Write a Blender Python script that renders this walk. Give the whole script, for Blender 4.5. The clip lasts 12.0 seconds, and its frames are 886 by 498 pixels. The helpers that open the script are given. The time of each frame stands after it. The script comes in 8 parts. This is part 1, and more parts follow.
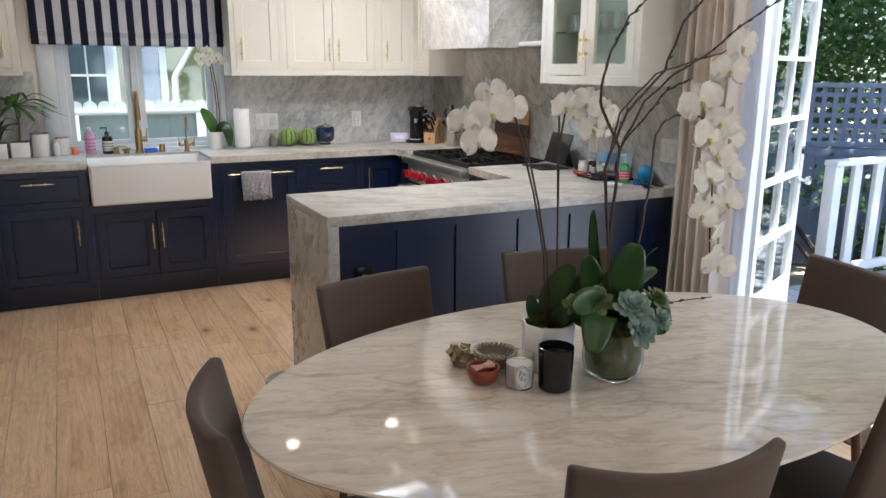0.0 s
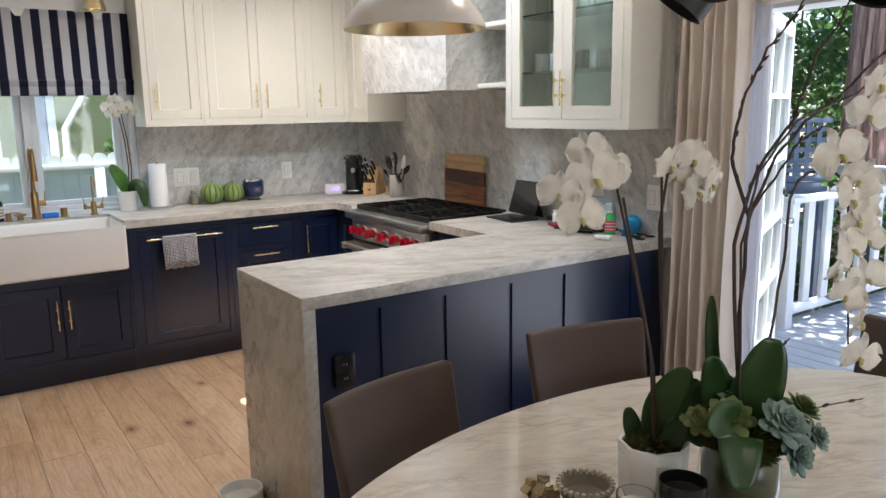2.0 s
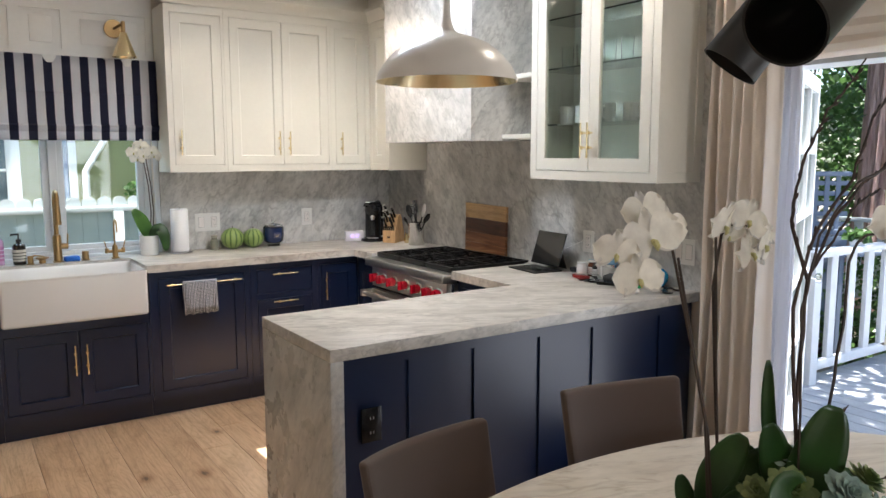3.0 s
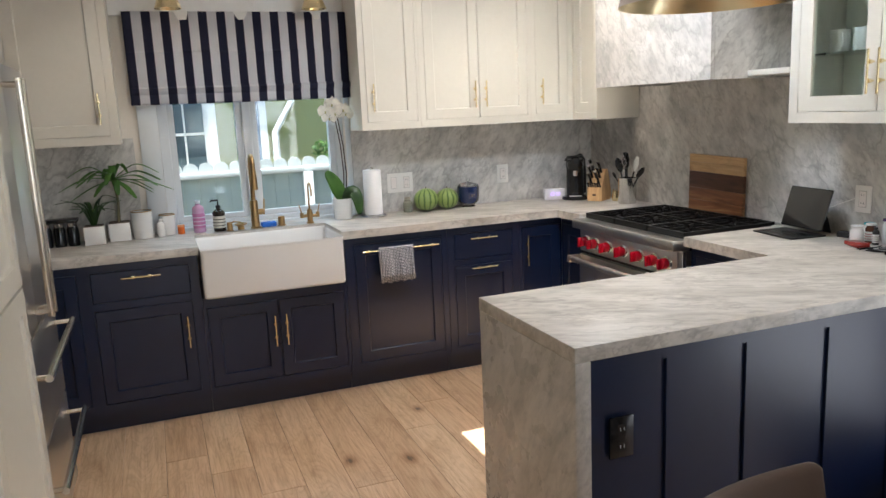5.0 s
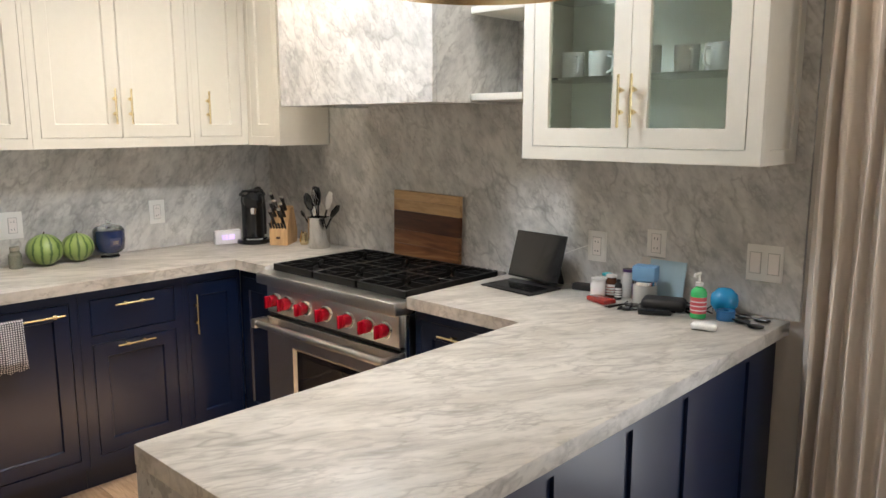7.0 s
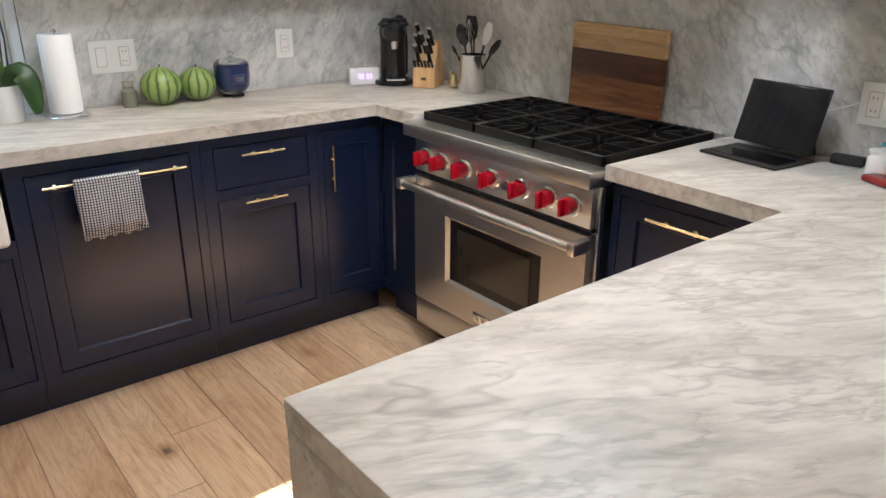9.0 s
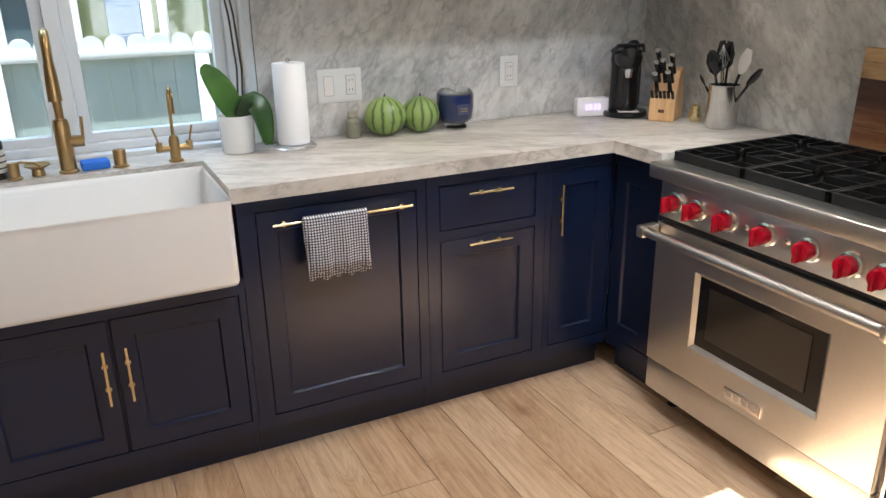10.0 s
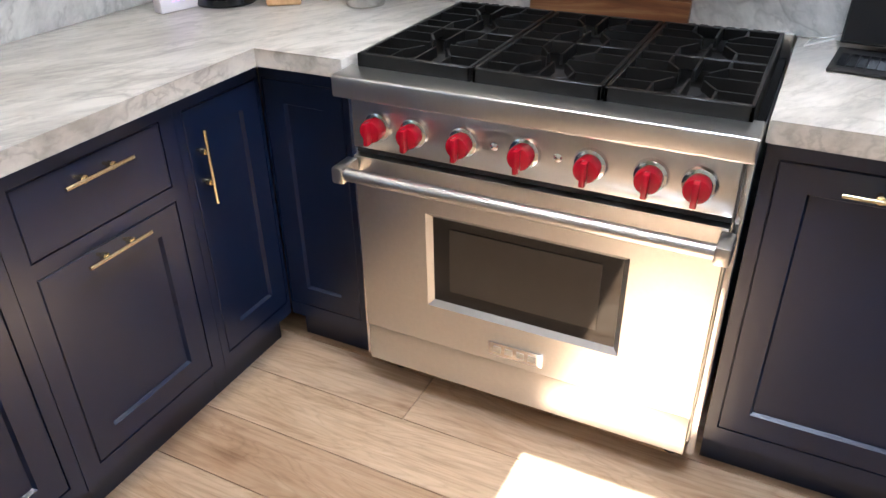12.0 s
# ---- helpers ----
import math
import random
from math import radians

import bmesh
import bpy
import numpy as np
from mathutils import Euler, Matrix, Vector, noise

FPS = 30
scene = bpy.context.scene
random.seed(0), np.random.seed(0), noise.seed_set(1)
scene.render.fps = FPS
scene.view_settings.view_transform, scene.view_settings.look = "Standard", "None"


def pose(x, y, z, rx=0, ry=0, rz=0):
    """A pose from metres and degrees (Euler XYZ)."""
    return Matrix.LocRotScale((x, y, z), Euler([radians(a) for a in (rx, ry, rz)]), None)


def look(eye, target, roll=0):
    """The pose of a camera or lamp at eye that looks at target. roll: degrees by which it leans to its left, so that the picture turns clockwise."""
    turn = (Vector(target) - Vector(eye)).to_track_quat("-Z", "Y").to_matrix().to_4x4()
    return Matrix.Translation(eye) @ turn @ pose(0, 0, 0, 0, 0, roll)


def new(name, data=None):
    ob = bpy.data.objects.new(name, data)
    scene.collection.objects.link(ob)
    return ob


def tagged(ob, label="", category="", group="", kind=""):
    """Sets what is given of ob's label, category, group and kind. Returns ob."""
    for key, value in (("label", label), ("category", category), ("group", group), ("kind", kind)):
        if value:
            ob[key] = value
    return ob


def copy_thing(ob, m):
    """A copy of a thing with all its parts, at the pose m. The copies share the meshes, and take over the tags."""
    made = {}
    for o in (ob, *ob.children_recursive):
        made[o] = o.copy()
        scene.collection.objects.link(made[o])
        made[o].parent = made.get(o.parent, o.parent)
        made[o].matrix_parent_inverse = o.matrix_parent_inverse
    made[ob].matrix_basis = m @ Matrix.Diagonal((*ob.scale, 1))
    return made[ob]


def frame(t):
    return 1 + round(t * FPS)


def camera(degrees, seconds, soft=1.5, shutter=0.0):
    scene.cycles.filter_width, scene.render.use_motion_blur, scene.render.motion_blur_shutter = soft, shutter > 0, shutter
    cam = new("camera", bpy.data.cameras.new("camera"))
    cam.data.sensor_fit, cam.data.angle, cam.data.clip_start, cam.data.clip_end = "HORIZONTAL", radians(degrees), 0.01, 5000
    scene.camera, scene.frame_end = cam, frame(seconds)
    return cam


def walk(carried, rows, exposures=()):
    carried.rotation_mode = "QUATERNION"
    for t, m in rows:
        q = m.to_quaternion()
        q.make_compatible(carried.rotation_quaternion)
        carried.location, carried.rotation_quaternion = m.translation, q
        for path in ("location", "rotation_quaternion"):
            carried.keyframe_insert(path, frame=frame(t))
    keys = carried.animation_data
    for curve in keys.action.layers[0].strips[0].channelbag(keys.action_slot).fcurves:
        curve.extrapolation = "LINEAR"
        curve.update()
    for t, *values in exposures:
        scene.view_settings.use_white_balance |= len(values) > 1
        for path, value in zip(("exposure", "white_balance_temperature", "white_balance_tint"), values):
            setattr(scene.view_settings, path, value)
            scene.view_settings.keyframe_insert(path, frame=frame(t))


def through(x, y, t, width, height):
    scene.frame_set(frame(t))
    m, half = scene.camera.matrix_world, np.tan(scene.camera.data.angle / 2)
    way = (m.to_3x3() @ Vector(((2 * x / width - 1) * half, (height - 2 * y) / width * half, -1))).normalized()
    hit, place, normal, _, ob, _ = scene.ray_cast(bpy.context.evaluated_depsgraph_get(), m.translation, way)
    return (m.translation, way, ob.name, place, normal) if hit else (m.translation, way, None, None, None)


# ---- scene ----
cam = camera(61.1, 12.0)
PATH = [
    (0, (0.869, 1.335, 1.548), (1.735, 3.075, 1.076), 0.3),
    (0.5, (0.897, 1.506, 1.559), (1.733, 3.266, 1.111), 0.5),
    (1, (0.906, 1.697, 1.557), (1.654, 3.505, 1.142), 0.5),
    (1.5, (0.832, 1.849, 1.568), (1.723, 3.595, 1.173), -0.6),
    (2, (0.803, 1.961, 1.569), (1.911, 3.584, 1.199), -0.9),
    (2.5, (0.788, 2.0, 1.579), (1.966, 3.584, 1.255), -0.1),
    (3, (0.755, 2.031, 1.588), (1.856, 3.681, 1.338), -0.1),
    (3.5, (0.752, 2.087, 1.587), (1.645, 3.861, 1.355), -0.2),
    (3.7, (0.768, 2.126, 1.585), (1.544, 3.954, 1.348), -0.3),
    (5.3, (0.798, 2.747, 1.591), (1.502, 4.576, 1.191), -2.8),
    (5.5, (0.805, 2.865, 1.562), (1.677, 4.619, 1.157), -2.5),
    (6, (0.902, 3.117, 1.577), (2.028, 4.715, 1.151), -1.6),
    (6.5, (1.042, 3.311, 1.568), (2.414, 4.716, 1.195), -0.4),
    (6.7, (1.087, 3.38, 1.586), (2.549, 4.705, 1.257), -0.1),
    (8.3, (1.496, 3.818, 1.522), (2.647, 5.403, 1.118), 0.5),
    (8.5, (1.443, 3.924, 1.525), (2.591, 5.47, 0.984), 1.2),
    (9, (1.421, 4.09, 1.495), (2.58, 5.55, 0.769), 0.3),
    (9.5, (1.372, 4.272, 1.495), (2.441, 5.789, 0.749), 0.3),
    (10, (1.372, 4.488, 1.499), (2.187, 6.184, 0.82), -1.0),
    (10.5, (1.411, 4.72, 1.495), (2.254, 6.399, 0.808), -1.0),
    (11, (1.434, 4.998, 1.456), (2.631, 6.349, 0.595), -0.9),
    (11.2, (1.43, 5.085, 1.443), (2.742, 6.273, 0.512), -1.5),
    (11.5, (1.5, 5.214, 1.44), (2.921, 6.206, 0.441), -0.6),
    (12, (1.665, 5.391, 1.452), (3.195, 6.168, 0.425), -1.0),
]
EXPOSURES = [(0, 2.10, 6000, 10), (3.5, 2.10, 6250, 10), (5.5, 2.16, 6200, 10), (6.5, 2.20, 6600, 10), (8.5, 2.26, 6300, 10), (10, 2.36, 6100, 10), (10.5, 2.42, 6100, 10), (11, 2.52, 5950, 10), (12, 2.64, 5600, 10)]
walk(cam, [(t, look(eye, target, roll)) for t, eye, target, roll in PATH], EXPOSURES)

# ---- sizes of the place ----
CT = 0.942          # top of the counters
SLAB = 0.045
WX = 3.70           # face of the marble on the range wall
WY = 7.22           # face of the marble on the sink wall
CEIL = 2.72
TABLE = 0.755

# ---- world, sun, lamps ----
world = bpy.data.worlds.new("world")
scene.world = world
world.use_nodes = True
wn = world.node_tree.nodes
sky = wn.new("ShaderNodeTexSky")
sky.sky_type = "NISHITA"
sky.sun_disc = False
SUN_FROM = Vector((-0.02, -0.12, 1.0)).normalized()
sky.sun_elevation = math.asin(SUN_FROM.z)
sky.sun_rotation = math.atan2(SUN_FROM.x, SUN_FROM.y)
wn["Background"].inputs["Strength"].default_value = 0.10
world.node_tree.links.new(sky.outputs[0], wn["Background"].inputs[0])

sun_data = bpy.data.lights.new("sun", "SUN")
sun_data.energy = 5.0
sun_data.angle = radians(0.5)
sun_data.color = (1.0, 0.95, 0.86)
sun = new("sun", sun_data)
sun.matrix_world = look((0, 0, 6), Vector((0, 0, 6)) - SUN_FROM)


def area(name, place, aim, sx, sy, power, color):
    d = bpy.data.lights.new(name, "AREA")
    d.shape, d.size, d.size_y, d.energy, d.color = "RECTANGLE", sx, sy, power, color
    ob = new(name, d)
    ob.matrix_world = look(place, aim)
    return ob


def downlight_lamp(place, power):
    d = bpy.data.lights.new("recessed_lamp", "SPOT")
    d.energy, d.color, d.spot_size, d.spot_blend, d.shadow_soft_size = power, (1.0, 0.87, 0.72), radians(120), 0.6, 0.05
    ob = new("recessed_lamp", d)
    ob.location = place
    return ob


# entries 1, 2 and 4 follow table reflections; the other six are added fill
DOWNLIGHTS = [(2.15, 6.42, 3.0), (2.95, 6.42, 3.0), (0.95, 6.30, 3.5), (2.80, 6.02, 9.0), (1.30, 4.75, 0.5), (3.20, 4.40, 4.5), (0.9, 3.2, 3.7), (3.1, 2.0, 3.7), (1.2, 1.3, 3.7)]
for px, py, power in DOWNLIGHTS:
    downlight_lamp((px, py, CEIL - 0.03), power)
area("sink_window_daylight", (1.38, 7.95, 2.5), (1.38, 6.3, 0.8), 1.2, 0.6, 5.5, (0.58, 0.78, 1.0))
area("garden_door_daylight", (4.9, 3.0, 2.9), (2.6, 3.0, 0.6), 1.6, 1.4, 11, (0.88, 0.94, 1.0))
# fill lamp added behind the viewpoint; no window is known there
area("room_window_daylight", (2.5, -1.7, 1.5), (2.0, 3, 1.0), 1.5, 1.4, 11, (0.93, 0.96, 1.0))
area("skylight_daylight", (2.48, 5.30, CEIL + 0.07), (3.3, 5.6, 0.3), 0.86, 0.42, 11.0, (0.90, 0.95, 1.0))


# ---- mesh helpers ----
def bx(bm, x0, x1, y0, y1, z0, z1, bev=0.0, seg=2, mi=0):
    tmp = bm if not bev else bmesh.new()
    vs = [tmp.verts.new((x, y, z)) for x in (x0, x1) for y in (y0, y1) for z in (z0, z1)]
    fs = []
    for q in ((0, 1, 3, 2), (4, 6, 7, 5), (0, 4, 5, 1), (2, 3, 7, 6), (0, 2, 6, 4), (1, 5, 7, 3)):
        f = tmp.faces.new([vs[i] for i in q])
        f.material_index = mi
        fs.append(f)
    if bev:
        bmesh.ops.bevel(tmp, geom=tmp.edges[:], offset=bev, segments=seg, profile=0.5, affect="EDGES")
        join(bm, tmp, mi)
    return bm


def join(bm, tmp, mi=None):
    m = {}
    for v in tmp.verts:
        m[v] = bm.verts.new(v.co)
    for f in tmp.faces:
        try:
            g = bm.faces.new([m[v] for v in f.verts])
            g.material_index = f.material_index if mi is None else mi
        except ValueError:
            pass
    tmp.free()


def ring_frame(d):
    d = Vector(d).normalized()
    up = Vector((0, 0, 1)) if abs(d.z) < 0.95 else Vector((1, 0, 0))
    a = d.cross(up).normalized()
    return a, d.cross(a).normalized()


def tube(bm, pts, r, n=10, caps=True, flat=1.0):
    """A tube through pts; r is one radius or one per point."""
    pts = [Vector(p) for p in pts]
    rs = [r] * len(pts) if not hasattr(r, "__len__") else r
    rings = []
    ref = None
    for i, p in enumerate(pts):
        d = (pts[min(i + 1, len(pts) - 1)] - pts[max(i - 1, 0)]).normalized()
        if ref is None:
            a, b = ring_frame(d)
        else:
            a = (ref - d * ref.dot(d)).normalized()
            b = d.cross(a)
        ref = a
        rings.append([bm.verts.new(p + (a * math.cos(t) + b * math.sin(t) * flat) * rs[i]) for t in [2 * math.pi * k / n for k in range(n)]])
    for u, v in zip(rings, rings[1:]):
        for k in range(n):
            bm.faces.new([u[k], u[(k + 1) % n], v[(k + 1) % n], v[k]])
    if caps:
        bm.faces.new(rings[0][::-1])
        bm.faces.new(rings[-1])
    return bm


def lathe(bm, prof, n=28, c=(0, 0, 0), close=False):
    """Turns (radius, height) pairs about the z axis through c."""
    rings = []
    for r, z in prof:
        if r < 1e-5:
            rings.append([bm.verts.new((c[0], c[1], c[2] + z))])
        else:
            rings.append([bm.verts.new((c[0] + r * math.cos(2 * math.pi * k / n), c[1] + r * math.sin(2 * math.pi * k / n), c[2] + z)) for k in range(n)])
    for u, v in zip(rings, rings[1:]):
        for k in range(n):
            if len(u) == 1 and len(v) == 1:
                continue
            if len(u) == 1:
                bm.faces.new([u[0], v[(k + 1) % n], v[k]])
            elif len(v) == 1:
                bm.faces.new([u[k], u[(k + 1) % n], v[0]])
            else:
                bm.faces.new([u[k], u[(k + 1) % n], v[(k + 1) % n], v[k]])
    return bm


def part(name, bm, material, parent=None, label="", smooth=True, kind=""):
    me = bpy.data.meshes.new(name)
    bmesh.ops.recalc_face_normals(bm, faces=bm.faces[:])
    bm.to_mesh(me)
    bm.free()
    for m in (material if isinstance(material, (list, tuple)) else [material]):
        me.materials.append(m)
    if smooth:
        me.shade_smooth()
        me.set_sharp_from_angle(angle=radians(38))
    ob = new(name, me)
    if parent:
        ob.parent = parent
    return tagged(ob, label=label, kind=kind)


def thing(name, m, label, category, group=""):
    ob = new(name)
    ob.empty_display_size = 0.1
    ob.matrix_world = m
    return tagged(ob, label, category, group)


def box_part(name, parent, material, x0, x1, y0, y1, z0, z1, bev=0.0, label="", kind=""):
    return part(name, bx(bmesh.new(), x0, x1, y0, y1, z0, z1, bev), material, parent, label, kind=kind)


# ---- materials ----
def nodes_of(name):
    m = bpy.data.materials.new(name)
    m.use_nodes = True
    nt = m.node_tree
    return m, nt, nt.nodes["Principled BSDF"]


def coords(nt, scale=(1, 1, 1), space="Object", jitter=0.0):
    tc = nt.nodes.new("ShaderNodeTexCoord")
    mp = nt.nodes.new("ShaderNodeMapping")
    mp.inputs["Scale"].default_value = scale
    nt.links.new(tc.outputs[space], mp.inputs["Vector"])
    if jitter:
        info = nt.nodes.new("ShaderNodeObjectInfo")
        mul = nt.nodes.new("ShaderNodeVectorMath")
        mul.operation = "MULTIPLY"
        cmb = nt.nodes.new("ShaderNodeCombineXYZ")
        for k in range(3):
            nt.links.new(info.outputs["Random"], cmb.inputs[k])
        nt.links.new(cmb.outputs[0], mul.inputs[0])
        mul.inputs[1].default_value = (jitter, jitter * 1.7, jitter * 0.6)
        nt.links.new(mul.outputs[0], mp.inputs["Location"])
    return mp.outputs[0]


def noise_tex(nt, vec, scale, detail=4, rough=0.55, dist=0.0):
    n = nt.nodes.new("ShaderNodeTexNoise")
    n.inputs["Scale"].default_value = scale
    n.inputs["Detail"].default_value = detail
    n.inputs["Roughness"].default_value = rough
    n.inputs["Distortion"].default_value = dist
    if vec:
        nt.links.new(vec, n.inputs["Vector"])
    return n.outputs["Fac"]


def ramp(nt, fac, stops):
    r = nt.nodes.new("ShaderNodeValToRGB")
    e = r.color_ramp.elements
    while len(e) > 1:
        e.remove(e[-1])
    e[0].position, e[0].color = stops[0][0], (*stops[0][1], 1)
    for p, c in stops[1:]:
        k = e.new(p)
        k.color = (*c, 1)
    nt.links.new(fac, r.inputs[0])
    return r.outputs[0]


def mixc(nt, fac, a, b, mode="MIX"):
    m = nt.nodes.new("ShaderNodeMix")
    m.data_type, m.blend_type = "RGBA", mode
    for val, sock in ((fac, m.inputs[0]), (a, m.inputs[6]), (b, m.inputs[7])):
        if isinstance(val, (int, float)):
            sock.default_value = val
        elif isinstance(val, tuple):
            sock.default_value = (*val, 1)
        else:
            nt.links.new(val, sock)
    return m.outputs[2]


def bump(nt, bsdf, height, strength, dist=0.002):
    b = nt.nodes.new("ShaderNodeBump")
    b.inputs["Strength"].default_value = strength
    b.inputs["Distance"].default_value = dist
    nt.links.new(height, b.inputs["Height"])
    nt.links.new(b.outputs[0], bsdf.inputs["Normal"])


def plain(name, c, rough=0.5, metal=0.0, vary=0.06, scale=30.0, bmp=0.0, coat=0.0, big=2.0, spec=0.5, jitter=0.0):
    """A surface of one colour with faint blotches, grain and relief."""
    m, nt, b = nodes_of(name)
    v = coords(nt, jitter=jitter)
    n1, n2 = noise_tex(nt, v, scale, 5), noise_tex(nt, v, big, 3)
    lo = tuple(x * (1 - vary) for x in c)
    hi = tuple(min(1, x * (1 + vary)) for x in c)
    a = ramp(nt, n1, [(0.3, lo), (0.7, hi)])
    a2 = ramp(nt, n2, [(0.3, lo), (0.7, hi)])
    nt.links.new(mixc(nt, 0.5, a, a2), b.inputs["Base Color"])
    r = nt.nodes.new("ShaderNodeMapRange")
    r.inputs["To Min"].default_value, r.inputs["To Max"].default_value = max(0.02, rough - 0.06), min(1, rough + 0.06)
    nt.links.new(n2, r.inputs["Value"])
    nt.links.new(r.outputs[0], b.inputs["Roughness"])
    b.inputs["Metallic"].default_value = metal
    b.inputs["Coat Weight"].default_value = coat
    b.inputs["Specular IOR Level"].default_value = spec
    if bmp:
        bump(nt, b, n1, bmp)
    return m


def marble(name, base, vein, dark, rough=0.12, way=(1, 0, 0), amount=1.0, fine=1.0, stretch=0.3, warped=0.12, streak=0.6):
    """Stone with soft clouds and streaks along way, broken thin veins and short dark flecks."""
    m, nt, b = nodes_of(name)
    tc = nt.nodes.new("ShaderNodeTexCoord")
    w = Vector(way).normalized()
    u, v = ring_frame(w)
    warp = nt.nodes.new("ShaderNodeTexNoise")
    warp.inputs["Scale"].default_value, warp.inputs["Detail"].default_value, warp.inputs["Roughness"].default_value = 2.6 * fine, 3, 0.5
    nt.links.new(tc.outputs["Object"], warp.inputs["Vector"])

    def along(k, bend):
        """Coordinates drawn out along the streaks by 1/k, bent by the warp."""
        cmb = nt.nodes.new("ShaderNodeCombineXYZ")
        for n, (d, q) in enumerate(((w, k), (u, 1.0), (v, 1.0))):
            dot = nt.nodes.new("ShaderNodeVectorMath")
            dot.operation = "DOT_PRODUCT"
            dot.inputs[1].default_value = tuple(d * q)
            nt.links.new(tc.outputs["Object"], dot.inputs[0])
            nt.links.new(dot.outputs["Value"], cmb.inputs[n])
        add = nt.nodes.new("ShaderNodeVectorMath")
        add.operation = "MULTIPLY_ADD"
        nt.links.new(warp.outputs["Color"], add.inputs[0])
        add.inputs[1].default_value = (bend, bend, bend)
        nt.links.new(cmb.outputs[0], add.inputs[2])
        return add.outputs[0]

    def grey(c):
        bw = nt.nodes.new("ShaderNodeRGBToBW")
        nt.links.new(c, bw.inputs[0])
        return bw.outputs[0]

    soft, tight = along(stretch, warped), along(stretch * 0.8, warped * 0.6)
    clouds = noise_tex(nt, soft, 6.0 * fine, 9, 0.62)
    mid = tuple(x * 0.5 + y * 0.5 for x, y in zip(base, vein))
    ground = ramp(nt, clouds, [(0.32, vein), (0.45, mid), (0.54, base), (0.61, base), (0.72, mid)])
    fib = noise_tex(nt, tight, 26.0 * fine, 6, 0.65)
    ground = mixc(nt, streak, ground, mixc(nt, 1.0, ground, ramp(nt, fib, [(0.32, (0.70, 0.70, 0.71)), (0.45, (0.93, 0.93, 0.93)), (0.60, (1.05, 1.05, 1.04))]), "MULTIPLY"))
    for scale, width, lo, hi, deep in ((4.5, 0.020, 0.46, 0.62, 0.7), (10.0, 0.034, 0.44, 0.60, 0.5), (26.0, 0.055, 0.46, 0.58, 0.5)):
        thin = noise_tex(nt, soft, scale * fine, 3, 0.55, 0.1)
        line = ramp(nt, thin, [(0.49 - width * 1.6, (0, 0, 0)), (0.49, (1, 1, 1)), (0.49 + width, (0, 0, 0))])
        mask = ramp(nt, noise_tex(nt, tight, scale * 0.55 * fine, 4, 0.6), [(lo, (0, 0, 0)), (hi, (amount * deep,) * 3)])
        ground = mixc(nt, grey(mixc(nt, 1.0, line, mask, "MULTIPLY")), ground, dark)
    nt.links.new(ground, b.inputs["Base Color"])
    r = nt.nodes.new("ShaderNodeMapRange")
    r.inputs["To Min"].default_value, r.inputs["To Max"].default_value = rough * 0.8, rough * 1.5
    nt.links.new(noise_tex(nt, tc.outputs["Object"], 7, 4), r.inputs["Value"])
    nt.links.new(r.outputs[0], b.inputs["Roughness"])
    return m


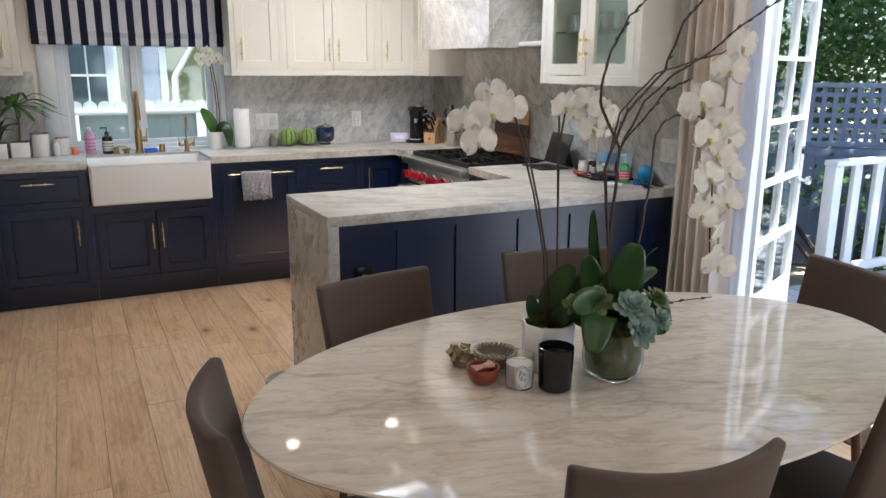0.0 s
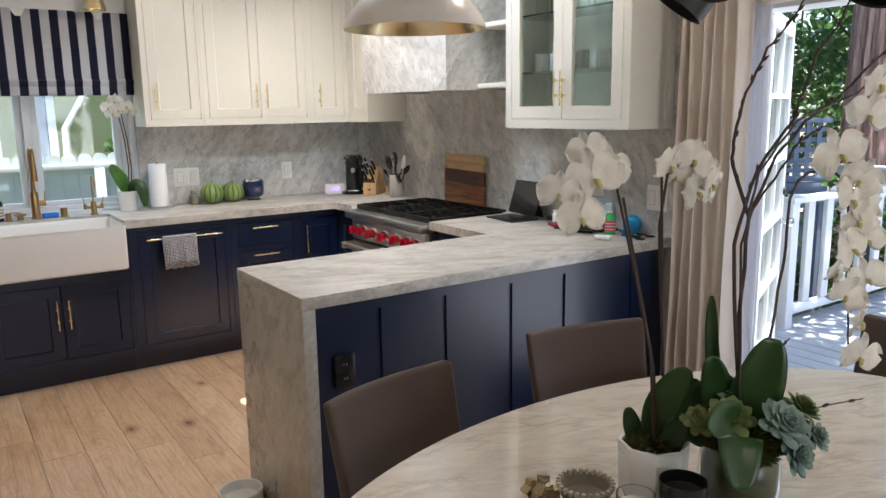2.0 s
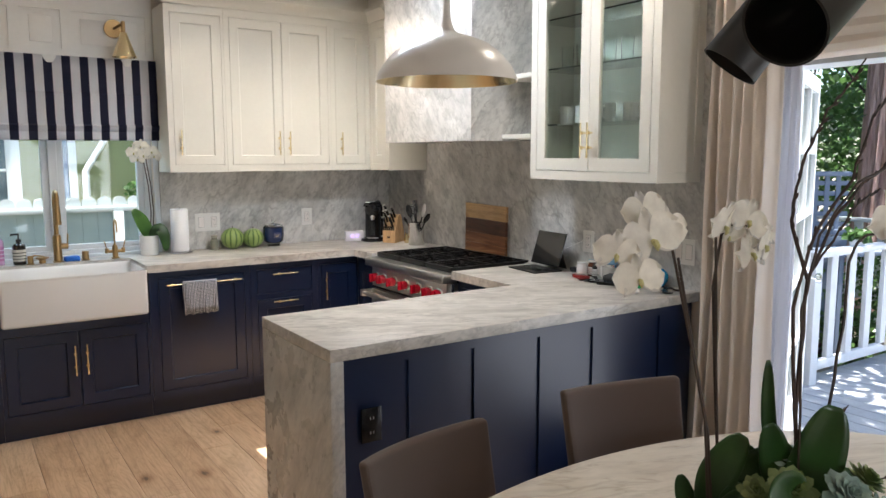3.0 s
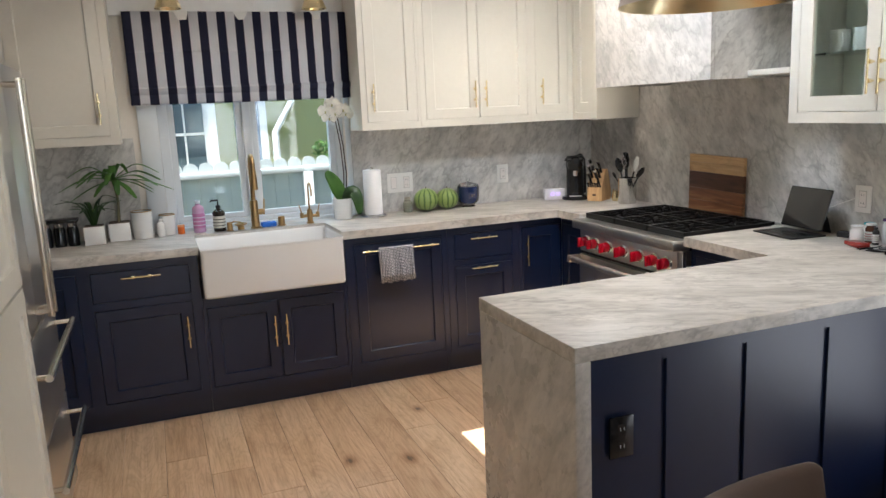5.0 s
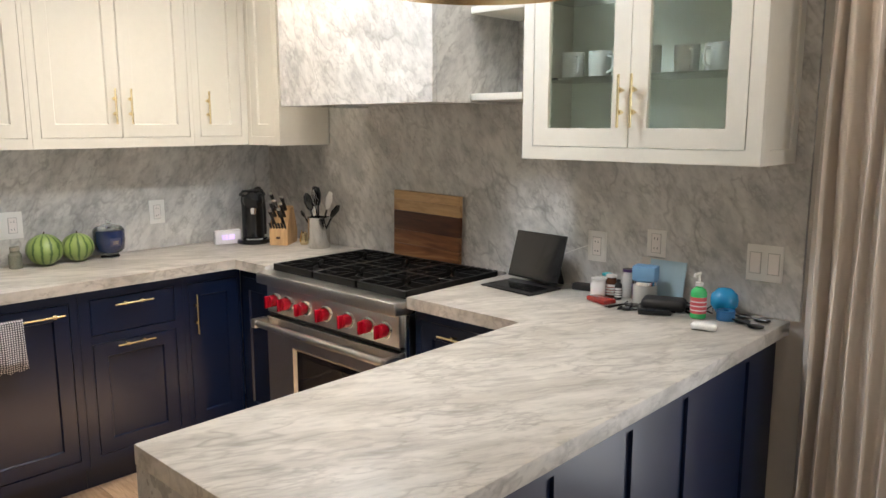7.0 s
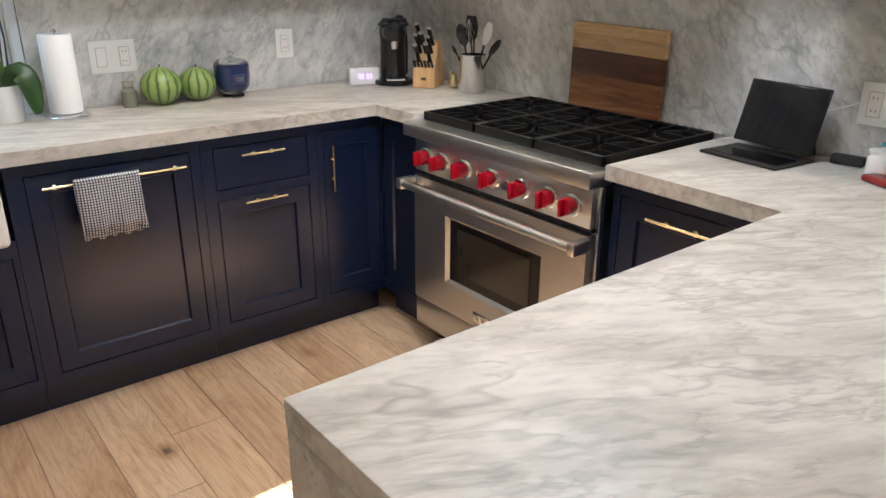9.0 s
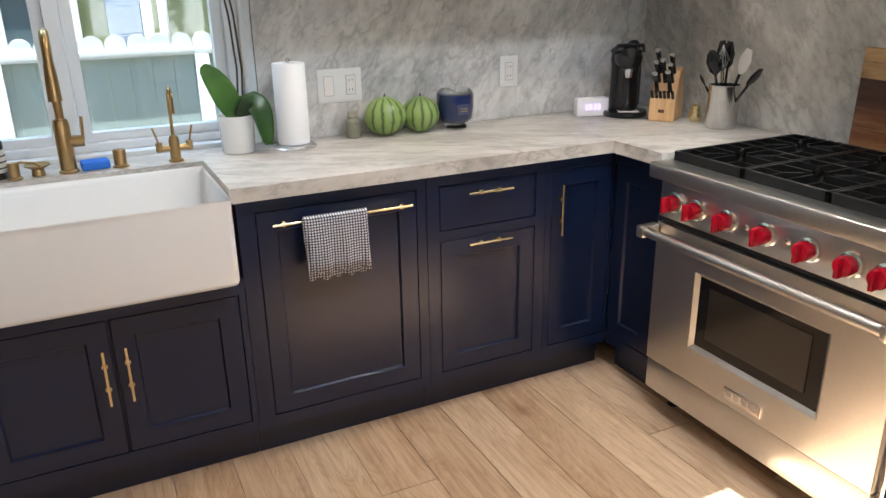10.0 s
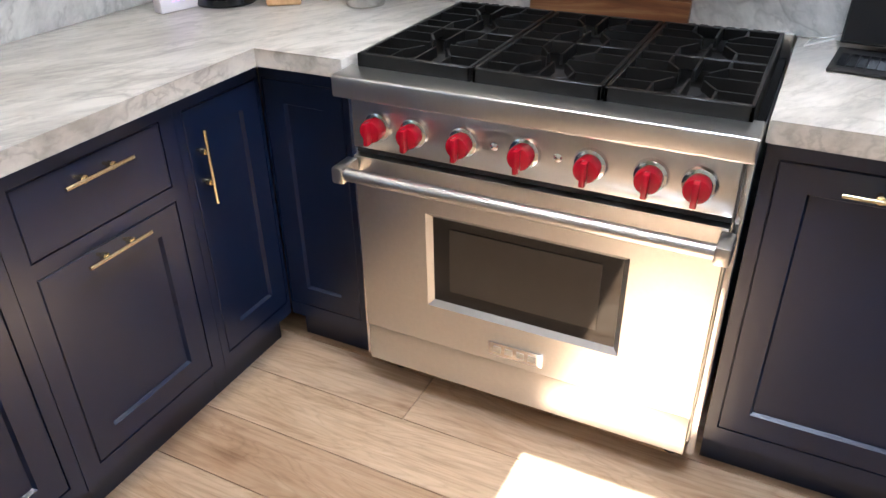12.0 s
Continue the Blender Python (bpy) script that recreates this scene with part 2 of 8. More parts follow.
def wide_oak(name, tones, rough=0.36):
    """Pale wide boards: fine grain along y, faint arches, sparse dark knots, a shade for every board."""
    m, nt, b = nodes_of(name)
    fine = noise_tex(nt, coords(nt, (34, 1.5, 34), jitter=37.0), 1.7, 8, 0.68, 0.5)
    arch_v = coords(nt, (5.5, 0.9, 5.5), jitter=19.0)
    arch = noise_tex(nt, arch_v, 1.5, 3, 0.5, 0.9)
    rings = nt.nodes.new("ShaderNodeMath")
    rings.operation = "PINGPONG"
    rings.inputs[1].default_value = 0.035
    nt.links.new(arch, rings.inputs[0])
    c = ramp(nt, fine, [(0.30, tones[0]), (0.48, tones[1]), (0.72, tones[2])])
    c = mixc(nt, 0.45, c, mixc(nt, 1.0, c, ramp(nt, rings.outputs[0], [(0.0, (0.72, 0.66, 0.60)), (0.014, (0.97, 0.96, 0.95)), (0.035, (1.05, 1.04, 1.03))]), "MULTIPLY"))
    blot = ramp(nt, noise_tex(nt, coords(nt, (3.0, 1.1, 3.0), jitter=71.0), 1.9, 5, 0.6, 0.8), [(0.3, (0.80, 0.74, 0.67)), (0.5, (1, 1, 1)), (0.7, (1.07, 1.08, 1.10))])
    c = mixc(nt, 1.0, c, blot, "MULTIPLY")
    vor = nt.nodes.new("ShaderNodeTexVoronoi")
    vor.inputs["Scale"].default_value = 1.0
    bend = nt.nodes.new("ShaderNodeVectorMath")
    bend.operation = "MULTIPLY_ADD"
    nse = nt.nodes.new("ShaderNodeTexNoise")
    nse.inputs["Scale"].default_value, nse.inputs["Detail"].default_value = 18, 4
    kv = coords(nt, (3.2, 1.7, 3.2), jitter=53.0)
    nt.links.new(nse.outputs["Color"], bend.inputs[0])
    bend.inputs[1].default_value = (0.10, 0.10, 0.10)
    nt.links.new(kv, bend.inputs[2])
    nt.links.new(bend.outputs[0], vor.inputs["Vector"])
    knot = ramp(nt, vor.outputs["Distance"], [(0.025, (0.10, 0.07, 0.05)), (0.055, (0.55, 0.43, 0.34)), (0.13, (0.93, 0.90, 0.87)), (0.2, (1, 1, 1))])
    c = mixc(nt, 0.9, c, mixc(nt, 1.0, c, knot, "MULTIPLY"))
    info = nt.nodes.new("ShaderNodeObjectInfo")
    tone = ramp(nt, info.outputs["Random"], [(0.0, (0.84, 0.79, 0.75)), (0.35, (0.98, 0.93, 0.89)), (0.7, (1.0, 1.0, 1.0)), (1.0, (1.10, 1.09, 1.07))])
    nt.links.new(mixc(nt, 1.0, c, tone, "MULTIPLY"), b.inputs["Base Color"])
    r = nt.nodes.new("ShaderNodeMapRange")
    r.inputs["To Min"].default_value, r.inputs["To Max"].default_value = rough - 0.07, rough + 0.10
    nt.links.new(fine, r.inputs["Value"])
    nt.links.new(r.outputs[0], b.inputs["Roughness"])
    bump(nt, b, fine, 0.25, 0.0012)
    return m


def oak(name, tones, rough=0.42, along="Y", scale=1.0):
    """Boards of wood: grain along one axis, knots, its own shade for every board."""
    m, nt, b = nodes_of(name)
    s = {"Y": (9, 0.8, 9), "X": (0.8, 9, 9), "Z": (9, 9, 0.8)}[along]
    v = coords(nt, tuple(k * scale for k in s), jitter=37.0)
    n = noise_tex(nt, v, 2.2, 8, 0.65, 0.6)
    s2 = {"Y": (3.2, 0.9, 3.2), "X": (0.9, 3.2, 3.2), "Z": (3.2, 3.2, 0.9)}[along]
    v2 = coords(nt, tuple(k * scale for k in s2), jitter=19.0)
    n2 = noise_tex(nt, v2, 1.8, 4, 0.55, 1.2)
    grain = ramp(nt, n, [(0.28, tones[0]), (0.5, tones[1]), (0.75, tones[2])])
    blot = ramp(nt, n2, [(0.3, (0.68, 0.60, 0.52)), (0.5, (1, 1, 1)), (0.72, (1.08, 1.06, 1.03))])
    c = mixc(nt, 1.0, grain, blot, "MULTIPLY")
    kv = coords(nt, tuple(k * scale for k in {"Y": (4.2, 2.0, 4), "X": (2, 4.2, 4), "Z": (4, 4, 2)}[along]), jitter=53.0)
    vor = nt.nodes.new("ShaderNodeTexVoronoi")
    vor.inputs["Scale"].default_value = 0.85
    nt.links.new(kv, vor.inputs["Vector"])
    knot = ramp(nt, vor.outputs["Distance"], [(0.04, (0.14, 0.09, 0.06)), (0.085, (0.62, 0.50, 0.40)), (0.19, (1, 1, 1))])
    c = mixc(nt, 0.85, c, mixc(nt, 1.0, c, knot, "MULTIPLY"))
    info = nt.nodes.new("ShaderNodeObjectInfo")
    tone = ramp(nt, info.outputs["Random"], [(0.0, (0.72, 0.67, 0.63)), (0.5, (0.95, 0.92, 0.89)), (1.0, (1.14, 1.11, 1.06))])
    nt.links.new(mixc(nt, 1.0, c, tone, "MULTIPLY"), b.inputs["Base Color"])
    r = nt.nodes.new("ShaderNodeMapRange")
    r.inputs["To Min"].default_value, r.inputs["To Max"].default_value = rough - 0.08, rough + 0.10
    nt.links.new(n2, r.inputs["Value"])
    nt.links.new(r.outputs[0], b.inputs["Roughness"])
    bump(nt, b, n, 0.25, 0.0015)
    return m


def glass(name, tint=(0.95, 0.98, 0.97), rough=0.0):
    m, nt, b = nodes_of(name)
    b.inputs["Base Color"].default_value = (*tint, 1)
    b.inputs["Roughness"].default_value = rough
    b.inputs["Transmission Weight"].default_value = 1.0
    b.inputs["IOR"].default_value = 1.45
    return m


def pane_glass(name, gloss=0.06, tint=(0.93, 0.97, 0.96)):
    """Thin window glass: see-through with a plain mirror sheen."""
    m, nt, b = nodes_of(name)
    nt.nodes.remove(b)
    t, g, mx = nt.nodes.new("ShaderNodeBsdfTransparent"), nt.nodes.new("ShaderNodeBsdfGlossy"), nt.nodes.new("ShaderNodeMixShader")
    lw = nt.nodes.new("ShaderNodeLayerWeight")
    pw = nt.nodes.new("ShaderNodeMath")
    pw.operation = "POWER"
    pw.inputs[1].default_value = 4.0
    nt.links.new(lw.outputs["Facing"], pw.inputs[0])
    fr = nt.nodes.new("ShaderNodeMath")
    fr.operation = "MULTIPLY_ADD"
    fr.inputs[1].default_value, fr.inputs[2].default_value = 0.55, gloss * 0.5
    nt.links.new(pw.outputs[0], fr.inputs[0])
    t.inputs[0].default_value = (*tint, 1)
    g.inputs["Roughness"].default_value = 0.01
    nt.links.new(fr.outputs[0], mx.inputs[0])
    nt.links.new(t.outputs[0], mx.inputs[1])
    nt.links.new(g.outputs[0], mx.inputs[2])
    nt.links.new(mx.outputs[0], nt.nodes["Material Output"].inputs[0])
    return m


def fabric(name, c, scale=900.0, vary=0.12, rough=0.9, sheen=0.3, through=0.0):
    m, nt, b = nodes_of(name)
    v = coords(nt)
    n1 = noise_tex(nt, v, scale, 3, 0.7)
    n2 = noise_tex(nt, v, 3.5, 4)
    a = ramp(nt, n1, [(0.3, tuple(x * (1 - vary) for x in c)), (0.7, tuple(x * (1 + vary) for x in c))])
    a2 = ramp(nt, n2, [(0.3, tuple(x * 0.9 for x in c)), (0.7, tuple(x * 1.08 for x in c))])
    nt.links.new(mixc(nt, 0.5, a, a2), b.inputs["Base Color"])
    b.inputs["Roughness"].default_value = rough
    b.inputs["Sheen Weight"].default_value = sheen
    bump(nt, b, n1, 0.25, 0.001)
    if through:
        b.inputs["Transmission Weight"].default_value = 0.0
        tr, mx = nt.nodes.new("ShaderNodeBsdfTranslucent"), nt.nodes.new("ShaderNodeMixShader")
        tr.inputs[0].default_value = (*c, 1)
        mx.inputs[0].default_value = through
        nt.links.new(b.outputs[0], mx.inputs[1])
        nt.links.new(tr.outputs[0], mx.inputs[2])
        nt.links.new(mx.outputs[0], nt.nodes["Material Output"].inputs[0])
    return m


def striped(name, a, c, period, axis=0, through=0.0, duty=0.5, offset=0.0):
    """Woven stripes across one axis of the cloth."""
    m, nt, b = nodes_of(name)
    v = coords(nt)
    sp = nt.nodes.new("ShaderNodeSeparateXYZ")
    nt.links.new(v, sp.inputs[0])
    div = nt.nodes.new("ShaderNodeMath")
    div.operation = "MULTIPLY_ADD"
    div.inputs[1].default_value, div.inputs[2].default_value = 1 / period, offset
    nt.links.new(sp.outputs[axis], div.inputs[0])
    fr = nt.nodes.new("ShaderNodeMath")
    fr.operation = "FRACT"
    nt.links.new(div.outputs[0], fr.inputs[0])
    n1 = noise_tex(nt, v, 700, 3)
    col = ramp(nt, fr.outputs[0], [(0.0, a), (duty - 0.012, a), (duty + 0.012, c), (0.988, c), (1.0, a)])
    grain = ramp(nt, n1, [(0.3, (0.86, 0.86, 0.86)), (0.7, (1, 1, 1))])
    cc = mixc(nt, 1.0, col, grain, "MULTIPLY")
    nt.links.new(cc, b.inputs["Base Color"])
    b.inputs["Roughness"].default_value = 0.9
    bump(nt, b, n1, 0.2, 0.001)
    if through:
        tr, mx = nt.nodes.new("ShaderNodeBsdfTranslucent"), nt.nodes.new("ShaderNodeMixShader")
        nt.links.new(cc, tr.inputs[0])
        mx.inputs[0].default_value = through
        nt.links.new(b.outputs[0], mx.inputs[1])
        nt.links.new(tr.outputs[0], mx.inputs[2])
        nt.links.new(mx.outputs[0], nt.nodes["Material Output"].inputs[0])
    return m


def leafy(name, c, c2, rough=0.4, scale=6.0, trans=0.25):
    m, nt, b = nodes_of(name)
    geo = nt.nodes.new("ShaderNodeNewGeometry")
    n = noise_tex(nt, coords(nt), scale, 4)
    a = ramp(nt, n, [(0.3, c), (0.7, c2)])
    r = ramp(nt, geo.outputs["Random Per Island"], [(0.0, (0.7, 0.7, 0.7)), (1.0, (1.25, 1.25, 1.15))])
    cc = mixc(nt, 1.0, a, r, "MULTIPLY")
    nt.links.new(cc, b.inputs["Base Color"])
    b.inputs["Roughness"].default_value = rough
    tr, mx = nt.nodes.new("ShaderNodeBsdfTranslucent"), nt.nodes.new("ShaderNodeMixShader")
    nt.links.new(cc, tr.inputs[0])
    mx.inputs[0].default_value = trans
    nt.links.new(b.outputs[0], mx.inputs[1])
    nt.links.new(tr.outputs[0], mx.inputs[2])
    nt.links.new(mx.outputs[0], nt.nodes["Material Output"].inputs[0])
    return m


def glow(name, c, strength):
    m, nt, b = nodes_of(name)
    b.inputs["Base Color"].default_value = (*c, 1)
    b.inputs["Emission Color"].default_value = (*c, 1)
    b.inputs["Emission Strength"].default_value = strength
    return m


NAVY = plain("navy_paint", (0.0036, 0.0112, 0.042), 0.315, vary=0.06, scale=60, spec=0.64)
CREAM = plain("cream_paint", (0.705, 0.68, 0.605), 0.38, vary=0.03, scale=40, bmp=0.03)
WHITE = plain("white_paint", (0.82, 0.82, 0.80), 0.42, vary=0.03, scale=30, bmp=0.03)
RAILW = plain("rail_white_paint", (0.62, 0.63, 0.65), 0.55, vary=0.05, scale=25, bmp=0.1)
PLASTER = plain("wall_paint", (0.72, 0.67, 0.60), 0.85, vary=0.03, scale=50, bmp=0.08)
CEILM = plain("ceiling_paint", (0.80, 0.79, 0.76), 0.9, vary=0.02, scale=50, bmp=0.05)
COUNTER = marble("counter_marble", (0.595, 0.56, 0.51), (0.40, 0.37, 0.325), (0.24, 0.22, 0.19), 0.36, (0.88, -0.46, 0.1), 0.9, 1.2, 0.32, 0.075, 0.75)
SPLASH = marble("splash_marble", (0.66, 0.645, 0.615), (0.45, 0.44, 0.425), (0.27, 0.26, 0.245), 0.22, (1, 1, 1.3), 0.8, 1.1, 0.15, 0.04, 0.8)
WATERFALL = marble("waterfall_marble", (0.56, 0.53, 0.485), (0.43, 0.405, 0.37), (0.30, 0.28, 0.255), 0.25, (0.3, -0.6, 0.8), 0.6, 1.5, 0.24, 0.05, 0.8)
TABLEM = marble("table_marble", (0.69, 0.625, 0.54), (0.57, 0.505, 0.425), (0.31, 0.24, 0.17), 0.035, (0.92, -0.35, 0), 0.65, 1.1, 0.32, 0.08, 0.5)
FLOORM = wide_oak("oak_boards", [(0.44, 0.282, 0.170), (0.61, 0.430, 0.278), (0.71, 0.535, 0.370)])
FIRECLAY = plain("white_fireclay", (0.83, 0.82, 0.80), 0.10, vary=0.015, scale=6, coat=0.5)
BRASS = plain("satin_brass", (0.88, 0.75, 0.47), 0.22, 1.0, vary=0.06, scale=120)
BRONZE = plain("aged_brass", (0.42, 0.27, 0.12), 0.30, 1.0, vary=0.10, scale=90)
CHROME = plain("polished_steel", (0.78, 0.78, 0.78), 0.12, 1.0, vary=0.02, scale=60)
STEEL = plain("brushed_steel", (0.70, 0.69, 0.67), 0.32, 1.0, vary=0.05, scale=90, bmp=0.02)
IRON = plain("cast_iron", (0.010, 0.0095, 0.009), 0.34, vary=0.2, scale=250, bmp=0.12, spec=0.28)
BLACK = plain("black_plastic", (0.008, 0.008, 0.009), 0.20, vary=0.1, scale=80)
MATBLACK = plain("matt_black", (0.012, 0.011, 0.011), 0.6, vary=0.1, scale=80)
RED = plain("red_knob", (0.40, 0.004, 0.018), 0.22, vary=0.05, scale=60, coat=0.5)
GLASS = glass("clear_glass")
PANE = pane_glass("window_pane")
TAUPE = fabric("taupe_cloth", (0.078, 0.050, 0.037), 700, sheen=0.15)
LINEN = fabric("linen_curtain", (0.84, 0.765, 0.685), 500, through=0.3)
SHEER = fabric("sheer_curtain", (0.80, 0.80, 0.84), 500, through=0.5)
DARKWOOD = oak("dark_walnut", [(0.05, 0.025, 0.012), (0.09, 0.045, 0.022), (0.14, 0.075, 0.04)], 0.4, "Y", 3)

# ---- floor, walls, ceiling ----
floor = part("floor", bx(bmesh.new(), -1.6, WX + 0.2, -1.9, WY + 0.2, -0.14, -0.012), MATBLACK, kind="structure")


def wall(name, mat, x0, x1, y0, y1, z0, z1):
    return tagged(part(name, bx(bmesh.new(), x0, x1, y0, y1, z0, z1), mat, smooth=False), kind="structure")


def wall_with_hole(name, mat, axis, at, thick, a0, a1, z0, z1, ha0, ha1, hz0, hz1):
    """A wall across x (axis 'y') or y (axis 'x') with one opening through it."""
    bm = bmesh.new()
    for b0, b1, c0, c1 in ((a0, ha0, z0, z1), (ha1, a1, z0, z1), (ha0, ha1, z0, hz0), (ha0, ha1, hz1, z1)):
        if b1 - b0 < 1e-4 or c1 - c0 < 1e-4:
            continue
        if axis == "y":
            bx(bm, b0, b1, at, at + thick, c0, c1)
        else:
            bx(bm, at, at + thick, b0, b1, c0, c1)
    return tagged(part(name, bm, mat, smooth=False), kind="structure")


WIN = (0.84, 1.93, 0.958, 2.16)
wall_with_hole("wall_north", PLASTER, "y", WY + 0.02, 0.20, -1.6, WX + 0.2, 0, CEIL, *WIN)
DOOR_Y0, DOOR_Y1, DOOR_Z = 2.15, 3.985, 1.985
wall_with_hole("wall_east", PLASTER, "x", WX + 0.02, 0.18, -1.9, WY + 0.02, 0, CEIL, DOOR_Y0, DOOR_Y1, 0, DOOR_Z)
wall("wall_west", PLASTER, -1.6, -1.45, -1.9, WY + 0.02, 0, CEIL)
# the opening through the unseen south wall is added, behind the fill lamp
wall_with_hole("wall_south", PLASTER, "y", -1.9, 0.15, -1.45, WX + 0.02, 0, CEIL, 1.7, 3.3, 0.75, 2.25)

SKY_X, SKY_Y = (2.08, 2.992), (5.40, 5.845)
off = SUN_FROM * (CEIL / SUN_FROM.z)
hx0, hx1, hy0, hy1 = SKY_X[0] + off.x, SKY_X[1] + off.x, SKY_Y[0] + off.y, SKY_Y[1] + off.y
bm = bmesh.new()
for a, b, c, d in ((-1.6, hx0, -1.9, WY + 0.2), (hx1, WX + 0.2, -1.9, WY + 0.2), (hx0, hx1, -1.9, hy0), (hx0, hx1, hy1, WY + 0.2)):
    bx(bm, a, b, c, d, CEIL, CEIL + 0.06)
ceiling = tagged(part("ceiling", bm, CEILM, smooth=False), kind="structure")
LAMPGLOW = glow("lamp_glow", (1.0, 0.84, 0.64), 8)
for px, py, _ in DOWNLIGHTS:
    dl = thing("recessed_light", pose(px, py, CEIL), "small round white recessed ceiling light out of view, switched on", "light", "recessed ceiling lights")
    part("trim_ring", lathe(bmesh.new(), [(0.040, -0.001), (0.058, -0.006), (0.060, 0.0), (0.040, 0.0)], 24), WHITE, dl)
    part("diffuser", lathe(bmesh.new(), [(0.0, -0.0015), (0.039, -0.0015)], 20), LAMPGLOW, dl)

# marble on the walls behind the counters
part("marble_backsplash_sink_wall", bx(bmesh.new(), 1.963, WX, WY, WY + 0.019, CT + 0.001, 1.50), SPLASH, kind="structure")
part("marble_backsplash_sink_wall", bx(bmesh.new(), -0.6, 0.70, WY, WY + 0.019, CT + 0.001, 1.50), SPLASH, kind="structure")
part("marble_backsplash_range_wall", bx(bmesh.new(), WX, WX + 0.019, 4.235, WY - 0.001, CT + 0.001, CEIL - 0.001), SPLASH, kind="structure")


# ---- cabinets: built facing -y with the left front foot at the origin ----
EAST = -90      # turn of a thing whose front faces -x


def slab_door(bm, x0, x1, z0, z1, y=0.0, t=0.022, rail=0.062, inset=0.010, slope=0.005):
    """A framed door in one piece: stiles and rails about a recessed panel; a plain slab with no rail."""
    def loop(d, yy):
        return [bm.verts.new(p) for p in ((x0 + d, yy, z0 + d), (x1 - d, yy, z0 + d), (x1 - d, yy, z1 - d), (x0 + d, yy, z1 - d))]
    rings = [loop(0, y + t), loop(0, y + 0.0015), loop(0.0015, y)] + ([loop(rail, y), loop(rail + slope, y + inset)] if rail else [])
    for u, v in zip(rings, rings[1:]):
        for k in range(4):
            bm.faces.new([u[k], u[(k + 1) % 4], v[(k + 1) % 4], v[k]])
    bm.faces.new(rings[0])
    bm.faces.new(rings[-1])
    return bm


def bar_handle(parent, x, z, length, upright=True, y=-0.034, mat=None, r=0.0048):
    """A round bar on two posts."""
    bm = bmesh.new()
    h = length / 2
    a, b = ((x, y, z - h), (x, y, z + h)) if upright else ((x - h, y, z), (x + h, y, z))
    tube(bm, [a, b], r, 10)
    for s in (-0.42, 0.42) if length < 0.3 else (-0.84, 0.84):
        p = (x, 0, z + s * h) if upright else (x + s * h, 0, z)
        tube(bm, [(p[0], 0.0, p[2]), (p[0], y, p[2])], r * 0.9, 8)
        tube(bm, [(p[0], y + r * 0.9, p[2]), (p[0], y + r * 1.1, p[2]), (p[0], y + r * 3.6, p[2]), (p[0], y + r * 4.2, p[2])], [r * 0.9, r * 1.9, r * 1.9, r * 1.2], 14)
    return part("handle", bm, mat or BRASS, parent, "brass bar handle")


def face_frame(bm, x0, x1, z0, z1, holes, y=0.0, t=0.022):
    """A frame about door openings (a0, a1, c0, c1), which stand side by side or over one another."""
    xs = sorted({x0, x1, *[h[0] for h in holes], *[h[1] for h in holes]})
    zs = sorted({z0, z1, *[h[2] for h in holes], *[h[3] for h in holes]})
    for a, b in zip(xs, xs[1:]):
        run = None
        for c, d in zip(zs, zs[1:]):
            mx, mz = (a + b) / 2, (c + d) / 2
            full = not any(h[0] < mx < h[1] and h[2] < mz < h[3] for h in holes)
            if full:
                run = (run[0], d) if run else (c, d)
            if run and (not full or d == zs[-1]):
                bx(bm, a, b, y, y + t, run[0], run[1])
                run = None


def base_cabinet(name, m, w, fronts, label, depth=0.56, z0=0.0, z1=None, toe=0.112, mat=None, kick=True):
    """fronts: (x0, x1, z0, z1, kind) with kind 'door' or 'drawer' and a handle (x, z, length, upright) or None."""
    mat = mat or NAVY
    z1 = z1 or CT - SLAB - 0.001
    cab = thing(name, m, label, "cabinet")
    bm = bmesh.new()
    face_frame(bm, 0, w, toe, z1, [f[0][:4] for f in fronts])
    bx(bm, 0, w, 0.022, depth, toe, z1)
    bmesh.ops.remove_doubles(bm, verts=bm.verts[:], dist=1e-4)
    part("body", bm, mat, cab)
    if kick:
        box_part("plinth", cab, mat, 0, w, 0.055, depth, z0, toe)
    g = 0.003
    for (a, b, c, d), hd in fronts:
        door = part("drawer_front" if d - c < 0.28 else "door", slab_door(bmesh.new(), a + g, b - g, c + g, d - g, rail=0.0 if d - c < 0.28 else 0.060), mat, cab)
        if hd:
            bar_handle(door, *hd)
    return cab


FY = 6.658                     # door faces of the sink run
DZ0, DZ1 = 0.156, 0.852        # doors' lower and upper edges
base_cabinet("base_cabinet", pose(-0.25, FY, 0), 1.205, [((0.683, 1.157, 0.695, DZ1), (0.922, 0.816, 0.19, False)), ((0.683, 1.157, DZ0, 0.655), (1.123, 0.493, 0.17, True)), ((0.05, 0.62, DZ0, DZ1), None)],
             "navy painted base cabinet with brass bar handles under the marble counter")
base_cabinet("sink_cabinet", pose(0.956, FY, 0), 0.784, [((0.018, 0.392, DZ0, 0.60), (0.366, 0.432, 0.175, True)), ((0.395, 0.765, DZ0, 0.60), (0.428, 0.432, 0.175, True))],
             "navy painted sink cabinet with two doors and brass handles", z1=0.655)
dw = base_cabinet("dishwasher", pose(1.742, FY, 0), 0.614, [((0.052, 0.580, DZ0, DZ1), None)], "navy panelled dishwasher with a long brass bar handle")
dw["category"] = "dishwasher"
bar_handle([c for c in dw.children if c.name.startswith("door")][0], 0.323, 0.812, 0.457, False)
base_cabinet("drawer_cabinet", pose(2.358, FY, 0), 0.468, [((0.046, 0.426, 0.692, DZ1), (0.226, 0.82, 0.172, False)), ((0.046, 0.426, DZ0, 0.656), (0.226, 0.640, 0.170, False))],
             "navy painted cabinet with a drawer and pull-out door, brass handles")
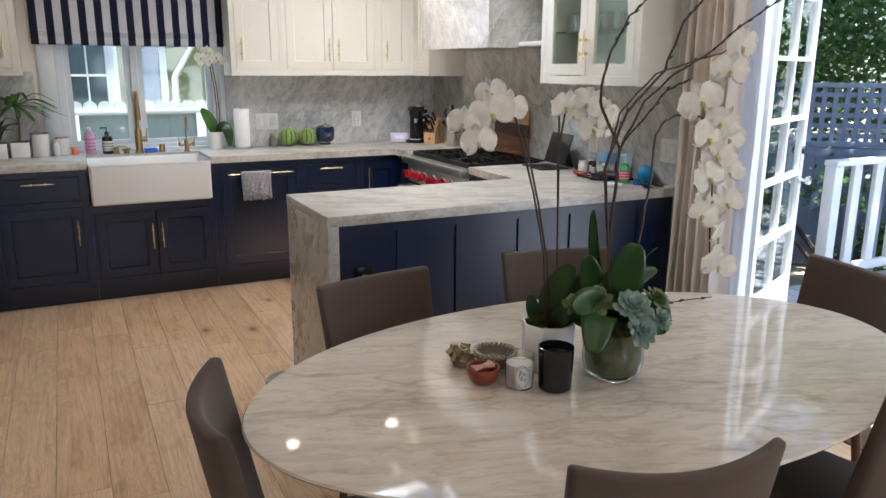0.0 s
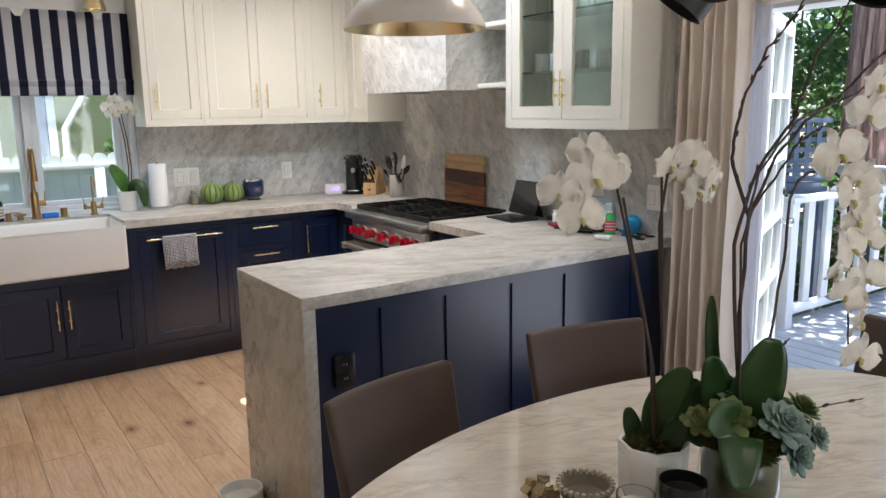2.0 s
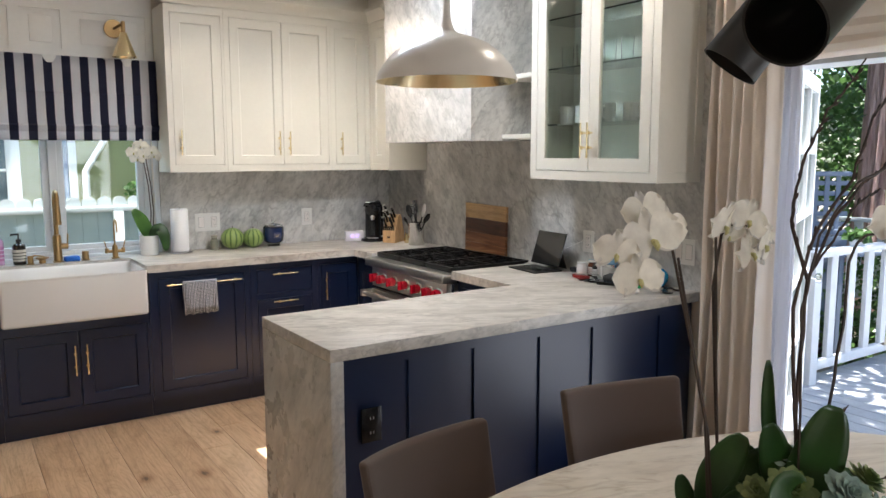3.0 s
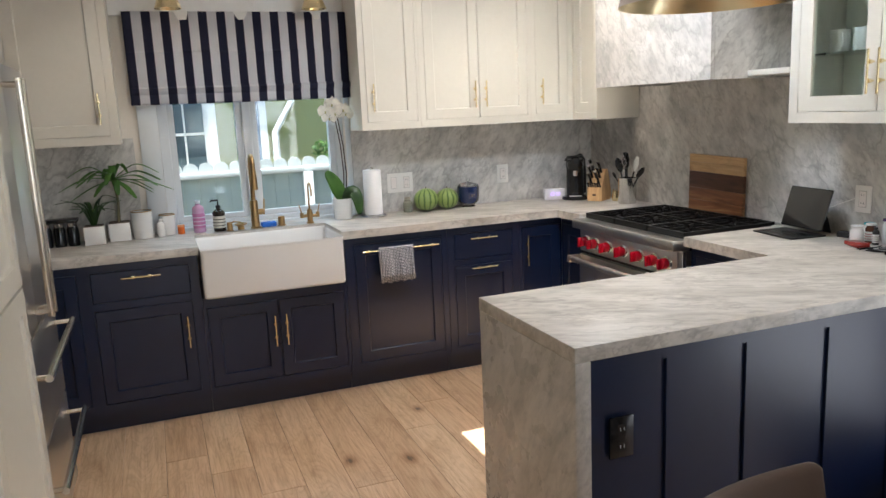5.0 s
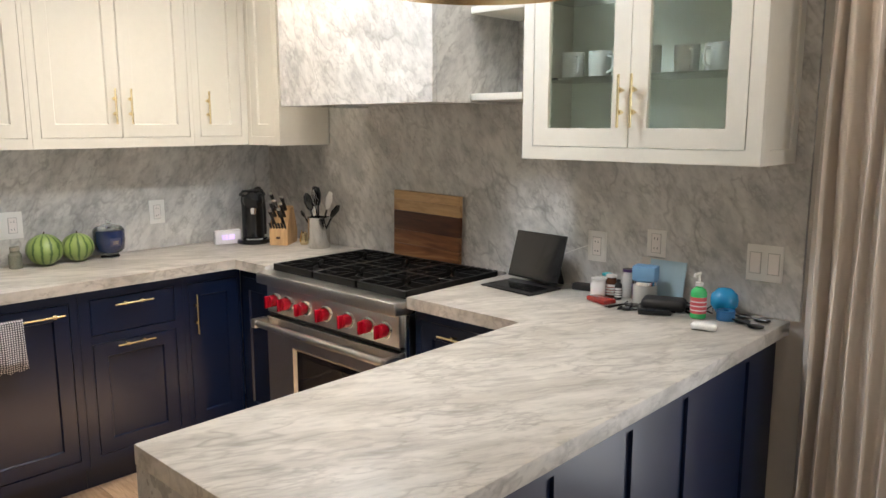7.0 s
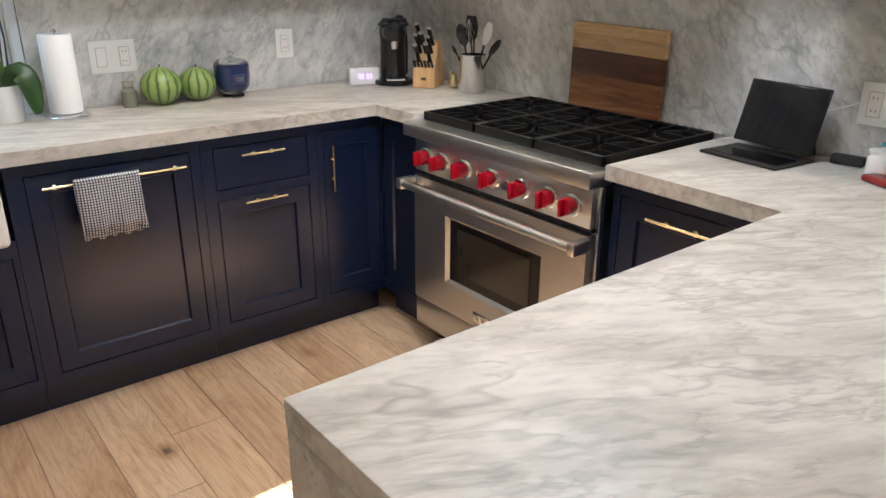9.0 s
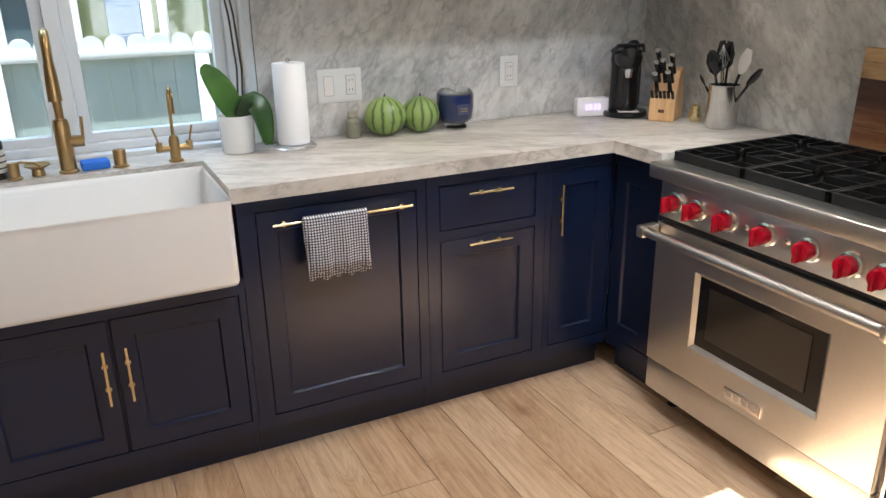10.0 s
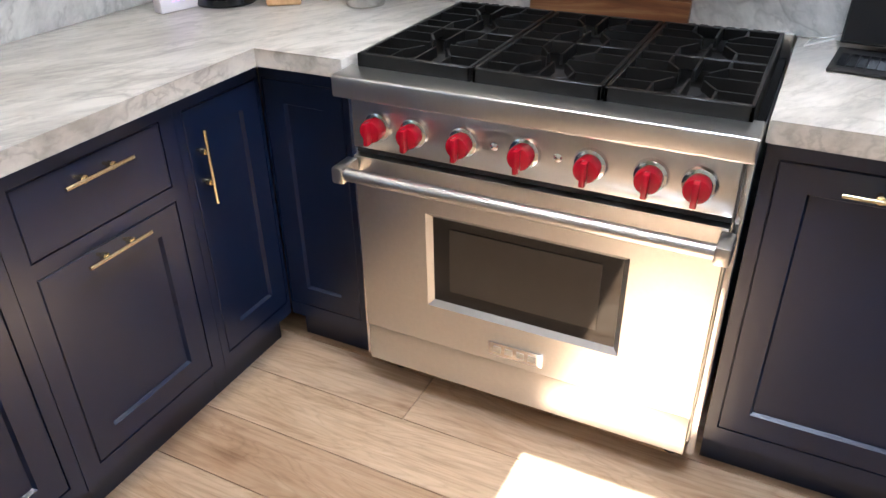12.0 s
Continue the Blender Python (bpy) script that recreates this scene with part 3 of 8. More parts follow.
base_cabinet("corner_cabinet", pose(2.827, FY, 0), 0.301, [((0.024, 0.291, DZ0, DZ1), (0.052, 0.708, 0.19, True))], "narrow navy painted corner cabinet with an upright brass handle")
RX = 3.130                     # door faces of the range side
base_cabinet("corner_panel_cabinet", pose(RX, FY - 0.004, 0, 0, 0, EAST), 0.286, [((0.004, 0.250, DZ0, DZ1), None)], "narrow navy painted panel beside the range")
base_cabinet("base_cabinet", pose(RX, 5.436, 0, 0, 0, EAST), 0.52, [((0.026, 0.490, DZ0, DZ1), (0.255, 0.815, 0.22, False))], "navy painted base cabinet with a brass handle beside the range")

# peninsula
pen = thing("peninsula_base", pose(1.852, 4.302, 0), "navy painted panelled back of the peninsula", "cabinet")
PW = WX - 1.852 - 0.002
bm = bmesh.new()
slots = [(0.055, 0.268, 0.12, 0.850), (0.318, 0.562, 0.12, 0.850), (0.618, 0.895, 0.12, 0.850), (0.930, 1.195, 0.12, 0.850), (1.275, 1.62, 0.12, 0.850)]
face_frame(bm, 0, PW, 0.0, CT - SLAB - 0.002, slots, 0.0, 0.02)
bx(bm, 0, PW, 0.020, 0.585, 0.0, CT - SLAB - 0.002)
bmesh.ops.remove_doubles(bm, verts=bm.verts[:], dist=1e-4)
part("body", bm, NAVY, pen)
for a, b, c, d in slots:
    box_part("panel", pen, NAVY, a + 0.001, b - 0.001, 0.010, 0.0203, c + 0.001, d - 0.001)


def prism(pts, z0, z1, bev=0.003):
    """A flat slab of any outline with eased edges."""
    bm = bmesh.new()
    lo = [bm.verts.new((x, y, z0)) for x, y in pts]
    hi = [bm.verts.new((x, y, z1)) for x, y in pts]
    n = len(pts)
    bm.faces.new(lo[::-1])
    bm.faces.new(hi)
    for k in range(n):
        bm.faces.new([lo[k], lo[(k + 1) % n], hi[(k + 1) % n], hi[k]])
    if bev:
        bmesh.ops.bevel(bm, geom=bm.edges[:], offset=bev, segments=2, profile=0.5, affect="EDGES")
    return bm


BACK = WY + 0.018
sink_top = part("marble_counter", prism([(-0.6, 6.618), (0.962, 6.618), (0.962, 7.035), (1.722, 7.035), (1.722, 6.618), (3.083, 6.618), (3.083, 6.366), (WX - 0.001, 6.366), (WX - 0.001, WY - 0.001), (1.962, WY - 0.001), (1.962, BACK), (-0.6, BACK)], CT - SLAB, CT), COUNTER, None, "white and grey veined marble counter with square edges")
sink_top["category"] = "countertop"
pen_top = part("marble_counter", prism([(1.792, 4.264), (WX - 0.001, 4.262), (WX - 0.001, 5.440), (3.085, 5.440), (3.085, 4.902), (1.792, 4.902)], CT - SLAB, CT), COUNTER, None, "white and grey veined marble peninsula top with square edges")
pen_top["category"] = "countertop"
part("waterfall_panel", bx(bmesh.new(), 1.793, 1.843, 4.265, 4.901, 0.0, CT - SLAB - 0.0005, 0.003), WATERFALL, None, "grey veined marble waterfall end of the peninsula")["category"] = "countertop"

# ---- upper cabinets, hood, window ----
UZ0, UZ1 = 1.478, 2.515
UY = 6.930


def upper(name, m, w, doors, label, depth=0.288, z0=UZ0, z1=UZ1):
    cab = thing(name, m, label, "cabinet")
    bm = bmesh.new()
    face_frame(bm, 0, w, z0, z1, [d[0][:4] for d in doors])
    bx(bm, 0, w, 0.022, depth, z0, z1)
    bmesh.ops.remove_doubles(bm, verts=bm.verts[:], dist=1e-4)
    part("body", bm, CREAM, cab)
    for (a, b, c, d), hd in doors:
        door = part("door", slab_door(bmesh.new(), a + 0.002, b - 0.002, c + 0.002, d - 0.002, rail=0.058), CREAM, cab)
        if hd:
            bar_handle(door, *hd)
    return cab


upper("wall_cabinet", pose(1.963, UY, 0), 0.368, [((0.035, 0.350, 1.522, 2.465), (0.072, 1.665, 0.16, True))], "cream painted wall cabinet with a brass handle above the counter")
upper("wall_cabinet", pose(2.332, UY, 0), 0.745, [((0.035, 0.388, 1.522, 2.465), (0.352, 1.665, 0.16, True)), ((0.390, 0.725, 1.522, 2.465), (0.425, 1.665, 0.16, True))], "cream painted double wall cabinet with brass handles above the counter")
upper("wall_cabinet", pose(3.078, UY, 0), 0.305, [((0.035, 0.270, 1.522, 2.465), (0.072, 1.665, 0.16, True))], "cream painted narrow wall cabinet in the corner")
upper("wall_cabinet", pose(3.384, UY - 0.001, 0, 0, 0, EAST), 0.282, [((0.030, 0.245, 1.522, 2.465), None)], "cream painted end cabinet that returns beside the hood", depth=0.312)
upper("wall_cabinet", pose(-0.30, UY, 0), 0.945, [((0.46, 0.905, 1.522, 2.465), (0.862, 1.665, 0.16, True)), ((0.04, 0.44, 1.522, 2.465), None)], "cream painted wall cabinet with a brass handle beside the window")


def crown(name, pts, z0=UZ1 + 0.001, h=0.085, out=0.055):
    """A moulding that runs along the cabinets' top front edge."""
    bm = bmesh.new()
    prof = [(0.0, 0.0), (0.012, 0.0), (0.014, 0.018), (0.030, 0.040), (0.048, 0.060), (out, 0.066), (out, h), (0.0, h)]
    rings = []
    for i, (x, y, nx, ny) in enumerate(pts):
        rings.append([bm.verts.new((x + nx * o, y + ny * o, z0 + z)) for o, z in prof])
    for u, v in zip(rings, rings[1:]):
        for k in range(len(prof)):
            bm.faces.new([u[k], u[(k + 1) % len(prof)], v[(k + 1) % len(prof)], v[k]])
    bm.faces.new(rings[0])
    bm.faces.new(rings[-1][::-1])
    return part(name, bm, CREAM, kind="structure")


crown("crown_moulding", [(1.963, UY, -1, -1), (3.384, UY, -1, -1), (3.384, 6.648, -1, 0)])
crown("crown_moulding", [(-0.30, UY, 0, -1), (0.645, UY, 1, -1), (0.645, WY, 1, 0)])
wall("trim_frieze", CREAM, 1.963, WX - 0.002, UY + 0.004, WY - 0.002, UZ1 + 0.09, CEIL - 0.001)
wall("trim_frieze", CREAM, 3.388, WX - 0.002, 6.66, UY + 0.002, UZ1 + 0.002, CEIL - 0.001)
wall("trim_frieze", CREAM, -0.30, 0.645, UY + 0.004, WY - 0.002, UZ1 + 0.09, CEIL - 0.001)

# panelling above the window
pf = thing("wall_panelling", pose(0.648, WY - 0.002, 0), "cream painted panelling above the window", "panelling")
bm = bmesh.new()
pslots = [(0.05, 0.50, 2.225, 2.46), (0.56, 0.78, 2.225, 2.46), (0.84, 1.27, 2.225, 2.46)]
face_frame(bm, 0, 1.313, 2.17, 2.60, pslots, 0, 0.014)
bx(bm, 0, 1.313, 0.014, 0.021, 2.17, CEIL - 0.002)
bmesh.ops.remove_doubles(bm, verts=bm.verts[:], dist=1e-4)
part("board", bm, WHITE, pf)
for a, b, c, d in pslots:
    box_part("panel", pf, WHITE, a + 0.05, b - 0.05, 0.006, 0.0139, c + 0.04, d - 0.04, 0.002)

# hood
HX, HY0, HY1, HZ = 3.190, 5.400, 6.350, 1.662
hood = thing("range_hood", pose(HX, HY0, HZ), "grey marble clad range hood above the cooker", "range hood")
HH = CEIL - HZ - 0.001
part("side_panel", bx(bmesh.new(), 0.021, WX - HX - 0.001, 0.0, 0.020, 0.0, HH, 0.0015, 1), SPLASH, hood)
part("side_panel", bx(bmesh.new(), 0.021, WX - HX - 0.001, HY1 - HY0 - 0.020, HY1 - HY0, 0.0, HH, 0.0015, 1), SPLASH, hood)
part("front_panel", bx(bmesh.new(), 0.0, 0.020, 0.0, HY1 - HY0, 0.0, HH, 0.0015, 1), SPLASH, hood)
part("underside", bx(bmesh.new(), 0.0205, WX - HX - 0.002, 0.0205, HY1 - HY0 - 0.0205, 0.012, 0.03), STEEL, hood)

for z in (1.672, 1.995):
    sh = part("wall_shelf", bx(bmesh.new(), 3.40, WX - 0.001, 5.150, 5.398, z, z + 0.026, 0.002), CREAM, None, "cream painted open shelf between hood and cabinet")
    sh["category"] = "shelf"

# glass-fronted cabinet
GW = 0.862
gc = thing("glass_cabinet", pose(3.400, 5.146, 0, 0, 0, EAST), "cream painted wall cabinet with glass doors and glass shelves", "cabinet")
GD = WX - 3.400 - 0.001
GIN = plain("cabinet_lining", (0.86, 0.88, 0.80), 0.6, vary=0.02)
bm = bmesh.new()
face_frame(bm, 0, GW, UZ0 - 0.02, UZ1, [(0.045, GW - 0.045, UZ0 + 0.025, UZ1 - 0.04)])
bmesh.ops.remove_doubles(bm, verts=bm.verts[:], dist=1e-4)
part("face_frame", bm, CREAM, gc)
part("side_panel", bx(bmesh.new(), 0, 0.018, 0.0225, GD, UZ0 - 0.02, UZ1), CREAM, gc)
box_part("bottom_board", gc, CREAM, 0.0185, GW - 0.0185, 0.0225, GD, UZ0 - 0.02, UZ0)
box_part("top_board", gc, CREAM, 0.0185, GW - 0.0185, 0.0225, GD, UZ1 - 0.02, UZ1)
box_part("back_board", gc, GIN, 0.0185, GW - 0.0185, GD - 0.012, GD, UZ0 + 0.0005, UZ1 - 0.0205)
# its visible end, with a recessed panel
bm = bmesh.new()
t0 = GW - 0.018
zz0, zz1 = UZ0 - 0.02, UZ1


def side_loop(d, x):
    return [bm.verts.new(p) for p in ((x, 0.0225 + d, zz0 + d), (x, GD - d, zz0 + d), (x, GD - d, zz1 - d), (x, 0.0225 + d, zz1 - d))]


rings = [side_loop(0, t0), side_loop(0, GW), side_loop(0.045, GW), side_loop(0.047, GW - 0.006)]
for u, v in zip(rings, rings[1:]):
    for k in range(4):
        bm.faces.new([u[k], u[(k + 1) % 4], v[(k + 1) % 4], v[k]])
bm.faces.new(rings[0]), bm.faces.new(rings[-1])
part("end_panel", bm, CREAM, gc)
for a, b in ((0.048, 0.4295), (0.4325, GW - 0.048)):
    c, d, r = UZ0 + 0.028, UZ1 - 0.043, 0.062
    bm = bmesh.new()
    face_frame(bm, a, b, c, d, [(a + r, b - r, c + r, d - r)])
    bmesh.ops.remove_doubles(bm, verts=bm.verts[:], dist=1e-4)
    door = part("door", bm, CREAM, gc)
    part("pane", bx(bmesh.new(), a + r, b - r, 0.010, 0.013, c + r, d - r), PANE, door)
    bar_handle(door, (b - 0.022) if a < 0.2 else (a + 0.022), 1.655, 0.17, True)
for z in (1.735, 2.02, 2.27):
    part("glass_shelf", bx(bmesh.new(), 0.02, GW - 0.02, 0.035, GD - 0.013, z, z + 0.008), GLASS, gc)

# ---- window over the sink ----
WINW = plain("window_white", (0.66, 0.69, 0.71), 0.35, vary=0.02)
wi = tagged(new("window_1"), kind="structure")
wi.location = (0, WY + 0.02, 0)
x0, x1, z0, z1 = WIN
for nm, a, b, c, d, y0, y1 in (("window_frame", x0, x0 + 0.055, z0, z1, 0.045, 0.15), ("window_frame", x1 - 0.05, x1, z0, z1, 0.045, 0.15), ("window_frame", x0 + 0.055, x1 - 0.05, z1 - 0.05, z1, 0.045, 0.15),
                               ("window_frame", x0 + 0.055, x1 - 0.05, z0, z0 + 0.03, 0.045, 0.15), ("mullion", 1.318, 1.368, z0 + 0.03, z1 - 0.05, 0.045, 0.15)):
    part(nm, bx(bmesh.new(), a, b, y0, y1, c, d, 0.003, 1), WINW, wi)
for a, b in ((x0 + 0.056, 1.317), (1.369, x1 - 0.051)):
    bm = bmesh.new()
    face_frame(bm, a, b, z0 + 0.031, z1 - 0.051, [(a + 0.036, b - 0.036, z0 + 0.061, z1 - 0.09)], 0.07, 0.05)
    bmesh.ops.remove_doubles(bm, verts=bm.verts[:], dist=1e-4)
    sash = part("sash", bm, WINW, wi)
    pn = part("pane", bx(bmesh.new(), a + 0.036, b - 0.036, 0.094, 0.098, z0 + 0.061, z1 - 0.09), PANE, sash)
    pn.visible_shadow = False
part("window_sill", bx(bmesh.new(), x0, x1, -0.012, 0.044, z0 - 0.022, z0 + 0.002, 0.003), WINW, wi)
for a, b in ((x0 - 0.105, x0 - 0.001), (x1 + 0.001, 1.961)):
    part("casing", bx(bmesh.new(), a, b, -0.018, -0.001, CT + 0.001, 2.165, 0.003), WINW, wi)

# striped roman blind, with a soft fold near its hem
blind = thing("roman_blind", pose(0.715, WY - 0.050, 1.68), "navy and white striped fabric roman blind, half lowered", "blind")
bm = bmesh.new()
prof = [(0.0, 0.000), (-0.006, 0.012), (-0.004, 0.055), (-0.018, 0.068), (-0.026, 0.088), (-0.020, 0.098), (-0.002, 0.096), (0.0, 0.20), (-0.004, 0.26), (-0.006, 0.285), (0.001, 0.295), (0.0, 0.40), (0.004, 0.505)]
nx = 60
grid = []
for i in range(nx + 1):
    x = 1.25 * i / nx
    col = []
    for y, z in prof:
        w = 0.003 * math.sin(x * 17 + z * 6) + 0.002 * math.sin(x * 41 + 1)
        sag = -0.003 * math.sin(math.pi * x / 1.25) if z < 0.1 else 0
        col.append(bm.verts.new((x, y + w, z + sag)))
    grid.append(col)
for u, v in zip(grid, grid[1:]):
    for k in range(len(prof) - 1):
        bm.faces.new([u[k], u[k + 1], v[k + 1], v[k]])
bl = part("cloth", bm, striped("striped_blind_cloth", (0.014, 0.016, 0.045), (0.72, 0.72, 0.75), 0.1, 0, 0.25, 0.48, 0.0), blind)
md = bl.modifiers.new("thick", "SOLIDIFY")
md.thickness = 0.003
part("headrail", bx(bmesh.new(), 0.002, 1.248, 0.006, 0.042, 0.46, 0.505, 0.002), WHITE, blind)


BULB = glow("bulb_glow", (1.0, 0.72, 0.42), 0.5)


def sconce(x):
    s = thing("wall_sconce", pose(x, WY - 0.004, 2.372), "aged brass swing-arm wall lamp with a cone shade", "lamp", "brass wall lamps over the window")
    bm = bmesh.new()
    tube(bm, [(0, 0, 0), (0, -0.022, 0)], 0.056, 24)
    part("backplate", bm, BRONZE, s)
    bm = bmesh.new()
    tube(bm, [(0, -0.015, 0), (0.025, -0.10, 0.015), (0.032, -0.14, 0.015)], 0.008, 8)
    tube(bm, [(0.032, -0.14, 0.030), (0.032, -0.142, -0.035)], 0.013, 12)
    part("arm", bm, BRONZE, s)
    bm = bmesh.new()
    lathe(bm, [(0.016, -0.035), (0.022, -0.045), (0.035, -0.085), (0.070, -0.180), (0.072, -0.186), (0.069, -0.183), (0.033, -0.088), (0.012, -0.045)], 28, (0.032, -0.142, 0))
    part("shade", bm, BRASS, s)
    bm = bmesh.new()
    lathe(bm, [(0.0, -0.145), (0.022, -0.140), (0.030, -0.120), (0.022, -0.095), (0.012, -0.08)], 14, (0.032, -0.142, 0))
    part("bulb", bm, BULB, s)


sconce(0.925)
sconce(1.725)

# ---- farmhouse sink and its fittings ----
sink = thing("apron_sink", pose(0.966, 6.560, 0.664), "white fireclay apron-front farmhouse sink", "sink")
SW, SD, SH = 0.752, 0.474, 0.262
bm = bmesh.new()
bx(bm, 0, SW, 0, SD, 0, SH)
top = [f for f in bm.faces if all(v.co.z > SH - 0.001 for v in f.verts)][0]
r = bmesh.ops.inset_region(bm, faces=[top], thickness=0.042)
inner = top
e = bmesh.ops.extrude_face_region(bm, geom=[inner])
vs = [g for g in e["geom"] if isinstance(g, bmesh.types.BMVert)]
bmesh.ops.delete(bm, geom=[inner], context="FACES_ONLY")
for v in vs:
    v.co.z -= 0.215
    v.co.x += 0.012 if v.co.x < SW / 2 else -0.012
    v.co.y += 0.012 if v.co.y < SD / 2 else -0.012
bmesh.ops.recalc_face_normals(bm, faces=bm.faces[:])
bmesh.ops.bevel(bm, geom=bm.edges[:], offset=0.020, segments=5, profile=0.5, affect="EDGES", clamp_overlap=True)
part("basin", bm, FIRECLAY, sink)
bm = bmesh.new()
lathe(bm, [(0.0, 0.002), (0.030, 0.002), (0.042, 0.004), (0.044, 0.0)], 24, (SW * 0.5, SD * 0.55, 0.048))
part("drain", bm, CHROME, sink)


def faucet():
    f = thing("kitchen_faucet", pose(1.318, 7.085, CT + 0.001), "aged brass pull-down kitchen faucet behind the sink", "faucet")
    bm = bmesh.new()
    lathe(bm, [(0.0, 0), (0.030, 0), (0.030, 0.006), (0.024, 0.010), (0.024, 0.15), (0.021, 0.165), (0.0, 0.166)], 22)
    part("body", bm, BRONZE, f)
    bm = bmesh.new()
    arc = [(0, 0.012 - 0.055 * (1 - math.cos(a)), 0.37 + 0.055 * math.sin(a)) for a in [math.pi * k / 8 for k in range(9)]]
    tube(bm, [(0, 0.012, 0.15), (0, 0.012, 0.37)] + arc[1:] + [(0, -0.098, 0.34)], 0.0135, 12)
    part("neck", bm, BRONZE, f)
    bm = bmesh.new()
    tube(bm, [(0, -0.098, 0.345), (0, -0.099, 0.30), (0, -0.100, 0.235)], [0.015, 0.018, 0.020], 14)
    part("spray_head", bm, BRONZE, f)
    bm = bmesh.new()
    tube(bm, [(0.018, 0, 0.095), (0.058, 0, 0.095)], 0.018, 14)
    tube(bm, [(0.055, 0, 0.095), (0.060, 0, 0.17)], 0.005, 8)
    part("lever", bm, BRONZE, f)


faucet()


def filter_tap():
    f = thing("filter_faucet", pose(1.640, 7.075, CT + 0.001), "small brass bridge filter faucet with two lever handles", "faucet")
    bm = bmesh.new()
    lathe(bm, [(0.0, 0), (0.024, 0), (0.024, 0.006), (0.017, 0.010), (0.017, 0.07), (0.012, 0.085), (0.0, 0.086)], 18)
    tube(bm, [(-0.050, 0, 0.045), (0.050, 0, 0.045)], 0.010, 10)
    part("body", bm, BRONZE, f)
    bm = bmesh.new()
    arc = [(0, -0.045 * (1 - math.cos(a)), 0.20 + 0.045 * math.sin(a)) for a in [math.pi * k / 8 for k in range(9)]]
    tube(bm, [(0, 0, 0.08), (0, 0, 0.20)] + arc[1:] + [(0, -0.090, 0.170)], 0.0055, 8)
    part("spout", bm, BRONZE, f)
    for s in (-1, 1):
        bm = bmesh.new()
        tube(bm, [(s * 0.048, 0, 0.035), (s * 0.048, 0, 0.065)], 0.011, 10)
        tube(bm, [(s * 0.048, 0, 0.06), (s * 0.062, 0, 0.115)], 0.0035, 6)
        part("handle", bm, BRONZE, f)


filter_tap()

# ---- range ----
RY = 6.361
rg = thing("gas_range", pose(3.100, RY, 0, 0, 0, EAST), "stainless steel gas range with red knobs and cast iron grates", "range")
RW = 0.914
RD = WX - 3.100 - 0.002
part("body", bx(bmesh.new(), 0.004, RW - 0.004, 0.012, RD, 0.10, 0.865), STEEL, rg)
for x in (0.06, RW - 0.06):
    for y in (0.08, RD - 0.06):
        bm = bmesh.new()
        tube(bm, [(x, y, 0.0), (x, y, 0.10)], 0.022, 12)
        part("leg", bm, MATBLACK, rg)
part("kick_panel", bx(bmesh.new(), 0.022, RW - 0.022, -0.030, 0.010, 0.092, 0.208, 0.002), STEEL, rg)
for x in (0.0, RW - 0.018):
    part("side_trim", bx(bmesh.new(), x, x + 0.018, -0.010, 0.008, 0.082, 0.868, 0.002), CHROME, rg)
part("bullnose", bx(bmesh.new(), -0.002, RW + 0.002, -0.070, 0.03, 0.872, 0.924, 0.005, 3), STEEL, rg)
cp = part("control_panel", bx(bmesh.new(), 0.020, RW - 0.020, -0.028, 0.010, 0.738, 0.868, 0.003), STEEL, rg)
part("gap", bx(bmesh.new(), 0.022, RW - 0.022, -0.018, 0.0, 0.722, 0.736), MATBLACK, rg)


def knob(x, z):
    k = part("knob", lathe_front([(0.0, 0.044), (0.014, 0.044), (0.0255, 0.042), (0.028, 0.036), (0.027, 0.012), (0.0, 0.012)], x, z), RED, cp, "glossy red control knob")
    bm = bx(bmesh.new(), x - 0.0065, x + 0.0065, -0.028 - 0.062, -0.028 - 0.040, z - 0.028, z + 0.026, 0.003)
    part("grip", bm, RED, k)
    part("bezel", lathe_front([(0.0, 0.012), (0.026, 0.012), (0.034, 0.009), (0.037, 0.0), (0.0, 0.0)], x, z), CHROME, k, "polished steel bezel")


def lathe_front(prof, x, z, n=24, y=-0.028):
    """Turned about an axis that points out of the front."""
    bm = lathe(bmesh.new(), prof, n)
    for v in bm.verts:
        a, b, c = v.co
        v.co = (x + a, y - c, z + b)
    return bm


for x in (0.092, 0.187, 0.312, 0.457, 0.602, 0.727, 0.822):
    knob(x, 0.800)
for x in (0.384, 0.530):
    part("indicator", lathe_front([(0.0, 0.004), (0.007, 0.003), (0.010, 0.0), (0.0, 0.0)], x, 0.80), CHROME, cp)
bm = bmesh.new()
dx0, dx1, dz0, dz1 = 0.022, RW - 0.022, 0.213, 0.718
wx0, wx1, wz0, wz1 = 0.213, 0.709, 0.334, 0.602
face_frame(bm, dx0, dx1, dz0, dz1, [(wx0, wx1, wz0, wz1)], -0.035, 0.045)
bmesh.ops.remove_doubles(bm, verts=bm.verts[:], dist=1e-4)
od = part("oven_door", bm, STEEL, rg)


def tray(x0, x1, z0, z1, y0, y1, w, mat, name, parent):
    """A frame that slopes inwards from y0 to y1."""
    bm = bmesh.new()
    a = [bm.verts.new(p) for p in ((x0, y0, z0), (x1, y0, z0), (x1, y0, z1), (x0, y0, z1))]
    b = [bm.verts.new(p) for p in ((x0 + w, y1, z0 + w), (x1 - w, y1, z0 + w), (x1 - w, y1, z1 - w), (x0 + w, y1, z1 - w))]
    for k in range(4):
        bm.faces.new([a[k], a[(k + 1) % 4], b[(k + 1) % 4], b[k]])
    return part(name, bm, mat, parent)


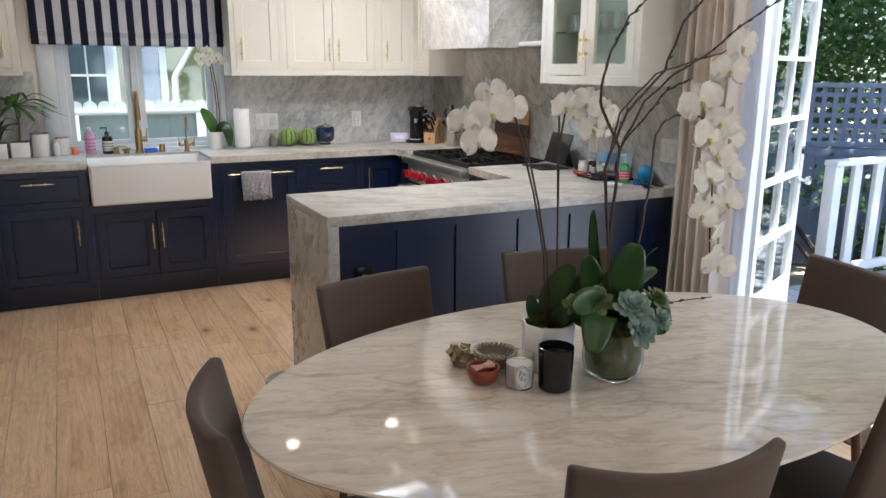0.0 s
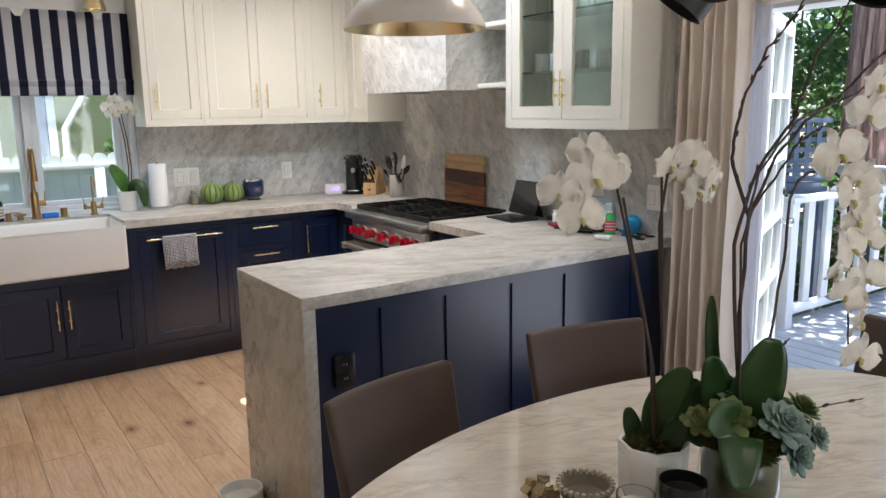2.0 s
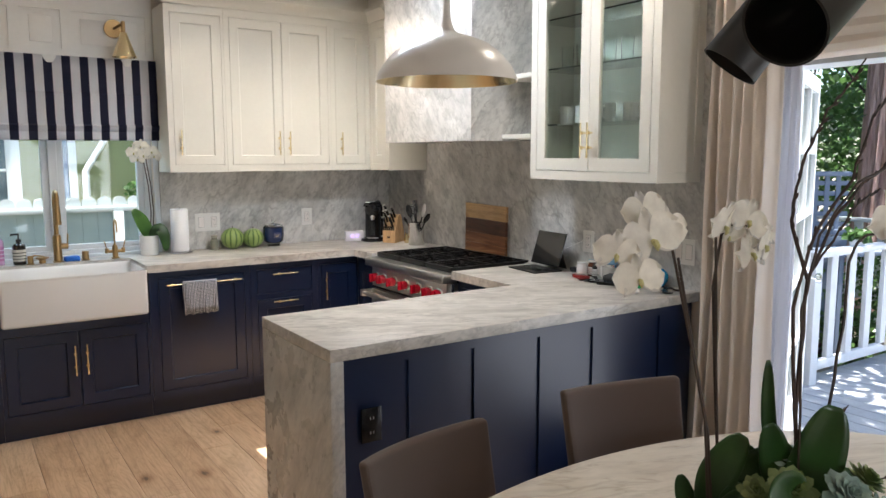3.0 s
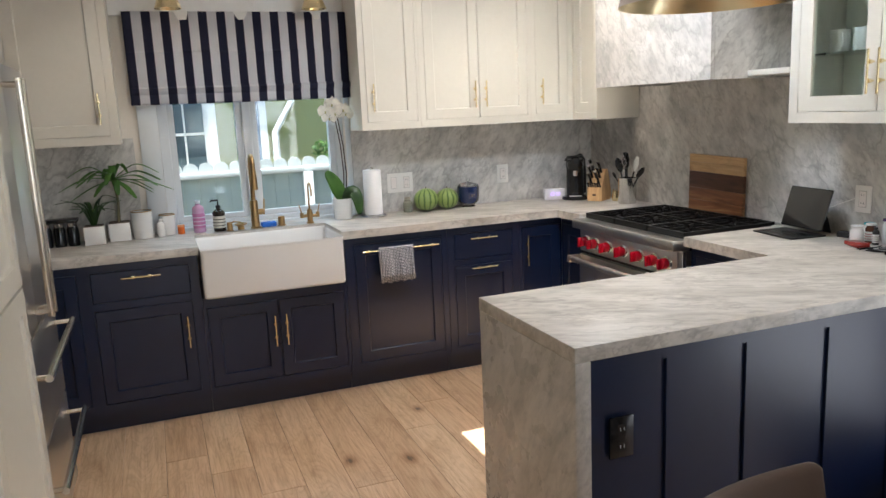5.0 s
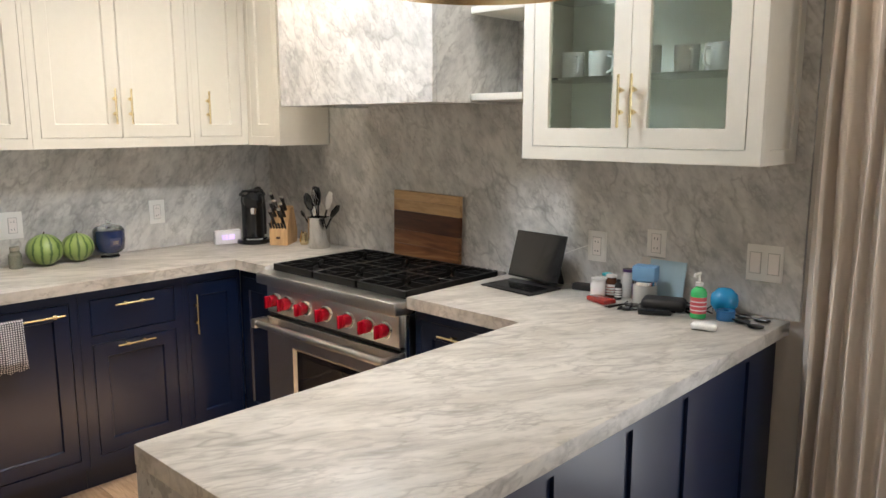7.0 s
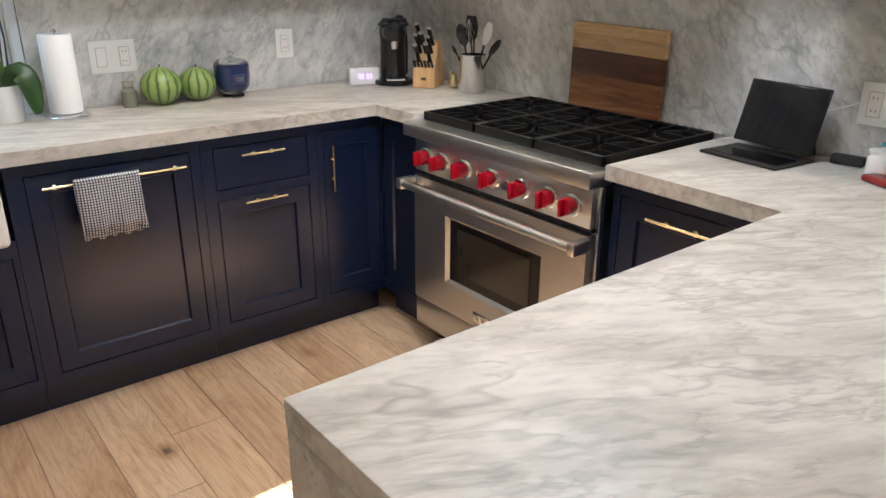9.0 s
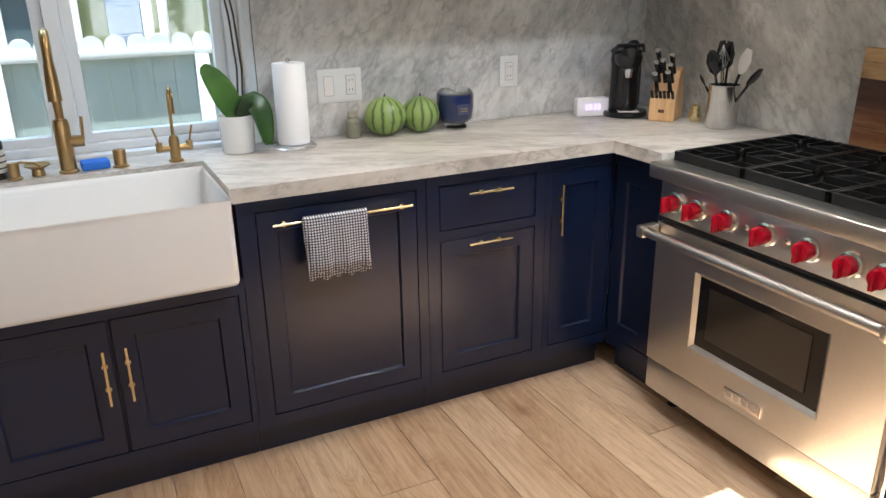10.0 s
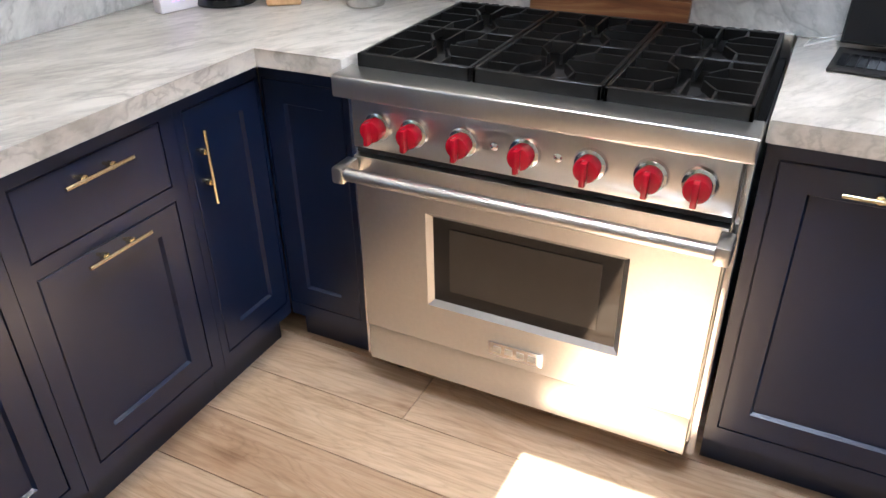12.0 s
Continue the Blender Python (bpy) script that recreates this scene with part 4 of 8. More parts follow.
tray(wx0, wx1, wz0, wz1, -0.0355, -0.022, 0.014, plain("trim_steel", (0.45, 0.44, 0.42), 0.5, 1.0), "window_trim", od)
OVENG = plain("oven_glass_border", (0.012, 0.012, 0.013), 0.06, vary=0.02)
OVENW = plain("oven_glass", (0.035, 0.030, 0.025), 0.05, vary=0.04, spec=0.7)
part("window_border", bx(bmesh.new(), wx0 + 0.013, wx1 - 0.013, -0.0225, -0.016, wz0 + 0.013, wz1 - 0.013), OVENG, od)
part("oven_window", bx(bmesh.new(), wx0 + 0.058, wx1 - 0.060, -0.0250, -0.0227, wz0 + 0.050, wz1 - 0.038), OVENW, od)
bd = part("badge", bx(bmesh.new(), 0.385, 0.530, -0.040, -0.0352, 0.237, 0.277, 0.0015), CHROME, od)
for k in range(4):
    part("letter_bar", bx(bmesh.new(), 0.400 + k * 0.031, 0.420 + k * 0.031, -0.0415, -0.0401, 0.249, 0.266), STEEL, bd)
bm = bmesh.new()
tube(bm, [(0.012, -0.092, 0.693), (RW - 0.012, -0.092, 0.693)], 0.0165, 20)
hh = part("door_handle", bm, STEEL, od)
for x in (0.020, RW - 0.020):
    bm = bmesh.new()
    bx(bm, x - 0.016, x + 0.016, -0.112, -0.036, 0.672, 0.714, 0.006)
    part("end_cap", bm, STEEL, hh)
# cooktop
part("cooktop", bx(bmesh.new(), 0.006, RW - 0.006, 0.031, RD - 0.022, 0.868, 0.893), plain("enamel_black", (0.004, 0.004, 0.004), 0.5, vary=0.1, spec=0.12), rg)
part("rear_trim", bx(bmesh.new(), 0.0, RW, RD - 0.021, RD, 0.868, 0.950, 0.002), STEEL, rg)
for k in range(26):
    part("vent_slot", bx(bmesh.new(), 0.05 + k * 0.032, 0.07 + k * 0.032, RD - 0.016, RD - 0.006, 0.9501, 0.9506), MATBLACK, rg)
gw = (RW - 0.040) / 3


def bar(bm, a, b, w, z0, z1):
    """A flat upright bar between two points of the plan."""
    d = Vector((b[0] - a[0], b[1] - a[1], 0)).normalized()
    n = Vector((-d.y, d.x, 0)) * w
    a, b = Vector((*a, 0)), Vector((*b, 0))
    lo = [bm.verts.new(p + Vector((0, 0, z0))) for p in (a - n, b - n, b + n, a + n)]
    hi = [bm.verts.new(p + Vector((0, 0, z1))) for p in (a - n * 0.6, b - n * 0.6, b + n * 0.6, a + n * 0.6)]
    bm.faces.new(lo[::-1]), bm.faces.new(hi)
    for k in range(4):
        bm.faces.new([lo[k], lo[(k + 1) % 4], hi[(k + 1) % 4], hi[k]])


for i in range(3):
    gx = 0.020 + i * gw + 0.002
    bm = bmesh.new()
    x0, x1, y0, y1, zt = gx, gx + gw - 0.004, 0.010, RD - 0.030, 0.955
    for a, b, c, d in ((x0, x1, y0, y0 + 0.014), (x0, x1, y1 - 0.012, y1), (x0, x0 + 0.010, y0, y1), (x1 - 0.010, x1, y0, y1), (x0, x1, (y0 + y1) / 2 - 0.005, (y0 + y1) / 2 + 0.005)):
        bx(bm, a, b, c, d, 0.893 if c == y0 else 0.925, zt, 0.002, 1)
    for cy in (y0 + (y1 - y0) * 0.26, y0 + (y1 - y0) * 0.75):
        cx = (x0 + x1) / 2
        hw, hd = gw / 2 - 0.010, (y1 - y0) * 0.245
        for q in range(4):
            a = math.pi / 2 * q
            ex, ey = cx + hw * math.cos(a), cy + hd * math.sin(a)
            bar(bm, (cx + 0.026 * math.cos(a), cy + 0.026 * math.sin(a)), (ex, ey), 0.0045, zt - 0.024, zt)
        for sx in (-1, 1):
            for sy in (-1, 1):
                k0 = (cx + sx * 0.030, cy + sy * 0.026)
                k1 = (cx + sx * hw * 0.46, cy + sy * hd * 0.56)
                bar(bm, k0, k1, 0.0045, zt - 0.022, zt - 0.001)
                bar(bm, k1, (cx + sx * hw, cy + sy * hd * 0.56), 0.0042, zt - 0.020, zt - 0.0015)
                bar(bm, k1, (cx + sx * hw * 0.46, cy + sy * hd), 0.0042, zt - 0.019, zt - 0.002)
        bn = bmesh.new()
        lathe(bn, [(0.0, 0.028), (0.030, 0.027), (0.036, 0.020), (0.036, 0.010), (0.048, 0.008), (0.050, 0.0)], 24, (cx, cy, 0.8935))
        part("burner", bn, MATBLACK, rg)
    part("grate", bm, IRON, rg)

# ---- pendant over the peninsula ----
pd = thing("pendant_lamp", pose(2.425, 4.505, 1.868), "off-white dome pendant lamp with a brass lined inside", "lamp")
DOME = [(0.276, 0.0), (0.270, 0.022), (0.249, 0.062), (0.212, 0.105), (0.165, 0.142), (0.105, 0.167), (0.050, 0.183), (0.030, 0.196), (0.020, 0.225), (0.014, 0.26), (0.012, 0.33), (0.0, 0.332)]
part("shade", lathe(bmesh.new(), DOME, 56), plain("pendant_enamel", (0.66, 0.62, 0.57), 0.30, vary=0.02, coat=0.3), pd)
part("lining", lathe(bmesh.new(), [(0.276, -0.0005), (0.270, 0.010)] + [(r - 0.006, z - 0.002) for r, z in DOME[1:7]] + [(0.0, 0.178)], 56), BRASS, pd)
bm = bmesh.new()
lathe(bm, [(0.0, 0.07), (0.03, 0.075), (0.045, 0.105), (0.035, 0.14), (0.016, 0.17)], 18)
part("bulb", bm, plain("frosted_bulb", (0.85, 0.83, 0.78), 0.3), pd)
bm = bmesh.new()
tube(bm, [(0, 0, 0.32), (0, 0, CEIL - 1.862 - 0.02)], 0.006, 8)
part("rod", bm, plain("pendant_rod", (0.5, 0.47, 0.43), 0.4, 0.3), pd)
bm = bmesh.new()
lathe(bm, [(0.0, -0.025), (0.055, -0.022), (0.062, -0.004), (0.062, 0.0)], 28, (0, 0, CEIL - 1.862 - 0.001))
part("canopy", bm, WHITE, pd)

# ---- dining table ----
TC = (2.135, 2.868)
tb = thing("dining_table", pose(TC[0], TC[1], 0), "oval marble topped dining table on a dark pedestal", "table")


def oval(a, b, prof, n=96):
    bm = bmesh.new()
    rings = []
    for d, z in prof:
        rings.append([bm.verts.new(((a + d) * math.cos(2 * math.pi * k / n), (b + d) * math.sin(2 * math.pi * k / n), z)) for k in range(n)])
    for u, v in zip(rings, rings[1:]):
        for k in range(n):
            bm.faces.new([u[k], u[(k + 1) % n], v[(k + 1) % n], v[k]])
    bm.faces.new(rings[0][::-1])
    bm.faces.new(rings[-1])
    return bm


part("tabletop", oval(0.985, 0.588, [(-0.05, TABLE - 0.026), (-0.022, TABLE - 0.022), (-0.004, TABLE - 0.010), (0.0, TABLE - 0.005), (-0.004, TABLE)]), TABLEM, tb)
part("pedestal", oval(0.0, 0.0, [(0.34, 0.0), (0.34, 0.008), (0.25, 0.03), (0.12, 0.09), (0.065, 0.20), (0.055, 0.36), (0.075, 0.55), (0.15, 0.68), (0.22, TABLE - 0.028)], 48), MATBLACK, tb)

# ---- chairs ----
CHLEG = oak("chair_walnut", [(0.08, 0.035, 0.015), (0.13, 0.06, 0.028), (0.18, 0.09, 0.045)], 0.4, "Z", 3)


def dining_chair(m):
    """An upholstered chair that faces -y, with a bowed back."""
    ch = thing("dining_chair", m, "taupe upholstered dining chair with a curved back and wooden legs", "chair", "chairs round the table")
    bm = bmesh.new()
    bx(bm, -0.225, 0.225, -0.235, 0.205, 0.375, 0.462, 0.030, 4)
    for v in bm.verts:
        v.co.x *= 1.0 - 0.10 * (v.co.y + 0.235) / 0.44
    part("seat", bm, TAUPE, ch)
    bm = bmesh.new()
    nu, nv = 16, 12
    outer, inner = [], []
    for j in range(nv + 1):
        f = j / nv
        z = 0.40 + 0.475 * f
        ro, ri = [], []
        for i in range(nu + 1):
            u = -1 + 2 * i / nu
            half = 0.195 + 0.022 * f
            bow = 0.055 * (1 - u * u)
            lean = 0.175 + 0.085 * f
            zz = z + 0.014 * (u * u - 0.5) * f
            ro.append(bm.verts.new((u * half, lean + bow, zz)))
            thick = 0.050 - 0.018 * f
            ri.append(bm.verts.new((u * half * 0.985, lean + bow - thick, zz)))
        outer.append(ro)
        inner.append(ri)
    for g, flip in ((outer, 0), (inner, 1)):
        for j in range(nv):
            for i in range(nu):
                q = [g[j][i], g[j][i + 1], g[j + 1][i + 1], g[j + 1][i]]
                bm.faces.new(q[::-1] if flip else q)
    for j in range(nv):
        bm.faces.new([outer[j][0], outer[j + 1][0], inner[j + 1][0], inner[j][0]])
        bm.faces.new([outer[j][nu], inner[j][nu], inner[j + 1][nu], outer[j + 1][nu]])
    for i in range(nu):
        bm.faces.new([outer[nv][i], outer[nv][i + 1], inner[nv][i + 1], inner[nv][i]])
        bm.faces.new([outer[0][i], inner[0][i], inner[0][i + 1], outer[0][i + 1]])
    bmesh.ops.recalc_face_normals(bm, faces=bm.faces[:])
    sharp = [e for e in bm.edges if len(e.link_faces) == 2 and e.calc_face_angle() > 0.8]
    bmesh.ops.bevel(bm, geom=sharp, offset=0.012, segments=3, profile=0.5, affect="EDGES")
    part("backrest", bm, TAUPE, ch)
    for sx in (-1, 1):
        for sy, top in ((-0.17, 0.378), (0.16, 0.378)):
            bm = bmesh.new()
            tube(bm, [(sx * 0.165, sy, top), (sx * 0.195, sy * 1.22, 0.0)], [0.018, 0.010], 12)
            part("leg", bm, CHLEG, ch)
    return ch


BACKY = 0.30
first = None
for bxp, byp, rot in ((1.715, 3.61, 12), (2.485, 3.66, -12), (1.045, 2.86, 82), (3.32, 2.93, -100), (1.785, 2.185, 168), (2.66, 2.26, 195)):
    # the given place is that of the back's top, the seat lies before it
    a = radians(rot)
    px, py = bxp + BACKY * math.sin(a), byp - BACKY * math.cos(a)
    m = pose(px, py, 0, 0, 0, rot)
    if first is None:
        first = dining_chair(m)
    else:
        copy_thing(first, m)

# ---- garden door, curtain ----
def curtain(name, label, mat, x, y0, y1, z0, z1, folds, amp, seed):
    c = thing(name, pose(x, y0, z0), label, "curtain")
    rnd = random.Random(seed)
    ph = [rnd.uniform(0, 6.28) for _ in range(6)]
    bm = bmesh.new()
    n, L = folds * 12, y1 - y0
    rows = 14
    g = []
    for j in range(rows + 1):
        z = (z1 - z0) * j / rows
        f = j / rows
        row = []
        for i in range(n + 1):
            u = i / n
            a = amp * (1.0 - 0.35 * f)
            w = a * math.sin(2 * math.pi * folds * u + ph[0] + 0.5 * math.sin(3 * u * 6 + ph[1])) + 0.25 * a * math.sin(2 * math.pi * folds * 2.1 * u + ph[2] + 1.5 * f)
            spread = 1.0 + 0.10 * (1 - f)
            row.append(bm.verts.new((w, (u - 0.5) * L * spread + L / 2 + 0.006 * math.sin(9 * f + ph[3] + 12 * u), z)))
        g.append(row)
    for u, v in zip(g, g[1:]):
        for i in range(n):
            bm.faces.new([u[i], u[i + 1], v[i + 1], v[i]])
    ob = part("cloth", bm, mat, c)
    md = ob.modifiers.new("thick", "SOLIDIFY")
    md.thickness = 0.002
    return c


curtain("linen_curtain", "beige linen curtain with soft folds beside the garden door", LINEN, 3.615, 3.86, 4.19, 0.01, 2.34, 6, 0.040, 3)
curtain("sheer_curtain", "thin white curtain beside the garden door", SHEER, 3.675, 3.79, 3.90, 0.01, 2.30, 3, 0.016, 5)
rod = thing("curtain_rod", pose(3.61, 1.9, 2.36), "dark metal curtain rod above the garden door", "curtain rod")
bm = bmesh.new()
tube(bm, [(0, 0, 0), (0, 2.36, 0)], 0.012, 12)
part("rod", bm, MATBLACK, rod)
for y in (0.05, 2.31):
    bm = bmesh.new()
    tube(bm, [(0, y, 0), (0.105, y, 0)], 0.007, 8)
    part("bracket", bm, MATBLACK, rod)

sh = thing("window_blind", pose(3.655, 2.12, 1.955), "folded beige linen roman shade above the garden door", "blind")
bm = bmesh.new()
prof = [(0.0, 0.0), (-0.030, 0.020), (-0.012, 0.055), (-0.038, 0.075), (-0.014, 0.11), (-0.040, 0.13), (-0.014, 0.17), (-0.010, 0.36)]
g = []
for i in range(25):
    y = 1.72 * i / 24
    g.append([bm.verts.new((px + 0.003 * math.sin(i * 1.3 + k), y, pz + 0.003 * math.sin(i * 0.7 + k))) for k, (px, pz) in enumerate(prof)])
for u, v in zip(g, g[1:]):
    for k in range(len(prof) - 1):
        bm.faces.new([u[k], u[k + 1], v[k + 1], v[k]])
o = part("cloth", bm, LINEN, sh)
md = o.modifiers.new("thick", "SOLIDIFY")
md.thickness = 0.003

dr = tagged(new("door_1"), kind="structure")
dr.location = (WX + 0.02, 0, 0)
for a, b, c, d in ((DOOR_Y0, DOOR_Y0 + 0.04, 0, DOOR_Z), (DOOR_Y1 - 0.04, DOOR_Y1, 0, DOOR_Z), (DOOR_Y0 + 0.04, DOOR_Y1 - 0.04, DOOR_Z - 0.04, DOOR_Z)):
    part("door_frame", bx(bmesh.new(), 0.0, 0.178, a, b, c, d, 0.002, 1), WINW, dr)
part("threshold", bx(bmesh.new(), -0.02, 0.20, DOOR_Y0 + 0.04, DOOR_Y1 - 0.04, -0.012, 0.012, 0.004), DARKWOOD, dr)


def door_leaf(hinge, free, z0, z1):
    hx, hy = hinge
    L = math.hypot(free[0] - hx, free[1] - hy)
    a = math.degrees(math.atan2(free[1] - hy, free[0] - hx))
    lf = thing("garden_door", pose(hx, hy, z0, 0, 0, a), "white painted french door with ten glass panes, standing open", "door")
    H = z1 - z0
    st, tr, br, mb = 0.058, 0.070, 0.355, 0.022
    bm = bmesh.new()
    holes = []
    cols, rows = 2, 5
    w = (L - 2 * st - (cols - 1) * mb) / cols
    h = (H - tr - br - (rows - 1) * mb) / rows
    for i in range(cols):
        for j in range(rows):
            x, z = st + i * (w + mb), br + j * (h + mb)
            holes.append((x, x + w, z, z + h))
    face_frame(bm, 0, L, 0, H, holes, -0.02, 0.04)
    bmesh.ops.remove_doubles(bm, verts=bm.verts[:], dist=1e-4)
    part("door_frame", bm, RAILW, lf)
    for x0, x1, z0_, z1_ in holes:
        p = part("pane", bx(bmesh.new(), x0, x1, -0.002, 0.002, z0_, z1_), PANE, lf)
        p.visible_shadow = False
    for s in (-1, 1):
        bm = bmesh.new()
        tube(bm, [(L - 0.045, s * 0.02, 0.93), (L - 0.045, s * 0.026, 0.93)], 0.026, 18)
        tube(bm, [(L - 0.045, s * 0.026, 0.93), (L - 0.045, s * 0.05, 0.93), (L - 0.045, s * 0.058, 0.93), (L - 0.045, s * 0.078, 0.93), (L - 0.045, s * 0.084, 0.93)], [0.009, 0.010, 0.024, 0.026, 0.012], 16)
        part("door_handle", bm, CHROME, lf)
        bm = bmesh.new()
        tube(bm, [(L - 0.045, s * 0.02, 1.10), (L - 0.045, s * 0.032, 1.10)], 0.022, 18)
        part("lock", bm, MATBLACK, lf)


door_leaf((3.925, 3.965), (4.630, 4.290), 0.0, 1.970)

# ---- black lamp over the table ----
LAMPB = plain("lamp_black", (0.007, 0.0065, 0.006), 0.5, vary=0.1, scale=80)
ch = thing("ceiling_lamp", pose(2.02, 2.62, 0), "matt black ceiling lamp with tilted cylinder shades over the table", "lamp")
bm = bmesh.new()
tube(bm, [(0, 0, CEIL - 0.002), (0, 0, 2.02)], 0.012, 10)
lathe(bm, [(0.0, -0.03), (0.07, -0.028), (0.075, 0.0)], 24, (0, 0, CEIL - 0.001))
part("stem", bm, MATBLACK, ch)
for tip, back in (((0.025, 0.342, 1.756), (0.099, 0.268, 1.898)), ((-0.33, 0.005, 1.754), (-0.168, 0.015, 1.853)), ((-0.289, -0.202, 1.723), (-0.131, -0.159, 1.851))):
    tip, back = Vector(tip), Vector(back)
    d = (tip - back).normalized()
    back = tip - d * 0.17
    bm = bmesh.new()
    tube(bm, [(0, 0, 2.03), (back - d * 0.03)], 0.010, 8)
    tube(bm, [back - d * 0.03, back - d * 0.005, back, tip], [0.018, 0.020, 0.052, 0.058], 32, caps=False)
    tube(bm, [tip, back + d * 0.02], [0.0555, 0.050], 32, caps=False)
    sh_ = part("shade", bm, LAMPB, ch)
    bm = bmesh.new()
    n_ = 32
    u_, v_ = ring_frame(d)
    a_ = [bm.verts.new(tip + (u_ * math.cos(2 * math.pi * k / n_) + v_ * math.sin(2 * math.pi * k / n_)) * 0.0585) for k in range(n_)]
    b_ = [bm.verts.new(tip + (u_ * math.cos(2 * math.pi * k / n_) + v_ * math.sin(2 * math.pi * k / n_)) * 0.0550) for k in range(n_)]
    for k in range(n_):
        bm.faces.new([a_[k], a_[(k + 1) % n_], b_[(k + 1) % n_], b_[k]])
    part("rim", bm, MATBLACK, sh_)

# ---- refrigerator and tall cabinet on the west side ----
tall = thing("tall_cabinet", pose(0.375, 4.02, 0, 0, 0, 90), "cream painted tall cabinet beside the refrigerator", "cabinet")
part("body", bx(bmesh.new(), 0, 1.16, 0.023, 0.70, 0.0, 2.40), CREAM, tall)
for a, b in ((0.004, 0.578), (0.582, 1.156)):
    d = part("door", slab_door(bmesh.new(), a, b, 0.09, 1.10, rail=0.07), CREAM, tall)
    d = part("door", slab_door(bmesh.new(), a, b, 1.11, 2.39, rail=0.07), CREAM, tall)
fr = thing("refrigerator", pose(0.33, 5.20, 0, 0, 0, 90), "stainless steel refrigerator with long bar handles", "refrigerator")
part("body", bx(bmesh.new(), 0.004, 0.906, 0.045, 0.70, 0.03, 1.82), STEEL, fr)
FH = plain("fridge_handle", (0.70, 0.66, 0.60), 0.22, 1.0, vary=0.03)
for a, b in ((0.004, 0.453), (0.457, 0.906)):
    d = part("door", bx(bmesh.new(), a, b, 0.0, 0.043, 0.86, 1.815, 0.004), STEEL, fr)
    x = 0.420 if a < 0.2 else 0.490
    bm = bmesh.new()
    tube(bm, [(x, -0.055, 0.90), (x, -0.055, 1.76)], 0.013, 12)
    for z in (0.92, 1.74):
        tube(bm, [(x, 0, z), (x, -0.055, z)], 0.010, 10)
    part("handle", bm, FH, d)
for z0, z1 in ((0.46, 0.85), (0.06, 0.45)):
    d = part("drawer", bx(bmesh.new(), 0.004, 0.906, 0.0, 0.043, z0, z1, 0.004), STEEL, fr)
    bm = bmesh.new()
    z = z1 - 0.075
    tube(bm, [(0.05, -0.070, z), (0.86, -0.070, z)], 0.013, 12)
    for x in (0.07, 0.84):
        tube(bm, [(x, 0, z), (x, -0.070, z)], 0.010, 10)
    part("handle", bm, FH, d)

# ---- things on the counters ----
TOP = CT + 0.0015


def simple(name, m, label, category, bm, mat, group=""):
    """A thing of one part."""
    ob = part(name, bm, mat)
    ob.matrix_world = m
    return tagged(ob, label, category, group)


CERAMIC = plain("white_ceramic", (0.80, 0.79, 0.77), 0.22, vary=0.02, coat=0.3)
PAPER = plain("paper_towel", (0.84, 0.84, 0.84), 0.95, vary=0.03, scale=200, bmp=0.2)
PLASTW = plain("white_plastic", (0.80, 0.78, 0.74), 0.4, vary=0.01)
PLASTR = plain("white_rocker", (0.83, 0.78, 0.74), 0.3, vary=0.01)

# paper towels
pt = thing("paper_towel_holder", pose(2.045, 7.09, TOP), "white paper towel roll on a round steel holder", "paper towel")
part("base", lathe(bmesh.new(), [(0.0, 0.0), (0.078, 0.0), (0.078, 0.006), (0.070, 0.012), (0.0, 0.013)], 32), CHROME, pt)
bm = bmesh.new()
tube(bm, [(0, 0, 0.012), (0, 0, 0.298)], 0.006, 8)
lathe(bm, [(0.0, 0.31), (0.009, 0.305), (0.009, 0.298), (0.0, 0.292)], 12)
part("post", bm, CHROME, pt)
part("roll", lathe(bmesh.new(), [(0.020, 0.016), (0.054, 0.016), (0.056, 0.022), (0.056, 0.288), (0.053, 0.292), (0.020, 0.292)], 36), PAPER, pt)


def melon(x, y, r, rot):
    ml = thing("small_melon", pose(x, y, TOP + r * 0.93, 0, 0, rot), "small round green striped melon on the counter", "fruit", "melons on the counter")
    bm = bmesh.new()
    bmesh.ops.create_uvsphere(bm, u_segments=48, v_segments=20, radius=r)
    for v in bm.verts:
        a = math.atan2(v.co.y, v.co.x)
        k = 1 + 0.018 * math.cos(a * 12) * math.sin(math.acos(max(-1, min(1, v.co.z / r))))
        v.co.x *= k
        v.co.y *= k
        v.co.z *= 0.93
    part("rind", bm, MELON, ml)
    bm = bmesh.new()
    tube(bm, [(0, 0, r * 0.90), (0.003, 0.001, r * 0.93 + 0.010)], [0.004, 0.003], 8)
    part("stem", bm, DARKWOOD, ml)


